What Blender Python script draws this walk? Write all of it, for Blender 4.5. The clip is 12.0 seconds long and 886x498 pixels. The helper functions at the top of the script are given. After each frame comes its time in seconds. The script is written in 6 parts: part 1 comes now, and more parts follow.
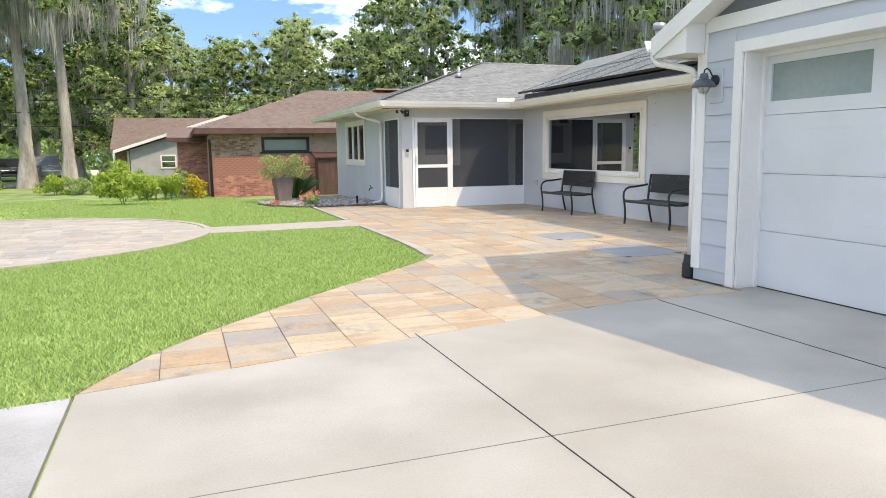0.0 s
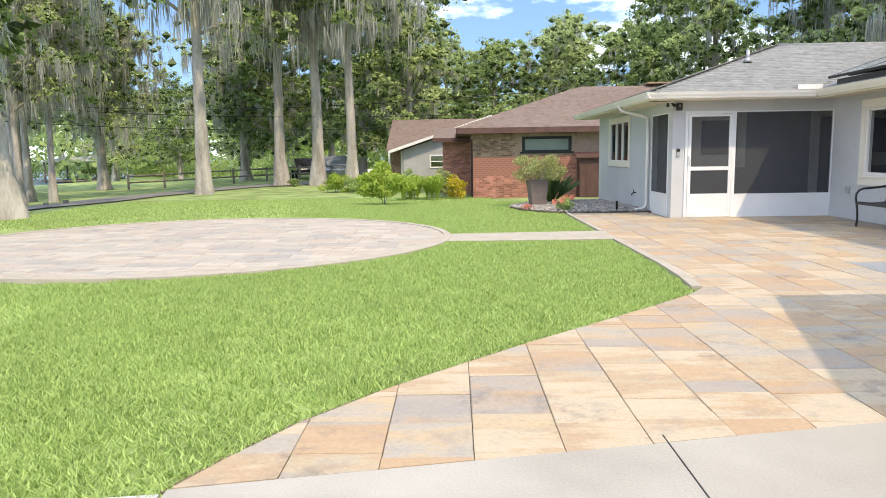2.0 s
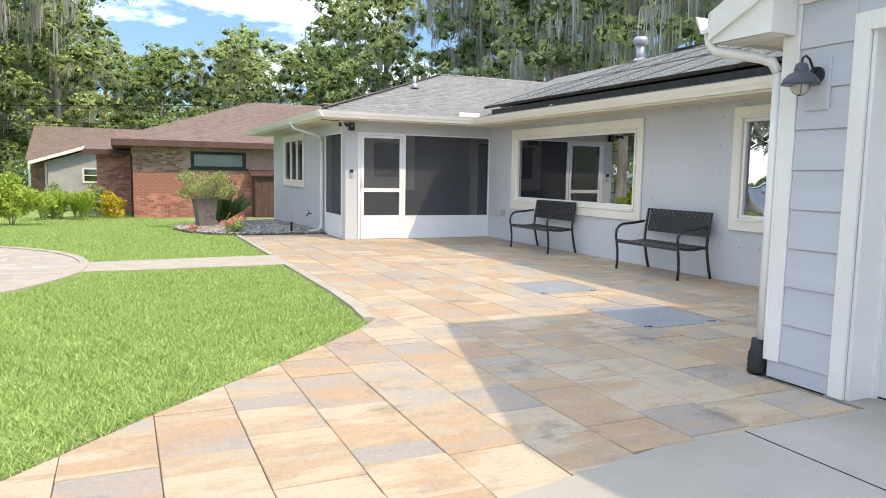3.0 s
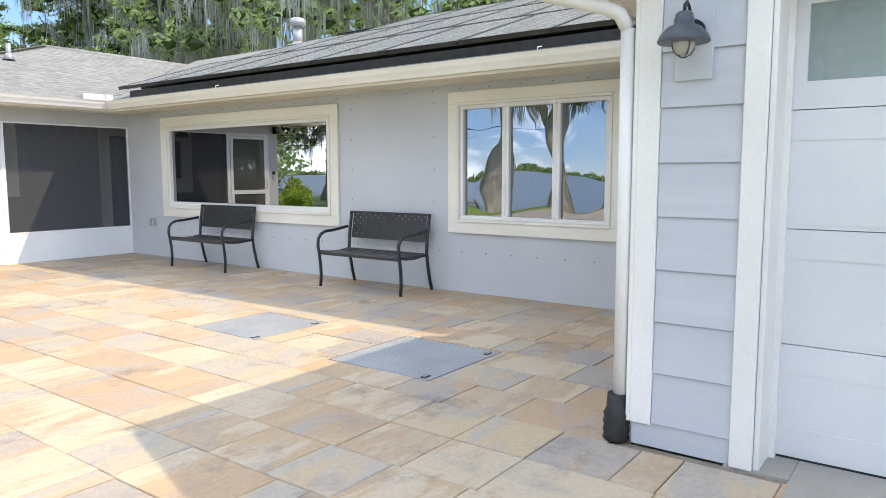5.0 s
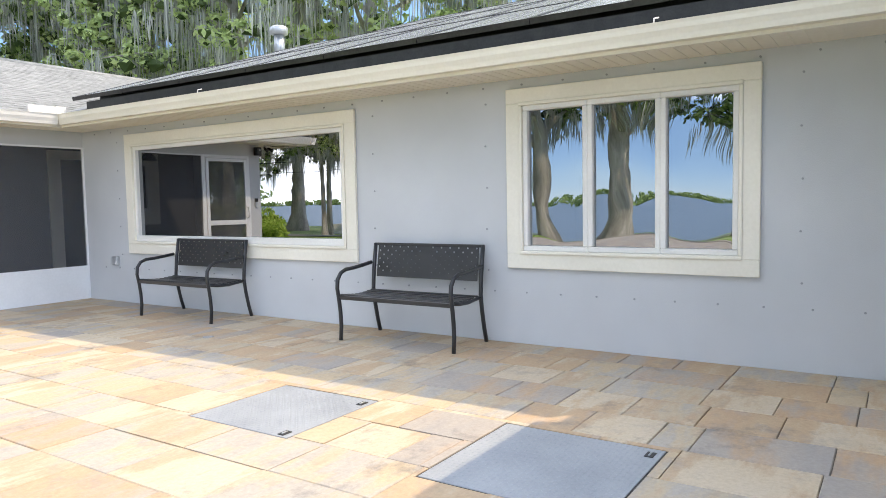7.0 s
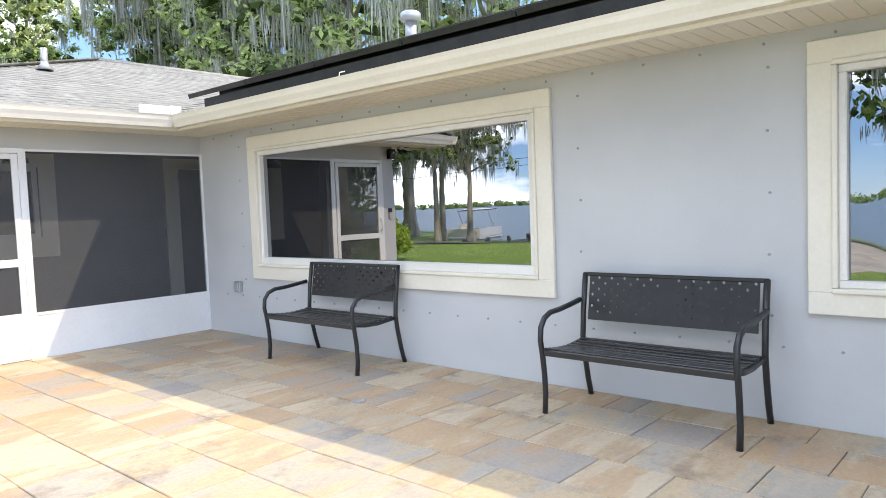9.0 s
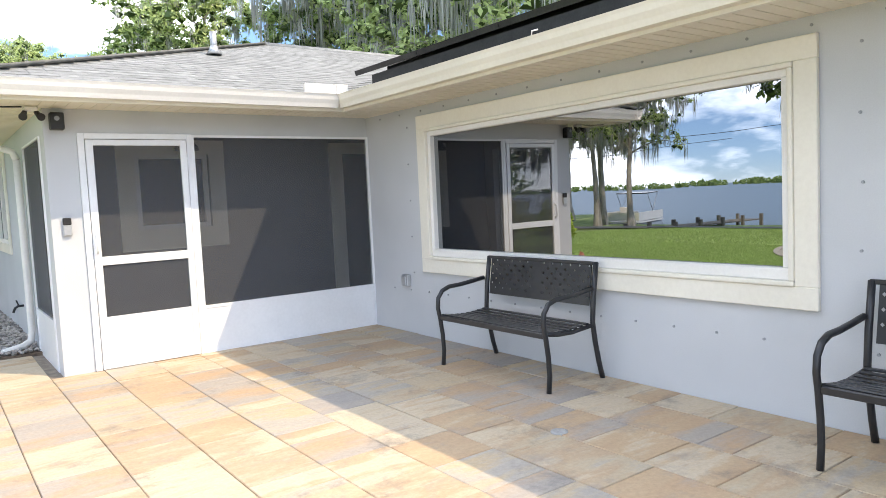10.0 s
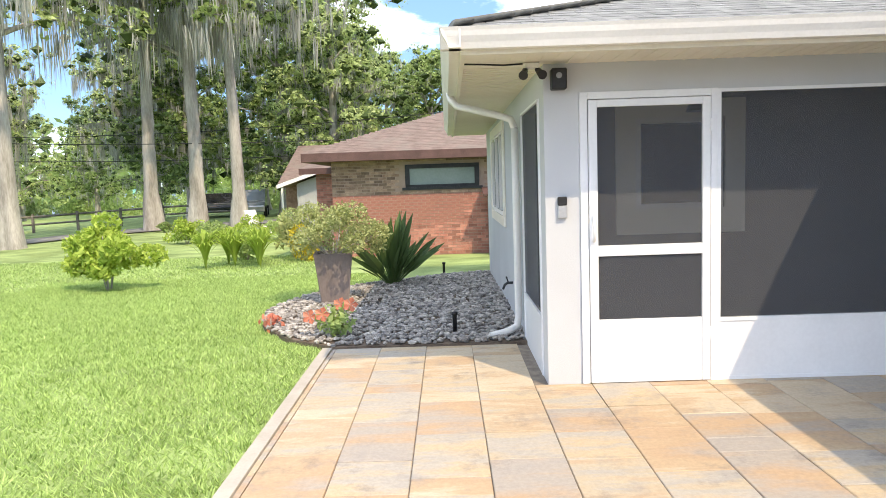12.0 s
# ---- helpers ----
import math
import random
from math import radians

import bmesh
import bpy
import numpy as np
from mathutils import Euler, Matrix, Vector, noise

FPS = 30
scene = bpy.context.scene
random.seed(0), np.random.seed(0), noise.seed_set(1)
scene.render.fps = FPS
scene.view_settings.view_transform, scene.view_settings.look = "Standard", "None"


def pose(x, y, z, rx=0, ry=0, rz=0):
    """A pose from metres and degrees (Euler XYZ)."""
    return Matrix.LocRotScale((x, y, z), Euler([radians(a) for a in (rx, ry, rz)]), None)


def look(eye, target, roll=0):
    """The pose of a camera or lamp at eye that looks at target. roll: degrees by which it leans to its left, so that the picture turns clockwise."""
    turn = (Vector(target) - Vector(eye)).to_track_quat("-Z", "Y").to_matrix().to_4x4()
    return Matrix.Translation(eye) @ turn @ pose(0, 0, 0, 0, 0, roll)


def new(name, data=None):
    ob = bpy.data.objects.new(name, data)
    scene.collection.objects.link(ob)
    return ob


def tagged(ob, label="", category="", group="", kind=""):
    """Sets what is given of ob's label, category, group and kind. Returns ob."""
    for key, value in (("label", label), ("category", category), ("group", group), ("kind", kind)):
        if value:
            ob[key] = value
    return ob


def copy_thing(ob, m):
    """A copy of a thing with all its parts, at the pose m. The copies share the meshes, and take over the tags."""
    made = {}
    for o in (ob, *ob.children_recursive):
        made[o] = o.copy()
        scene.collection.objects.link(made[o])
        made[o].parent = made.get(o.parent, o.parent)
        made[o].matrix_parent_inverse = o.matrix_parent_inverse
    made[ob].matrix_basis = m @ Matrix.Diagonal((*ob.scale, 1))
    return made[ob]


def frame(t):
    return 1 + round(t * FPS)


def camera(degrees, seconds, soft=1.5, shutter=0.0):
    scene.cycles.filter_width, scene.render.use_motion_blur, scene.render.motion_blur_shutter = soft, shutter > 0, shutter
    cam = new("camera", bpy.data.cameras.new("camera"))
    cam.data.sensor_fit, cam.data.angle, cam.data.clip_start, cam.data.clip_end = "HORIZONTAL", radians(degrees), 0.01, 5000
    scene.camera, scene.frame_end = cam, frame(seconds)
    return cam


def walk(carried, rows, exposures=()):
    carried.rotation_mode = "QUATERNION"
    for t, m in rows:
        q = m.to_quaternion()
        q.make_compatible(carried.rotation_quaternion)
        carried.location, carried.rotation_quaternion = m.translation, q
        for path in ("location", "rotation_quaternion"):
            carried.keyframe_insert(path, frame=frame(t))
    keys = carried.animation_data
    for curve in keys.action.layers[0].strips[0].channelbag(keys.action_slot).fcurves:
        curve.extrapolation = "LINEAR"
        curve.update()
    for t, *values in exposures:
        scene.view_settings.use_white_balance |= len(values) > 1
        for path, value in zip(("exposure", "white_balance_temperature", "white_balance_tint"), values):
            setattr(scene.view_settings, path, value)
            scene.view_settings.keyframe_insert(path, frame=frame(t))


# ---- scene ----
cam = camera(64.3, 12.0, soft=0.75)
PATH = [
    (0, (-7.863, -15.386, 1.286), (-7.17, -13.531, 1.011), -0.7),
    (0.5, (-7.687, -15.106, 1.301), (-7.407, -13.146, 1.016), -0.6),
    (1, (-7.529, -14.643, 1.283), (-7.525, -12.663, 1.001), -0.6),
    (1.5, (-7.457, -14.263, 1.306), (-7.577, -12.286, 1.029), -1.1),
    (2, (-7.291, -13.871, 1.305), (-7.327, -11.889, 1.038), -0.9),
    (2.5, (-7.124, -13.463, 1.281), (-6.797, -11.506, 1.037), 0.1),
    (3, (-6.932, -13.006, 1.282), (-6.108, -11.196, 1.07), 1.0),
    (3.5, (-6.682, -12.446, 1.277), (-5.487, -10.855, 1.081), 0.9),
    (3.7, (-6.631, -12.249, 1.244), (-5.337, -10.737, 1.051), 0.7),
    (5.3, (-6.164, -10.749, 1.306), (-4.532, -9.613, 1.097), 0.1),
    (5.5, (-6.054, -10.605, 1.292), (-4.404, -9.493, 1.092), 0.3),
    (6, (-5.822, -10.171, 1.283), (-4.134, -9.115, 1.1), 0.1),
    (6.5, (-5.636, -9.71, 1.255), (-3.943, -8.657, 1.096), -0.4),
    (7, (-5.398, -9.284, 1.237), (-3.726, -8.196, 1.1), -1.1),
    (7.2, (-5.267, -9.12, 1.224), (-3.611, -8.006, 1.099), -1.4),
    (8.8, (-4.505, -7.717, 1.348), (-2.965, -6.447, 1.227), -2.1),
    (9, (-4.342, -7.529, 1.332), (-2.846, -6.208, 1.212), -2.2),
    (9.5, (-4.143, -7.107, 1.363), (-2.775, -5.654, 1.232), -2.6),
    (10, (-3.94, -6.645, 1.368), (-2.757, -5.039, 1.219), -2.7),
    (10.5, (-3.879, -6.13, 1.403), (-2.915, -4.387, 1.216), -3.0),
    (11, (-3.81, -5.72, 1.412), (-3.098, -3.862, 1.21), -3.0),
    (11.5, (-3.73, -5.309, 1.452), (-3.328, -3.359, 1.257), -2.5),
    (12, (-3.753, -4.93, 1.472), (-3.77, -2.94, 1.28), -1.9),
]
walk(cam, [(t, look(eye, target, roll)) for t, eye, target, roll in PATH],
     exposures=[(t, e, 7000, 15) for t, e in ((0, 0.78), (2.5, 0.83), (3.7, 0.95), (5.3, 1.12), (9.5, 1.30), (10.5, 1.24), (12, 1.12))])

# ---- world, sun, exposure ----
SUN_WAY = Vector((-0.465, 0.70, -1.0)).normalized()
world = bpy.data.worlds.new("sky_world")
scene.world = world
world.use_nodes = True
wn, wl = world.node_tree.nodes, world.node_tree.links
wn.clear()
sky = wn.new("ShaderNodeTexSky")
sky.sky_type = "NISHITA"
sky.sun_disc = False
sky.sun_elevation = math.asin(-SUN_WAY.z)
sky.sun_rotation = math.atan2(-SUN_WAY.x, -SUN_WAY.y)
sky.air_density, sky.dust_density, sky.ozone_density = 0.6, 0.0, 4.0
# broken white clouds, spread over the whole sky
wc = wn.new("ShaderNodeTexCoord")
wm = wn.new("ShaderNodeMapping")
wm.inputs["Scale"].default_value = (1.3, 1.3, 3.6)
wm.inputs["Location"].default_value = (2.7, 0.4, 1.3)
wz = wn.new("ShaderNodeTexNoise")
wz.inputs["Scale"].default_value = 1.9
wz.inputs["Detail"].default_value = 7.0
wz.inputs["Roughness"].default_value = 0.55
wr = wn.new("ShaderNodeValToRGB")
wr.color_ramp.elements[0].position, wr.color_ramp.elements[1].position = 0.49, 0.68
wx = wn.new("ShaderNodeMixRGB")
wx.inputs[2].default_value = (22.5, 24.0, 26.0, 1)
wb = wn.new("ShaderNodeBackground")
wb.inputs["Strength"].default_value = 0.15
wo = wn.new("ShaderNodeOutputWorld")
wl.new(wc.outputs["Generated"], wm.inputs["Vector"])
wl.new(wm.outputs["Vector"], wz.inputs["Vector"])
wl.new(wz.outputs["Fac"], wr.inputs["Fac"])
wl.new(wr.outputs["Color"], wx.inputs["Fac"])
wh = wn.new("ShaderNodeHueSaturation")
wh.inputs["Saturation"].default_value, wh.inputs["Value"].default_value = 1.0, 1.0
wl.new(sky.outputs["Color"], wh.inputs["Color"])
wd = wn.new("ShaderNodeMixRGB")
wd.inputs[0].default_value = 0.6
wd.inputs[2].default_value = (1.2, 2.4, 4.2, 1)
wl.new(wh.outputs["Color"], wd.inputs[1])
wl.new(wd.outputs["Color"], wx.inputs[1])
wl.new(wx.outputs["Color"], wb.inputs["Color"])
wl.new(wb.outputs["Background"], wo.inputs["Surface"])

sun_data = bpy.data.lights.new("sun", "SUN")
sun_data.energy, sun_data.angle, sun_data.color = 2.0, radians(0.55), (1.0, 0.86, 0.62)
sun = new("sun", sun_data)
sun.matrix_world = look(-SUN_WAY * 60, (0, 0, 0))

# ---- mesh helpers ----
def box(bm, x0, x1, y0, y1, z0, z1):
    v = [bm.verts.new(p) for p in ((x0, y0, z0), (x1, y0, z0), (x1, y1, z0), (x0, y1, z0),
                                   (x0, y0, z1), (x1, y0, z1), (x1, y1, z1), (x0, y1, z1))]
    for q in ((0, 3, 2, 1), (4, 5, 6, 7), (0, 1, 5, 4), (1, 2, 6, 5), (2, 3, 7, 6), (3, 0, 4, 7)):
        bm.faces.new([v[i] for i in q])
    return bm


def poly(bm, pts):
    return bm.faces.new([bm.verts.new(p) for p in pts])


def prism(bm, pts, down):
    """A slab under the polygon pts, thick by the vector down."""
    d = Vector(down)
    top = [bm.verts.new(p) for p in pts]
    bot = [bm.verts.new(Vector(p) + d) for p in pts]
    bm.faces.new(top)
    bm.faces.new(bot[::-1])
    for i in range(len(pts)):
        j = (i + 1) % len(pts)
        bm.faces.new((top[j], top[i], bot[i], bot[j]))
    return bm


def tube(bm, pts, r, n=8, r2=None, flat=1.0):
    """A round bar along pts; r2: radius at the end; flat squeezes it."""
    pts = [Vector(p) for p in pts]
    rings = []
    side = None
    for i, p in enumerate(pts):
        a = (pts[min(i + 1, len(pts) - 1)] - pts[max(i - 1, 0)]).normalized()
        if side is None:
            side = a.orthogonal().normalized()
        side = (side - a * side.dot(a)).normalized()
        up = a.cross(side)
        k = r if r2 is None else r + (r2 - r) * i / max(1, len(pts) - 1)
        rings.append([bm.verts.new(p + side * (math.cos(2 * math.pi * j / n) * k) + up * (math.sin(2 * math.pi * j / n) * k * flat)) for j in range(n)])
    for a, b in zip(rings, rings[1:]):
        for j in range(n):
            f = bm.faces.new((a[j], a[(j + 1) % n], b[(j + 1) % n], b[j]))
            f.smooth = True
    bm.faces.new(rings[0][::-1])
    bm.faces.new(rings[-1])
    return bm


def lathe(bm, prof, n=16, at=(0, 0, 0)):
    """Turn the profile (radius, height) round the upright axis."""
    o = Vector(at)
    rings = [[bm.verts.new(o + Vector((math.cos(2 * math.pi * j / n) * r, math.sin(2 * math.pi * j / n) * r, z))) for j in range(n)] for r, z in prof]
    for a, b in zip(rings, rings[1:]):
        for j in range(n):
            f = bm.faces.new((a[j], a[(j + 1) % n], b[(j + 1) % n], b[j]))
            f.smooth = True
    if prof[0][0] > 1e-4:
        bm.faces.new(rings[0][::-1])
    if prof[-1][0] > 1e-4:
        bm.faces.new(rings[-1])
    return bm


def bevelled(bm, w=0.004, seg=1):
    bmesh.ops.bevel(bm, geom=bm.edges[:], offset=w, segments=seg, affect="EDGES", profile=0.5)
    return bm


def B(*boxes, bev=0.0):
    bm = bmesh.new()
    for b in boxes:
        box(bm, *b)
    if bev:
        bevelled(bm, bev)
    return bm


def mesh_of(name, bm, mat):
    me = bpy.data.meshes.new(name)
    bmesh.ops.recalc_face_normals(bm, faces=bm.faces[:])
    bm.to_mesh(me)
    bm.free()
    me.materials.append(mat)
    return me


def part(name, bm, mat, parent=None, label=""):
    ob = new(name, mesh_of(name, bm, mat))
    ob.parent = parent
    return tagged(ob, label)


def raw(name, verts, faces, mat, parent=None, label=""):
    me = bpy.data.meshes.new(name)
    me.from_pydata(verts, [], faces)
    me.materials.append(mat)
    ob = new(name, me)
    ob.parent = parent
    return tagged(ob, label)


def thing(name, label, category, at=None, group="", kind=""):
    ob = new(name)
    ob.empty_display_size = 0.1
    if at is not None:
        ob.matrix_world = at
    return tagged(ob, label, category, group, kind)


def struct(name, bm, mat, label, category="wall"):
    return tagged(part(name, bm, mat), label, category, "", "structure")


# ---- materials ----
def mat_new(name):
    m = bpy.data.materials.new(name)
    m.use_nodes = True
    return m, m.node_tree.nodes, m.node_tree.links, m.node_tree.nodes["Principled BSDF"]


def surface(name, c1, c2, rough=0.7, scale=6.0, fine=60.0, bump=0.1, metal=0.0, spread=0.0, island=False, stretch=(1, 1, 1), spec=0.4, c3=None, worn=0.5):
    """Two colours mixed by coarse and fine noise, with fine relief. spread: how far single objects or islands differ."""
    m, n, l, p = mat_new(name)
    tc = n.new("ShaderNodeTexCoord")
    mp = n.new("ShaderNodeMapping")
    mp.inputs["Scale"].default_value = stretch
    l.new(tc.outputs["Object"], mp.inputs["Vector"])
    a = n.new("ShaderNodeTexNoise")
    a.inputs["Scale"].default_value, a.inputs["Detail"].default_value = scale, 5
    b = n.new("ShaderNodeTexNoise")
    b.inputs["Scale"].default_value, b.inputs["Detail"].default_value = fine, 3
    l.new(mp.outputs["Vector"], a.inputs["Vector"])
    l.new(mp.outputs["Vector"], b.inputs["Vector"])
    mx = n.new("ShaderNodeMath")
    mx.operation = "MULTIPLY_ADD"
    l.new(b.outputs["Fac"], mx.inputs[0])
    mx.inputs[1].default_value = 0.45
    l.new(a.outputs["Fac"], mx.inputs[2])
    rp = n.new("ShaderNodeValToRGB")
    rp.color_ramp.elements[0].position, rp.color_ramp.elements[1].position = 0.5, 0.95
    rp.color_ramp.elements[0].color, rp.color_ramp.elements[1].color = (*c1, 1), (*c2, 1)
    l.new(mx.outputs[0], rp.inputs["Fac"])
    out = rp.outputs["Color"]
    if c3:
        d = n.new("ShaderNodeTexNoise")
        d.inputs["Scale"].default_value, d.inputs["Detail"].default_value = scale * 0.37, 6
        l.new(mp.outputs["Vector"], d.inputs["Vector"])
        r2 = n.new("ShaderNodeValToRGB")
        r2.color_ramp.elements[0].position, r2.color_ramp.elements[1].position = worn, worn + 0.2
        l.new(d.outputs["Fac"], r2.inputs["Fac"])
        m3 = n.new("ShaderNodeMixRGB")
        m3.inputs[2].default_value = (*c3, 1)
        l.new(r2.outputs["Color"], m3.inputs[0])
        l.new(out, m3.inputs[1])
        out = m3.outputs["Color"]
    if spread:
        g = n.new("ShaderNodeNewGeometry" if island else "ShaderNodeObjectInfo")
        rnd = g.outputs["Random Per Island" if island else "Random"]
        mr = n.new("ShaderNodeMapRange")
        mr.inputs["To Min"].default_value, mr.inputs["To Max"].default_value = 1 - spread, 1 + spread
        l.new(rnd, mr.inputs["Value"])
        hs = n.new("ShaderNodeHueSaturation")
        l.new(mr.outputs["Result"], hs.inputs["Value"])
        l.new(out, hs.inputs["Color"])
        out = hs.outputs["Color"]
    l.new(out, p.inputs["Base Color"])
    p.inputs["Roughness"].default_value, p.inputs["Metallic"].default_value = rough, metal
    p.inputs["Specular IOR Level"].default_value = spec
    if bump:
        bp = n.new("ShaderNodeBump")
        bp.inputs["Strength"].default_value, bp.inputs["Distance"].default_value = bump, 0.01
        l.new(mx.outputs[0], bp.inputs["Height"])
        l.new(bp.outputs["Normal"], p.inputs["Normal"])
    return m


def leafy(name, c1, c2, spread=0.35, glow=0.35):
    """Leaves that let some light through."""
    m, n, l, p = mat_new(name)
    g = n.new("ShaderNodeNewGeometry")
    rp = n.new("ShaderNodeValToRGB")
    rp.color_ramp.elements[0].color, rp.color_ramp.elements[1].color = (*c1, 1), (*c2, 1)
    l.new(g.outputs["Random Per Island"], rp.inputs["Fac"])
    l.new(rp.outputs["Color"], p.inputs["Base Color"])
    p.inputs["Roughness"].default_value = 0.55
    p.inputs["Specular IOR Level"].default_value = 0.25
    t = n.new("ShaderNodeBsdfTranslucent")
    l.new(rp.outputs["Color"], t.inputs["Color"])
    mx = n.new("ShaderNodeMixShader")
    mx.inputs[0].default_value = glow
    l.new(p.outputs[0], mx.inputs[1])
    l.new(t.outputs[0], mx.inputs[2])
    l.new(mx.outputs[0], n["Material Output"].inputs["Surface"])
    return m


def paver_mat(name, base, island=True):
    """Blended tan, orange, cream and grey concrete pavers, streaked along each piece."""
    m, n, l, p = mat_new(name)
    tc = n.new("ShaderNodeTexCoord")
    oi = n.new("ShaderNodeNewGeometry") if island else n.new("ShaderNodeObjectInfo")
    rnd = oi.outputs["Random Per Island"] if island else oi.outputs["Random"]
    ad = n.new("ShaderNodeVectorMath")
    ad.operation = "MULTIPLY_ADD"
    cx = n.new("ShaderNodeCombineXYZ")
    for i in range(3):
        l.new(rnd, cx.inputs[i])
    l.new(cx.outputs[0], ad.inputs[0])
    ad.inputs[1].default_value = (91, 57, 33)
    l.new(tc.outputs["Object"], ad.inputs[2])
    mp = n.new("ShaderNodeMapping")
    mp.inputs["Scale"].default_value = (1.05, 3.4, 1)
    l.new(ad.outputs[0], mp.inputs["Vector"])
    a = n.new("ShaderNodeTexNoise")
    a.inputs["Scale"].default_value, a.inputs["Detail"].default_value, a.inputs["Roughness"].default_value = 1.0, 6, 0.62
    l.new(mp.outputs["Vector"], a.inputs["Vector"])
    sh = n.new("ShaderNodeMapRange")
    sh.inputs["To Min"].default_value, sh.inputs["To Max"].default_value = -0.06, 0.50
    l.new(rnd, sh.inputs["Value"])
    sm = n.new("ShaderNodeMath")
    sm.operation = "MULTIPLY_ADD"
    l.new(a.outputs["Fac"], sm.inputs[0])
    sm.inputs[1].default_value = 0.58
    l.new(sh.outputs["Result"], sm.inputs[2])
    rp = n.new("ShaderNodeValToRGB")
    e = rp.color_ramp.elements
    e[0].position, e[0].color = 0.18, (0.38, 0.345, 0.31, 1)
    e[1].position, e[1].color = 0.84, (0.56, 0.45, 0.31, 1)
    for pos, col in ((0.27, (0.43, 0.37, 0.31, 1)), (0.35, (0.51, 0.35, 0.215, 1)), (0.43, (0.53, 0.385, 0.24, 1)), (0.475, (0.59, 0.49, 0.36, 1)), (0.54, (0.58, 0.47, 0.33, 1)),
                     (0.585, (0.50, 0.36, 0.23, 1)), (0.64, (0.52, 0.42, 0.29, 1)), (0.685, (0.44, 0.395, 0.34, 1)), (0.72, (0.48, 0.42, 0.345, 1)), (0.77, (0.55, 0.42, 0.265, 1))):
        k = e.new(pos)
        k.color = col
    l.new(sm.outputs[0], rp.inputs["Fac"])
    out = rp.outputs["Color"]
    if base:
        hs = n.new("ShaderNodeHueSaturation")
        hs.inputs["Saturation"].default_value = base[0]
        hs.inputs["Value"].default_value = base[1]
        l.new(out, hs.inputs["Color"])
        out = hs.outputs["Color"]
    # weathering: grey stains that run across the pieces
    ge = n.new("ShaderNodeNewGeometry")
    st = n.new("ShaderNodeTexNoise")
    st.inputs["Scale"].default_value, st.inputs["Detail"].default_value, st.inputs["Roughness"].default_value = 3.6, 9, 0.72
    l.new(ge.outputs["Position"], st.inputs["Vector"])
    sr = n.new("ShaderNodeValToRGB")
    sr.color_ramp.elements[0].position, sr.color_ramp.elements[1].position = 0.53, 0.70
    sr.color_ramp.elements[1].color = (0.55, 0.55, 0.55, 1)
    l.new(st.outputs["Fac"], sr.inputs["Fac"])
    sx = n.new("ShaderNodeMixRGB")
    sx.inputs[2].default_value = (0.25, 0.235, 0.225, 1)
    l.new(sr.outputs["Color"], sx.inputs[0])
    l.new(out, sx.inputs[1])
    out = sx.outputs["Color"]
    # dark mildew in broken patches
    mv = n.new("ShaderNodeTexNoise")
    mv.inputs["Scale"].default_value, mv.inputs["Detail"].default_value, mv.inputs["Roughness"].default_value = 1.7, 12, 0.74
    l.new(ge.outputs["Position"], mv.inputs["Vector"])
    mr = n.new("ShaderNodeValToRGB")
    mr.color_ramp.elements[0].position, mr.color_ramp.elements[1].position = 0.56, 0.67
    mr.color_ramp.elements[1].color = (0.6, 0.6, 0.6, 1)
    l.new(mv.outputs["Fac"], mr.inputs["Fac"])
    mk = n.new("ShaderNodeMixRGB")
    mk.inputs[2].default_value = (0.145, 0.135, 0.128, 1)
    l.new(mr.outputs["Color"], mk.inputs[0])
    l.new(out, mk.inputs[1])
    f = n.new("ShaderNodeTexNoise")
    f.inputs["Scale"].default_value, f.inputs["Detail"].default_value, f.inputs["Roughness"].default_value = 38, 8, 0.7
    l.new(ge.outputs["Position"], f.inputs["Vector"])
    gr = n.new("ShaderNodeMapRange")
    gr.inputs["From Min"].default_value, gr.inputs["From Max"].default_value = 0.3, 0.7
    gr.inputs["To Min"].default_value, gr.inputs["To Max"].default_value = 0.88, 1.11
    l.new(f.outputs["Fac"], gr.inputs["Value"])
    gh_ = n.new("ShaderNodeHueSaturation")
    l.new(gr.outputs["Result"], gh_.inputs["Value"])
    l.new(mk.outputs["Color"], gh_.inputs["Color"])
    l.new(gh_.outputs["Color"], p.inputs["Base Color"])
    p.inputs["Roughness"].default_value = 0.75
    bp = n.new("ShaderNodeBump")
    bp.inputs["Strength"].default_value, bp.inputs["Distance"].default_value = 0.25, 0.01
    l.new(f.outputs["Fac"], bp.inputs["Height"])
    l.new(bp.outputs["Normal"], p.inputs["Normal"])
    return m


def pane_mat(name, tint, mirror, wave=0.0, wscale=1.0):
    """Window glass: part mirror, part tinted see-through."""
    m, n, l, p = mat_new(name)
    g = n.new("ShaderNodeBsdfGlossy")
    g.inputs["Roughness"].default_value = 0.0
    g.inputs["Color"].default_value = (0.93, 0.96, 1.0, 1)
    t = n.new("ShaderNodeBsdfTransparent")
    t.inputs["Color"].default_value = (*tint, 1)
    mx = n.new("ShaderNodeMixShader")
    mx.inputs[0].default_value = mirror
    l.new(t.outputs[0], mx.inputs[1])
    l.new(g.outputs[0], mx.inputs[2])
    l.new(mx.outputs[0], n["Material Output"].inputs["Surface"])
    if wave:
        tc = n.new("ShaderNodeTexCoord")
        w = n.new("ShaderNodeTexNoise")
        w.inputs["Scale"].default_value, w.inputs["Detail"].default_value = wscale, 1
        l.new(tc.outputs["Object"], w.inputs["Vector"])
        bp = n.new("ShaderNodeBump")
        bp.inputs["Strength"].default_value, bp.inputs["Distance"].default_value = 1.0, wave
        l.new(w.outputs["Fac"], bp.inputs["Height"])
        l.new(bp.outputs["Normal"], g.inputs["Normal"])
    return m


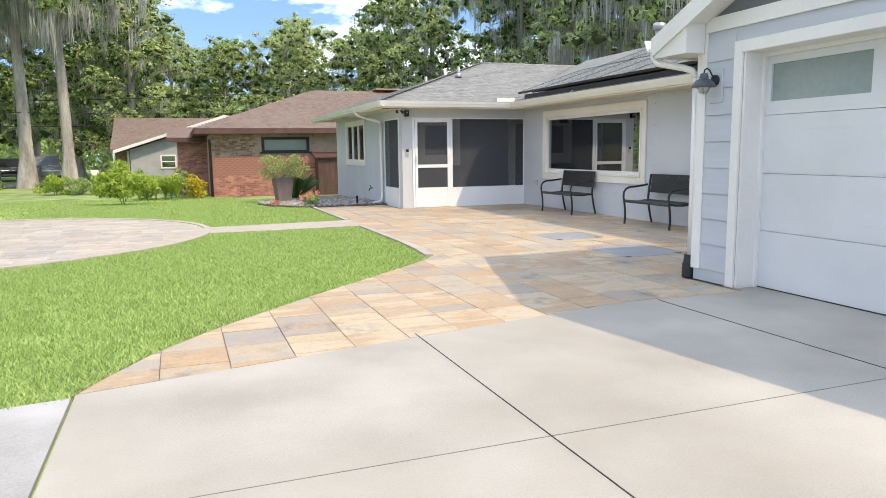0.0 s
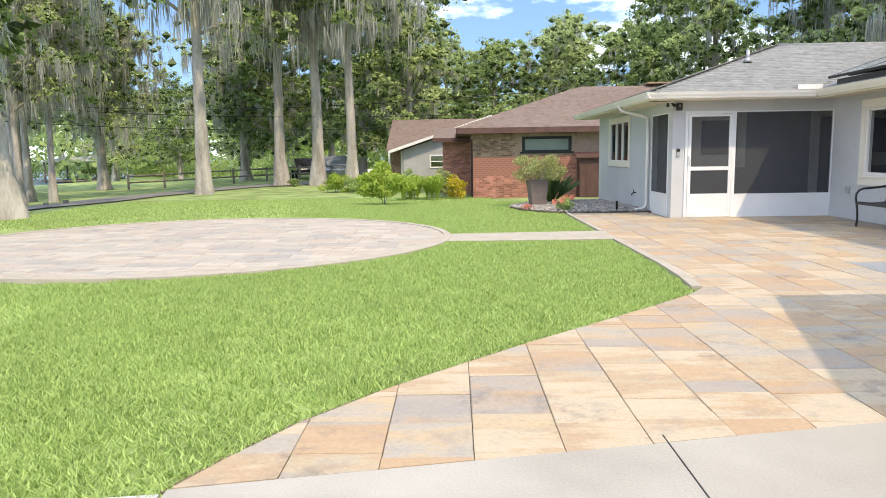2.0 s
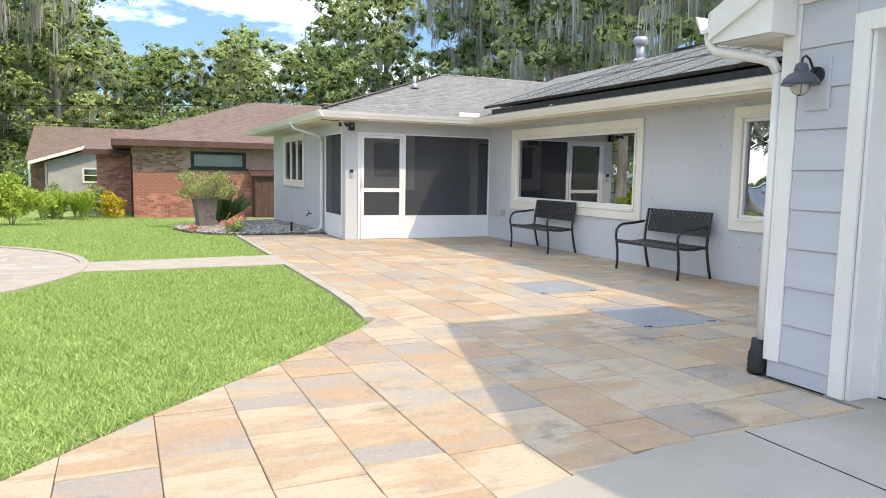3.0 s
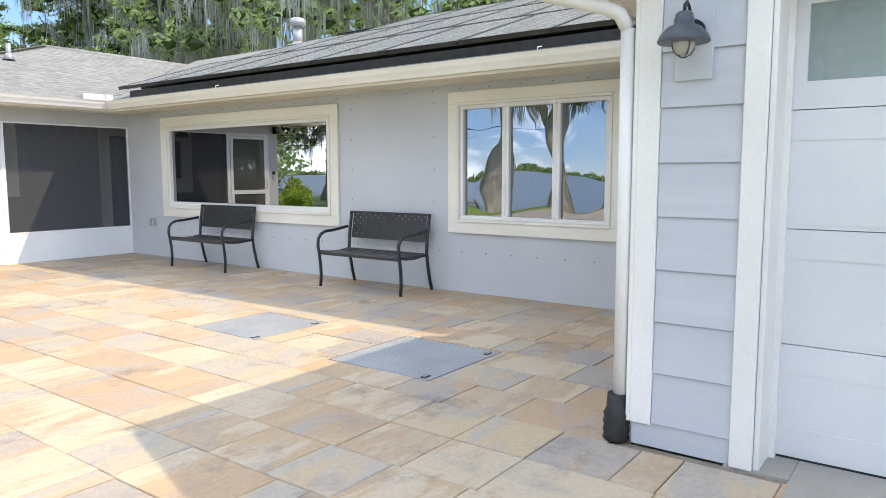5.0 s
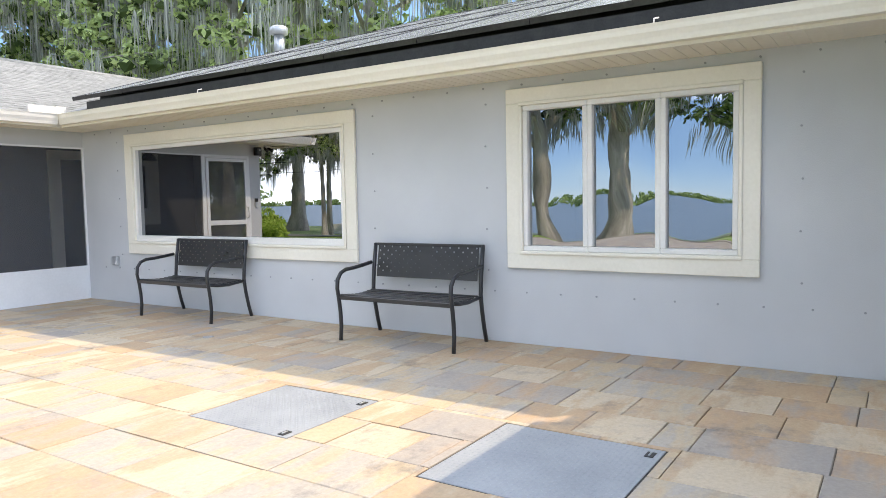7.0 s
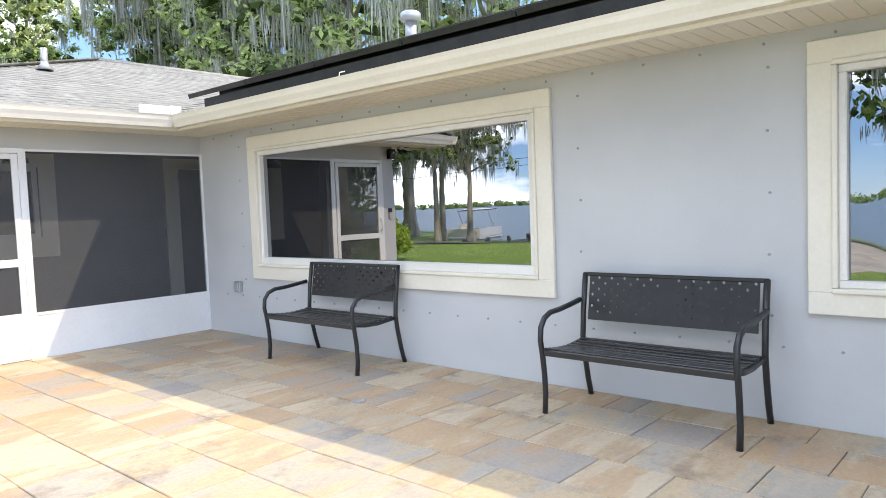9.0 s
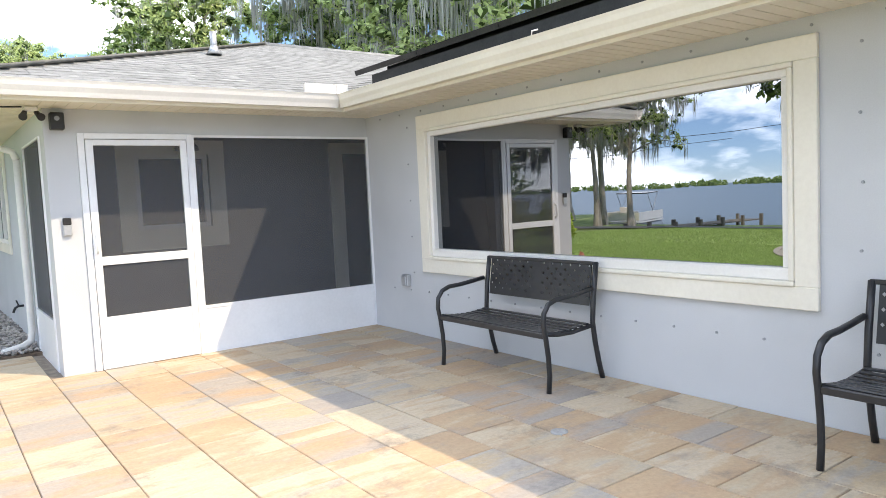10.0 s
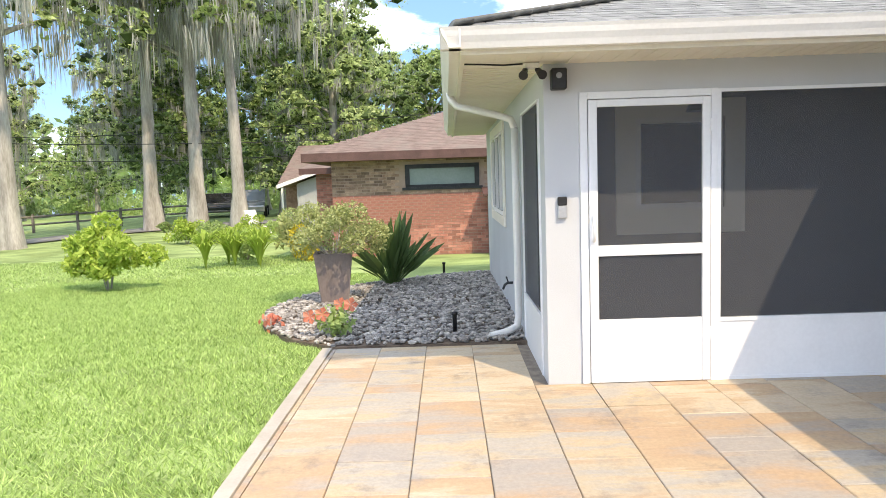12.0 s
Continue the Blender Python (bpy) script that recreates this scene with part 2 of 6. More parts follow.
def screen_mat(name, solid):
    """Fine dark insect mesh."""
    m, n, l, p = mat_new(name)
    d = n.new("ShaderNodeBsdfDiffuse")
    d.inputs["Color"].default_value = (0.132, 0.138, 0.150, 1)
    t = n.new("ShaderNodeBsdfTransparent")
    mx = n.new("ShaderNodeMixShader")
    mx.inputs[0].default_value = solid
    l.new(t.outputs[0], mx.inputs[1])
    l.new(d.outputs[0], mx.inputs[2])
    l.new(mx.outputs[0], n["Material Output"].inputs["Surface"])
    return m


M_WALL = surface("grey_stucco", (0.50, 0.515, 0.53), (0.57, 0.585, 0.60), 0.85, 1.2, 140, 0.25)
M_SIDING = surface("blue_grey_siding", (0.46, 0.48, 0.515), (0.53, 0.55, 0.585), 0.6, 2, 80, 0.06, stretch=(1, 0.3, 6))
M_GABLE = surface("gable_shade_grey", (0.13, 0.14, 0.16), (0.18, 0.19, 0.21), 0.7, 2, 60, 0.1)
M_WHITE = surface("white_paint", (0.72, 0.70, 0.66), (0.82, 0.80, 0.76), 0.5, 1.5, 50, 0.04)
M_CREAM = surface("cream_trim_paint", (0.74, 0.70, 0.60), (0.83, 0.79, 0.69), 0.5, 1.2, 40, 0.05)
M_SOFFIT = surface("cream_vinyl", (0.72, 0.66, 0.55), (0.80, 0.75, 0.64), 0.5, 1, 30, 0.03)
M_ALU = surface("white_aluminium", (0.74, 0.75, 0.76), (0.82, 0.83, 0.84), 0.35, 2, 40, 0.02)
M_DOOR = surface("garage_door_paint", (0.60, 0.605, 0.605), (0.68, 0.685, 0.685), 0.45, 1.5, 90, 0.05)
M_BLACK = surface("black_plastic", (0.012, 0.012, 0.013), (0.03, 0.03, 0.03), 0.5, 8, 60, 0.1)
M_IRON = surface("dark_powder_coated_steel", (0.015, 0.016, 0.018), (0.027, 0.028, 0.031), 0.36, 5, 120, 0.05, spec=0.5)
M_LAMP = surface("blue_grey_lamp_enamel", (0.06, 0.07, 0.085), (0.09, 0.10, 0.12), 0.4, 5, 90, 0.05)
M_STEEL = surface("galvanised_steel", (0.42, 0.43, 0.44), (0.55, 0.56, 0.57), 0.45, 4, 60, 0.1, metal=0.7)
M_PLATE = surface("grey_tread_plate", (0.25, 0.265, 0.28), (0.33, 0.345, 0.36), 0.45, 3, 50, 0.08)
M_CONC = surface("pale_concrete", (0.335, 0.315, 0.275), (0.48, 0.455, 0.41), 0.9, 1.1, 90, 0.15, c3=(0.36, 0.33, 0.275), worn=0.50)
M_CONC2 = surface("grey_concrete", (0.26, 0.255, 0.245), (0.42, 0.415, 0.405), 0.9, 1.6, 90, 0.2, c3=(0.52, 0.52, 0.51), worn=0.52)
M_JOINT = surface("joint_sand", (0.16, 0.13, 0.105), (0.30, 0.25, 0.20), 0.95, 12, 120, 0.3)
M_GAP = surface("dark_expansion_joint", (0.03, 0.028, 0.026), (0.07, 0.065, 0.06), 0.9, 30, 120, 0.2)
M_PAVER = paver_mat("blended_paver", (1.0, 0.87), False)
M_PAVER_FAR = paver_mat("blended_paver_field", (1.0, 0.87))
M_PAVER_CIRC = paver_mat("bleached_paver_field", (0.55, 0.86))
M_KERB = surface("cream_kerb_concrete", (0.38, 0.335, 0.275), (0.48, 0.43, 0.365), 0.85, 4, 60, 0.15)
M_SHINGLE = surface("grey_shingle", (0.18, 0.185, 0.18), (0.30, 0.305, 0.295), 0.9, 9, 160, 0.35, spread=0.11, island=True)
M_SHINGLE_BR = surface("brown_shingle", (0.16, 0.115, 0.095), (0.26, 0.19, 0.16), 0.9, 5, 120, 0.3, c3=(0.22, 0.18, 0.15))
# base lifted from black to grey so the colour carries some sky sheen
M_SOLAR = surface("solar_cells_sheen", (0.22, 0.225, 0.23), (0.29, 0.295, 0.30), 0.25, 2, 30, 0.0, spec=0.9)
M_SOLFRAME = surface("black_panel_frame", (0.02, 0.02, 0.022), (0.05, 0.05, 0.052), 0.4, 4, 40, 0.02, metal=0.5)
M_LAWN = surface("lawn_soil", (0.13, 0.19, 0.05), (0.40, 0.51, 0.19), 0.95, 1.1, 45, 0.6, c3=(0.24, 0.30, 0.09), worn=0.56)
M_BLADE = leafy("grass_blades", (0.18, 0.29, 0.06), (0.64, 0.80, 0.31), glow=0.4)
M_ROAD = surface("weathered_asphalt", (0.17, 0.165, 0.155), (0.26, 0.25, 0.23), 0.95, 0.8, 60, 0.2)
M_BARK = surface("grey_cypress_bark", (0.24, 0.215, 0.19), (0.56, 0.52, 0.475), 0.95, 3, 22, 0.9, stretch=(1, 1, 0.22))
M_LEAF = leafy("broad_leaves", (0.27, 0.37, 0.12), (0.52, 0.64, 0.26), glow=0.45)
M_LEAF_LT = leafy("cypress_needles", (0.40, 0.50, 0.19), (0.64, 0.74, 0.35), glow=0.42)
M_LEAF_DK = leafy("dark_leaves", (0.16, 0.24, 0.07), (0.36, 0.47, 0.17), glow=0.35)
# dark green for the added lumps that imitate shade inside tree crowns
M_CROWN_SHADE = leafy("crown_shade_green", (0.055, 0.09, 0.028), (0.14, 0.20, 0.07), glow=0.25)
M_MOSS = leafy("spanish_moss", (0.34, 0.345, 0.315), (0.64, 0.645, 0.60), glow=0.42)
M_OLIVE = leafy("olive_leaves", (0.24, 0.28, 0.09), (0.52, 0.54, 0.24), glow=0.3)
M_YEL = leafy("yellow_leaves", (0.45, 0.36, 0.03), (0.70, 0.58, 0.06), glow=0.3)
M_RED = leafy("coral_petals", (0.60, 0.16, 0.10), (0.75, 0.32, 0.22), glow=0.3)
M_BRICK = surface("red_brick", (0.34, 0.135, 0.10), (0.48, 0.235, 0.18), 0.9, 6, 60, 0.3, spread=0.34, island=True)
M_BRICK_MIX = surface("mixed_brown_brick", (0.20, 0.12, 0.085), (0.42, 0.29, 0.21), 0.9, 6, 60, 0.3, spread=0.45, island=True)
M_MORTAR = surface("brick_mortar", (0.34, 0.24, 0.19), (0.42, 0.31, 0.25), 0.95, 5, 60, 0.2)
M_BROWN = surface("brown_painted_wood", (0.085, 0.045, 0.04), (0.14, 0.075, 0.065), 0.7, 4, 40, 0.15)
M_PEBBLE = surface("river_pebbles", (0.19, 0.17, 0.155), (0.44, 0.41, 0.37), 0.8, 9, 60, 0.2, spread=0.4, island=True)
M_SOIL = surface("bed_soil", (0.10, 0.07, 0.05), (0.20, 0.15, 0.11), 0.95, 5, 40, 0.5)
M_STRE = leafy("stiff_dark_leaves", (0.045, 0.09, 0.03), (0.17, 0.25, 0.08), glow=0.15)
M_LIME = leafy("lime_leaves", (0.26, 0.38, 0.05), (0.55, 0.66, 0.14), glow=0.4)
M_POT = surface("taupe_planter", (0.16, 0.13, 0.115), (0.25, 0.20, 0.18), 0.8, 3, 50, 0.2, stretch=(1, 1, 0.5))
# near-black grey that stands for the darkness of unlit rooms
M_DARKROOM = surface("room_darkness_grey", (0.05, 0.052, 0.055), (0.08, 0.082, 0.085), 0.9, 1, 20, 0.0)
# far darker than the stucco: the porch's dimness is put into this grey
M_PORCH_SHADE = surface("porch_shade_grey", (0.11, 0.113, 0.118), (0.15, 0.153, 0.158), 0.85, 1.2, 80, 0.1)
M_GLASS = pane_mat("picture_pane", (0.05, 0.053, 0.057), 0.34, 0.0012, 1.1)
M_GLASS_WAVY = pane_mat("casement_pane", (0.35, 0.36, 0.38), 0.33, 0.007, 1.5)
M_GLASS_DARK = pane_mat("dark_pane", (0.04, 0.042, 0.045), 0.05)
M_GLASS_DIM = pane_mat("dim_pane", (0.45, 0.48, 0.48), 0.16)
M_FROST = surface("frosted_pane", (0.20, 0.25, 0.235), (0.27, 0.32, 0.30), 0.25, 1.0, 20, 0.02, spec=0.5)
M_SCREEN = screen_mat("insect_screen", 0.30)
M_SCREEN2 = screen_mat("dense_insect_screen", 0.45)
M_TEAL = surface("teal_metal_roof", (0.16, 0.45, 0.42), (0.25, 0.55, 0.52), 0.6, 2, 30, 0.1)
M_GREYHOUSE = surface("grey_vertical_siding", (0.36, 0.36, 0.35), (0.46, 0.46, 0.45), 0.85, 2, 40, 0.1)
M_WOOD = surface("weathered_wood", (0.13, 0.11, 0.09), (0.28, 0.25, 0.21), 0.9, 3, 40, 0.3)
M_CARPAINT = surface("dark_car_paint", (0.015, 0.017, 0.02), (0.03, 0.032, 0.036), 0.2, 2, 30, 0.0, spec=0.7)
M_CARSILVER = surface("silver_car_paint", (0.35, 0.37, 0.40), (0.45, 0.47, 0.50), 0.25, 2, 30, 0.0, metal=0.4)
M_RUBBER = surface("tyre_rubber", (0.015, 0.015, 0.016), (0.03, 0.03, 0.03), 0.8, 8, 60, 0.2)
M_WATER, _n, _l, _p = mat_new("lake_water")
_p.inputs["Base Color"].default_value = (0.13, 0.20, 0.27, 1)
_p.inputs["Roughness"].default_value = 0.5
_p.inputs["Specular IOR Level"].default_value = 0.25
_w = _n.new("ShaderNodeTexNoise")
_w.inputs["Scale"].default_value, _w.inputs["Detail"].default_value = 0.8, 4
_b = _n.new("ShaderNodeBump")
_b.inputs["Strength"].default_value, _b.inputs["Distance"].default_value = 0.5, 0.15
_t = _n.new("ShaderNodeTexCoord")
_l.new(_t.outputs["Object"], _w.inputs["Vector"])
_l.new(_w.outputs["Fac"], _b.inputs["Height"])
_l.new(_b.outputs["Normal"], _p.inputs["Normal"])

# ---- ground ----
def smooth(k):
    k = min(1.0, max(0.0, k))
    return k * k * (3 - 2 * k)


def ground_z(x, y):
    d = max(0.0, y - 1.0, (-x - 9.0) * 0.85)
    z = -0.40 * smooth(d / 16.0)
    bank = 31.0 + 13.0 * smooth((y - 22.0) / 10.0)
    return z - 0.45 * smooth((-x - 17.0) / 16.0) - 1.5 * smooth((-x - bank) / 5.0)


def in_poly(x, y, pts):
    c = False
    for (x0, y0), (x1, y1) in zip(pts, pts[1:] + pts[:1]):
        if (y0 > y) != (y1 > y) and x < (x1 - x0) * (y - y0) / (y1 - y0) + x0:
            c = not c
    return c


def conc_y(x):
    """The line on which pavers meet the concrete drive."""
    return -10.47 + (0.0 if x > -4.6 else -0.2 * (-4.6 - x))


# outline of the lawn side of the patio, from the drive up to the gravel bed
EDGE = [(-8.45, -11.24), (-8.29, -10.91), (-8.08, -10.54), (-7.74, -10.10), (-7.46, -9.79), (-6.88, -9.18), (-6.21, -8.54),
        (-5.64, -7.99), (-5.20, -7.55), (-4.93, -7.18), (-4.87, -6.62), (-4.83, -5.77), (-4.83, -4.86), (-4.83, 1.28)]
PATIO = EDGE + [(-3.07, 1.28), (-3.07, 0.0), (0.0, 0.0), (0.0, -9.76), (-3.1, -9.76), (-3.1, -10.47), (-4.6, -10.47)]
CIRC = (-11.45, -2.62, 3.75)
BED = [(-4.83, 1.30), (-5.35, 1.75), (-5.75, 2.4), (-5.95, 3.4), (-5.75, 4.6), (-5.2, 5.6), (-4.2, 6.6), (-3.07, 7.3), (-3.07, 1.30)]

xs = [-300, -200, -120, -80, -60] + [-52 + i for i in range(0, 48)] + [-4, -3, 0, 5, 10, 20, 40, 80, 150, 300]
ys = [-300, -150, -80, -40, -25, -18, -14, -10, -6, -3] + [float(i) for i in range(0, 24)] + [26, 30, 36, 45, 60, 90, 150, 300]
gv = [(x, y, ground_z(x, y) - 0.03) for y in ys for x in xs]
nx = len(xs)
gf = [(j * nx + i, j * nx + i + 1, (j + 1) * nx + i + 1, (j + 1) * nx + i) for j in range(len(ys) - 1) for i in range(nx - 1)]
ground = tagged(raw("ground", gv, gf, M_LAWN), "mown green lawn falling gently towards the lake", "lawn", "", "structure")

lake = bmesh.new()
poly(lake, [(-2500, -2500, -1.45), (-24, -2500, -1.45), (-24, 2500, -1.45), (-2500, 2500, -1.45)])
struct("water", lake, M_WATER, "wide blue lake with small ripples", "lake")

# concrete drive, with apron and side walk
bm = bmesh.new()
prism(bm, [(-8.45, -11.24, 0.0), (-8.45, -40, 0.0), (-2.6, -40, 0.0), (-2.6, -10.47, 0.0), (-4.6, -10.47, 0.0)], (0, 0, -0.12))
struct("road", bm, M_CONC, "pale sunlit concrete driveway with saw-cut joints", "driveway")
bm = bmesh.new()
prism(bm, [(-8.47, -11.27, -0.004), (-14.5, -11.9, -0.05), (-14.5, -13.4, -0.05), (-8.47, -13.2, -0.004)], (0, 0, -0.1))
struct("pavement", bm, M_CONC2, "weathered grey concrete side walk", "walkway")
bm = bmesh.new()
for x0, x1 in ((-6.3475, -6.3425), (-4.07, -4.066)):
    box(bm, x0, x1, -40, -10.74 if x0 < -5 else -10.48, -0.02, 0.004)
struct("trim", bm, M_GAP, "dark joints cut in the driveway", "joint")
bm = bmesh.new()
for x0, x1, y0 in ((-8.45, -4.07, -12.700), (-4.07, -3.0, -12.600), (-8.45, -3.0, -16.6)):
    box(bm, x0, x1, y0, y0 + 0.0025, -0.02, 0.003)
struct("trim", bm, M_ROAD, "fine sand-filled cross joints in the driveway", "joint")
# bedding under the pavers
bm = bmesh.new()
prism(bm, [(x, y, -0.012) for x, y in PATIO][::-1], (0, 0, -0.15))
patio = struct("pavement", bm, M_JOINT, "patio of blended tan and orange concrete pavers", "patio")
bm = bmesh.new()
cx0, cy0, cr = CIRC
prism(bm, [(cx0 + math.cos(a) * cr * 1.06, cy0 + math.sin(a) * cr * 0.96, -0.006) for a in [2 * math.pi * i / 72 for i in range(72)]], (0, 0, -0.2))
circle = struct("pavement", bm, M_KERB, "round plaza of bleached concrete pavers in the lawn", "plaza")

# ---- house ----
EAVE, RISE, OVER = 2.37, 1 / 3, 0.70


def wall_x(name, x0, x1, y0, y1, z0, z1, holes, mat, label):
    """A wall whose face looks along x, with rectangular openings (y0, y1, z0, z1) right through it."""
    bm = bmesh.new()
    cuts = sorted({y0, y1, *[h[0] for h in holes], *[h[1] for h in holes]})
    for a, b in zip(cuts, cuts[1:]):
        hs = sorted([h for h in holes if h[0] <= a + 1e-6 and h[1] >= b - 1e-6], key=lambda h: h[2])
        z = z0
        for h in hs:
            if h[2] > z + 1e-6:
                box(bm, x0, x1, a, b, z, h[2])
            z = h[3]
        box(bm, x0, x1, a, b, z, z1)
    bmesh.ops.remove_doubles(bm, verts=bm.verts[:], dist=1e-5)
    return struct(name, bm, mat, label)


def wall_y(name, y0, y1, x0, x1, z0, z1, holes, mat, label):
    bm = bmesh.new()
    cuts = sorted({x0, x1, *[h[0] for h in holes], *[h[1] for h in holes]})
    for a, b in zip(cuts, cuts[1:]):
        hs = sorted([h for h in holes if h[0] <= a + 1e-6 and h[1] >= b - 1e-6], key=lambda h: h[2])
        z = z0
        for h in hs:
            if h[2] > z + 1e-6:
                box(bm, a, b, y0, y1, z, h[2])
            z = h[3]
        box(bm, a, b, y0, y1, z, z1)
    bmesh.ops.remove_doubles(bm, verts=bm.verts[:], dist=1e-5)
    return struct(name, bm, mat, label)


SOF = 2.245
PW = (-4.62, -1.16, 0.83, 1.97)      # picture window opening
W2 = (-8.32, -6.62, 0.83, 1.99)      # casement opening
wall_x("wall_east", 0.0, 0.2, -9.76, 0.0, -0.2, 2.5, [PW, W2], M_WALL, "light grey stucco wall with fixing bolts")
# screened porch: piers, header, inner walls
wall_y("wall_porch", 0.0, 0.12, -3.07, 0.0, -0.1, 2.5, [(-2.83, 0.0, -0.1, 2.04)], M_WALL, "grey stucco pier and header of the screened porch")
wall_x("wall_west", -3.07, -2.95, 0.12, 6.8, -0.5, 2.5, [(0.24, 1.42, -0.1, 2.04), (3.42, 5.45, 1.03, 2.06)], M_WALL, "light grey stucco side wall of the wing")
wall_y("wall_porch_back", 1.6, 1.75, -2.95, 1.2, -0.2, 2.5, [(-2.02, -1.22, 1.15, 1.98), (0.55, 1.15, 0.0, 1.98)], M_PORCH_SHADE, "grey porch back wall with porch shade put into its colour")
wall_x("wall_porch_side", 1.05, 1.2, 0.0, 1.6, -0.2, 2.5, [], M_PORCH_SHADE, "inner side wall with porch shade put into its colour")
wall_y("wall_north", 6.8, 6.95, -3.07, 9.0, -0.6, 2.5, [], M_WALL, "grey stucco end wall of the house")
wall_x("wall_house_east", 9.0, 9.2, -17.0, 6.95, -0.6, 2.5, [], M_WALL, "grey stucco rear wall of the house")
bm = B((-2.95, 1.05, 0.12, 1.6, -0.1, -0.004))
struct("floor", bm, M_CONC2, "plain concrete floor of the porch", "floor")
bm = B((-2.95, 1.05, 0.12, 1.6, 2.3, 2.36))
struct("ceiling", bm, M_PORCH_SHADE, "plain porch ceiling with porch shade put into its grey", "ceiling")
# backing rooms behind the glass, their darkness put into the colour
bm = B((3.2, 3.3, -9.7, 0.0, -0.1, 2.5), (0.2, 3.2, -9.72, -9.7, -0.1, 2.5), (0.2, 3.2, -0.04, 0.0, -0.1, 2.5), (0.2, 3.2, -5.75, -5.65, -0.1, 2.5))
struct("wall_inner", bm, M_DARKROOM, "backing walls behind the windows, room darkness put into their colour")
struct("floor", B((0.2, 3.2, -9.7, 0.0, -0.1, 0.0)), M_DARKROOM, "backing floor behind the windows, room darkness put into its colour", "floor")
struct("ceiling", B((0.2, 3.2, -9.7, 0.0, 2.4, 2.5)), M_DARKROOM, "plain room ceiling with the darkness put into its colour", "ceiling")
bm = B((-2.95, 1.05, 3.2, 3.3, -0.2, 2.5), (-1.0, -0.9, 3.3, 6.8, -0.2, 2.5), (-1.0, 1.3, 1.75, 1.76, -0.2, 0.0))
struct("wall_inner", bm, M_DARKROOM, "backing walls in the wing, room darkness put into their colour")


# roofs
def slope_pt(x0, z0, x, d=0.0):
    return z0 + (x - x0) * RISE + d


APX, APY, APZ = -3.70 + 4.05, -0.64 + 4.05, EAVE + 4.05 * RISE
RX, RZ = 4.4, EAVE + 5.04 * RISE
bm = bmesh.new()
prism(bm, [(-0.64, -9.3, EAVE), (-0.64, -0.64, EAVE), (RX, 4.4, RZ), (RX, -9.3, RZ)][::-1], (0, 0, -0.03))
prism(bm, [(RX, -17, RZ), (RX, 4.4, RZ), (9.6, 7.6, EAVE), (9.6, -17, EAVE)][::-1], (0, 0, -0.03))
struct("roof_main", bm, M_SHINGLE, "low grey shingle roof over the long wing", "roof")
bm = bmesh.new()
prism(bm, [(-3.70, -0.64, EAVE), (-0.64, -0.64, EAVE), (3.41, 3.41, APZ), (APX, APY, APZ)][::-1], (0, 0, -0.03))
prism(bm, [(-3.70, 7.46, EAVE), (-3.70, -0.64, EAVE), (APX, APY, APZ)][::-1], (0, 0, -0.03))
prism(bm, [(APX, APY, APZ), (4.4, 3.41, APZ), (9.0, 7.46, EAVE), (-3.70, 7.46, EAVE)][::-1], (0, 0, -0.03))
roof_wing = struct("roof_wing", bm, M_SHINGLE, "grey shingle hip roof over the porch wing", "roof")


def shingle_rows(base, along, up, rows, span, seed):
    """Courses of shingle tabs on a slope. span(k) gives the start and end along the eave of course k."""
    rnd = random.Random(seed)
    o, a, u = Vector(base), Vector(along).normalized(), Vector(up).normalized()
    nrm = a.cross(u)
    if nrm.z < 0:
        nrm = -nrm
    vs, fs = [], []
    e = 0.142
    for k in range(rows):
        s0, s1 = span(k * e)
        s = s0 - rnd.random() * 0.3
        while s < s1:
            w = rnd.choice((0.14, 0.2, 0.26, 0.3))
            p, q = max(s, s0), min(s + w - 0.006, s1)
            s += w
            if q - p < 0.03:
                continue
            t = 0.0045 + rnd.random() * 0.003
            i = len(vs)
            lo, hi = k * e - 0.004, k * e + e + 0.01
            for x, y, z in ((p, lo, 0.002), (q, lo, 0.002), (p, lo, t), (q, lo, t), (p, hi, 0.003), (q, hi, 0.003)):
                vs.append(o + a * x + u * y + nrm * (z + 0.003))
            fs += [(i, i + 1, i + 3, i + 2), (i + 2, i + 3, i + 5, i + 4)]
    return vs, fs


SL = math.sqrt(1 + RISE * RISE)
vs, fs = shingle_rows((-3.70, -0.64, EAVE), (1, 0, 0), (0, 1, RISE), 30, lambda d: (d / SL, 3.06 + d / SL), 3)
tagged(raw("shingle_course", vs, fs, M_SHINGLE, roof_wing), "", "", "", "stuff")
vs, fs = shingle_rows((-3.70, 7.46, EAVE), (0, -1, 0), (1, 0, RISE), 30, lambda d: (d / SL, 8.1 - d / SL), 4)
tagged(raw("shingle_course", vs, fs, M_SHINGLE, roof_wing), "", "", "", "stuff")
bm = bmesh.new()
tube(bm, [(-3.70, -0.64, EAVE + 0.02), (APX, APY, APZ + 0.02)], 0.05, 6, flat=0.25)
tube(bm, [(APX, APY, APZ + 0.02), (4.0, 3.41, APZ + 0.02)], 0.05, 6, flat=0.25)
part("ridge_cap", bm, M_SHINGLE, roof_wing)

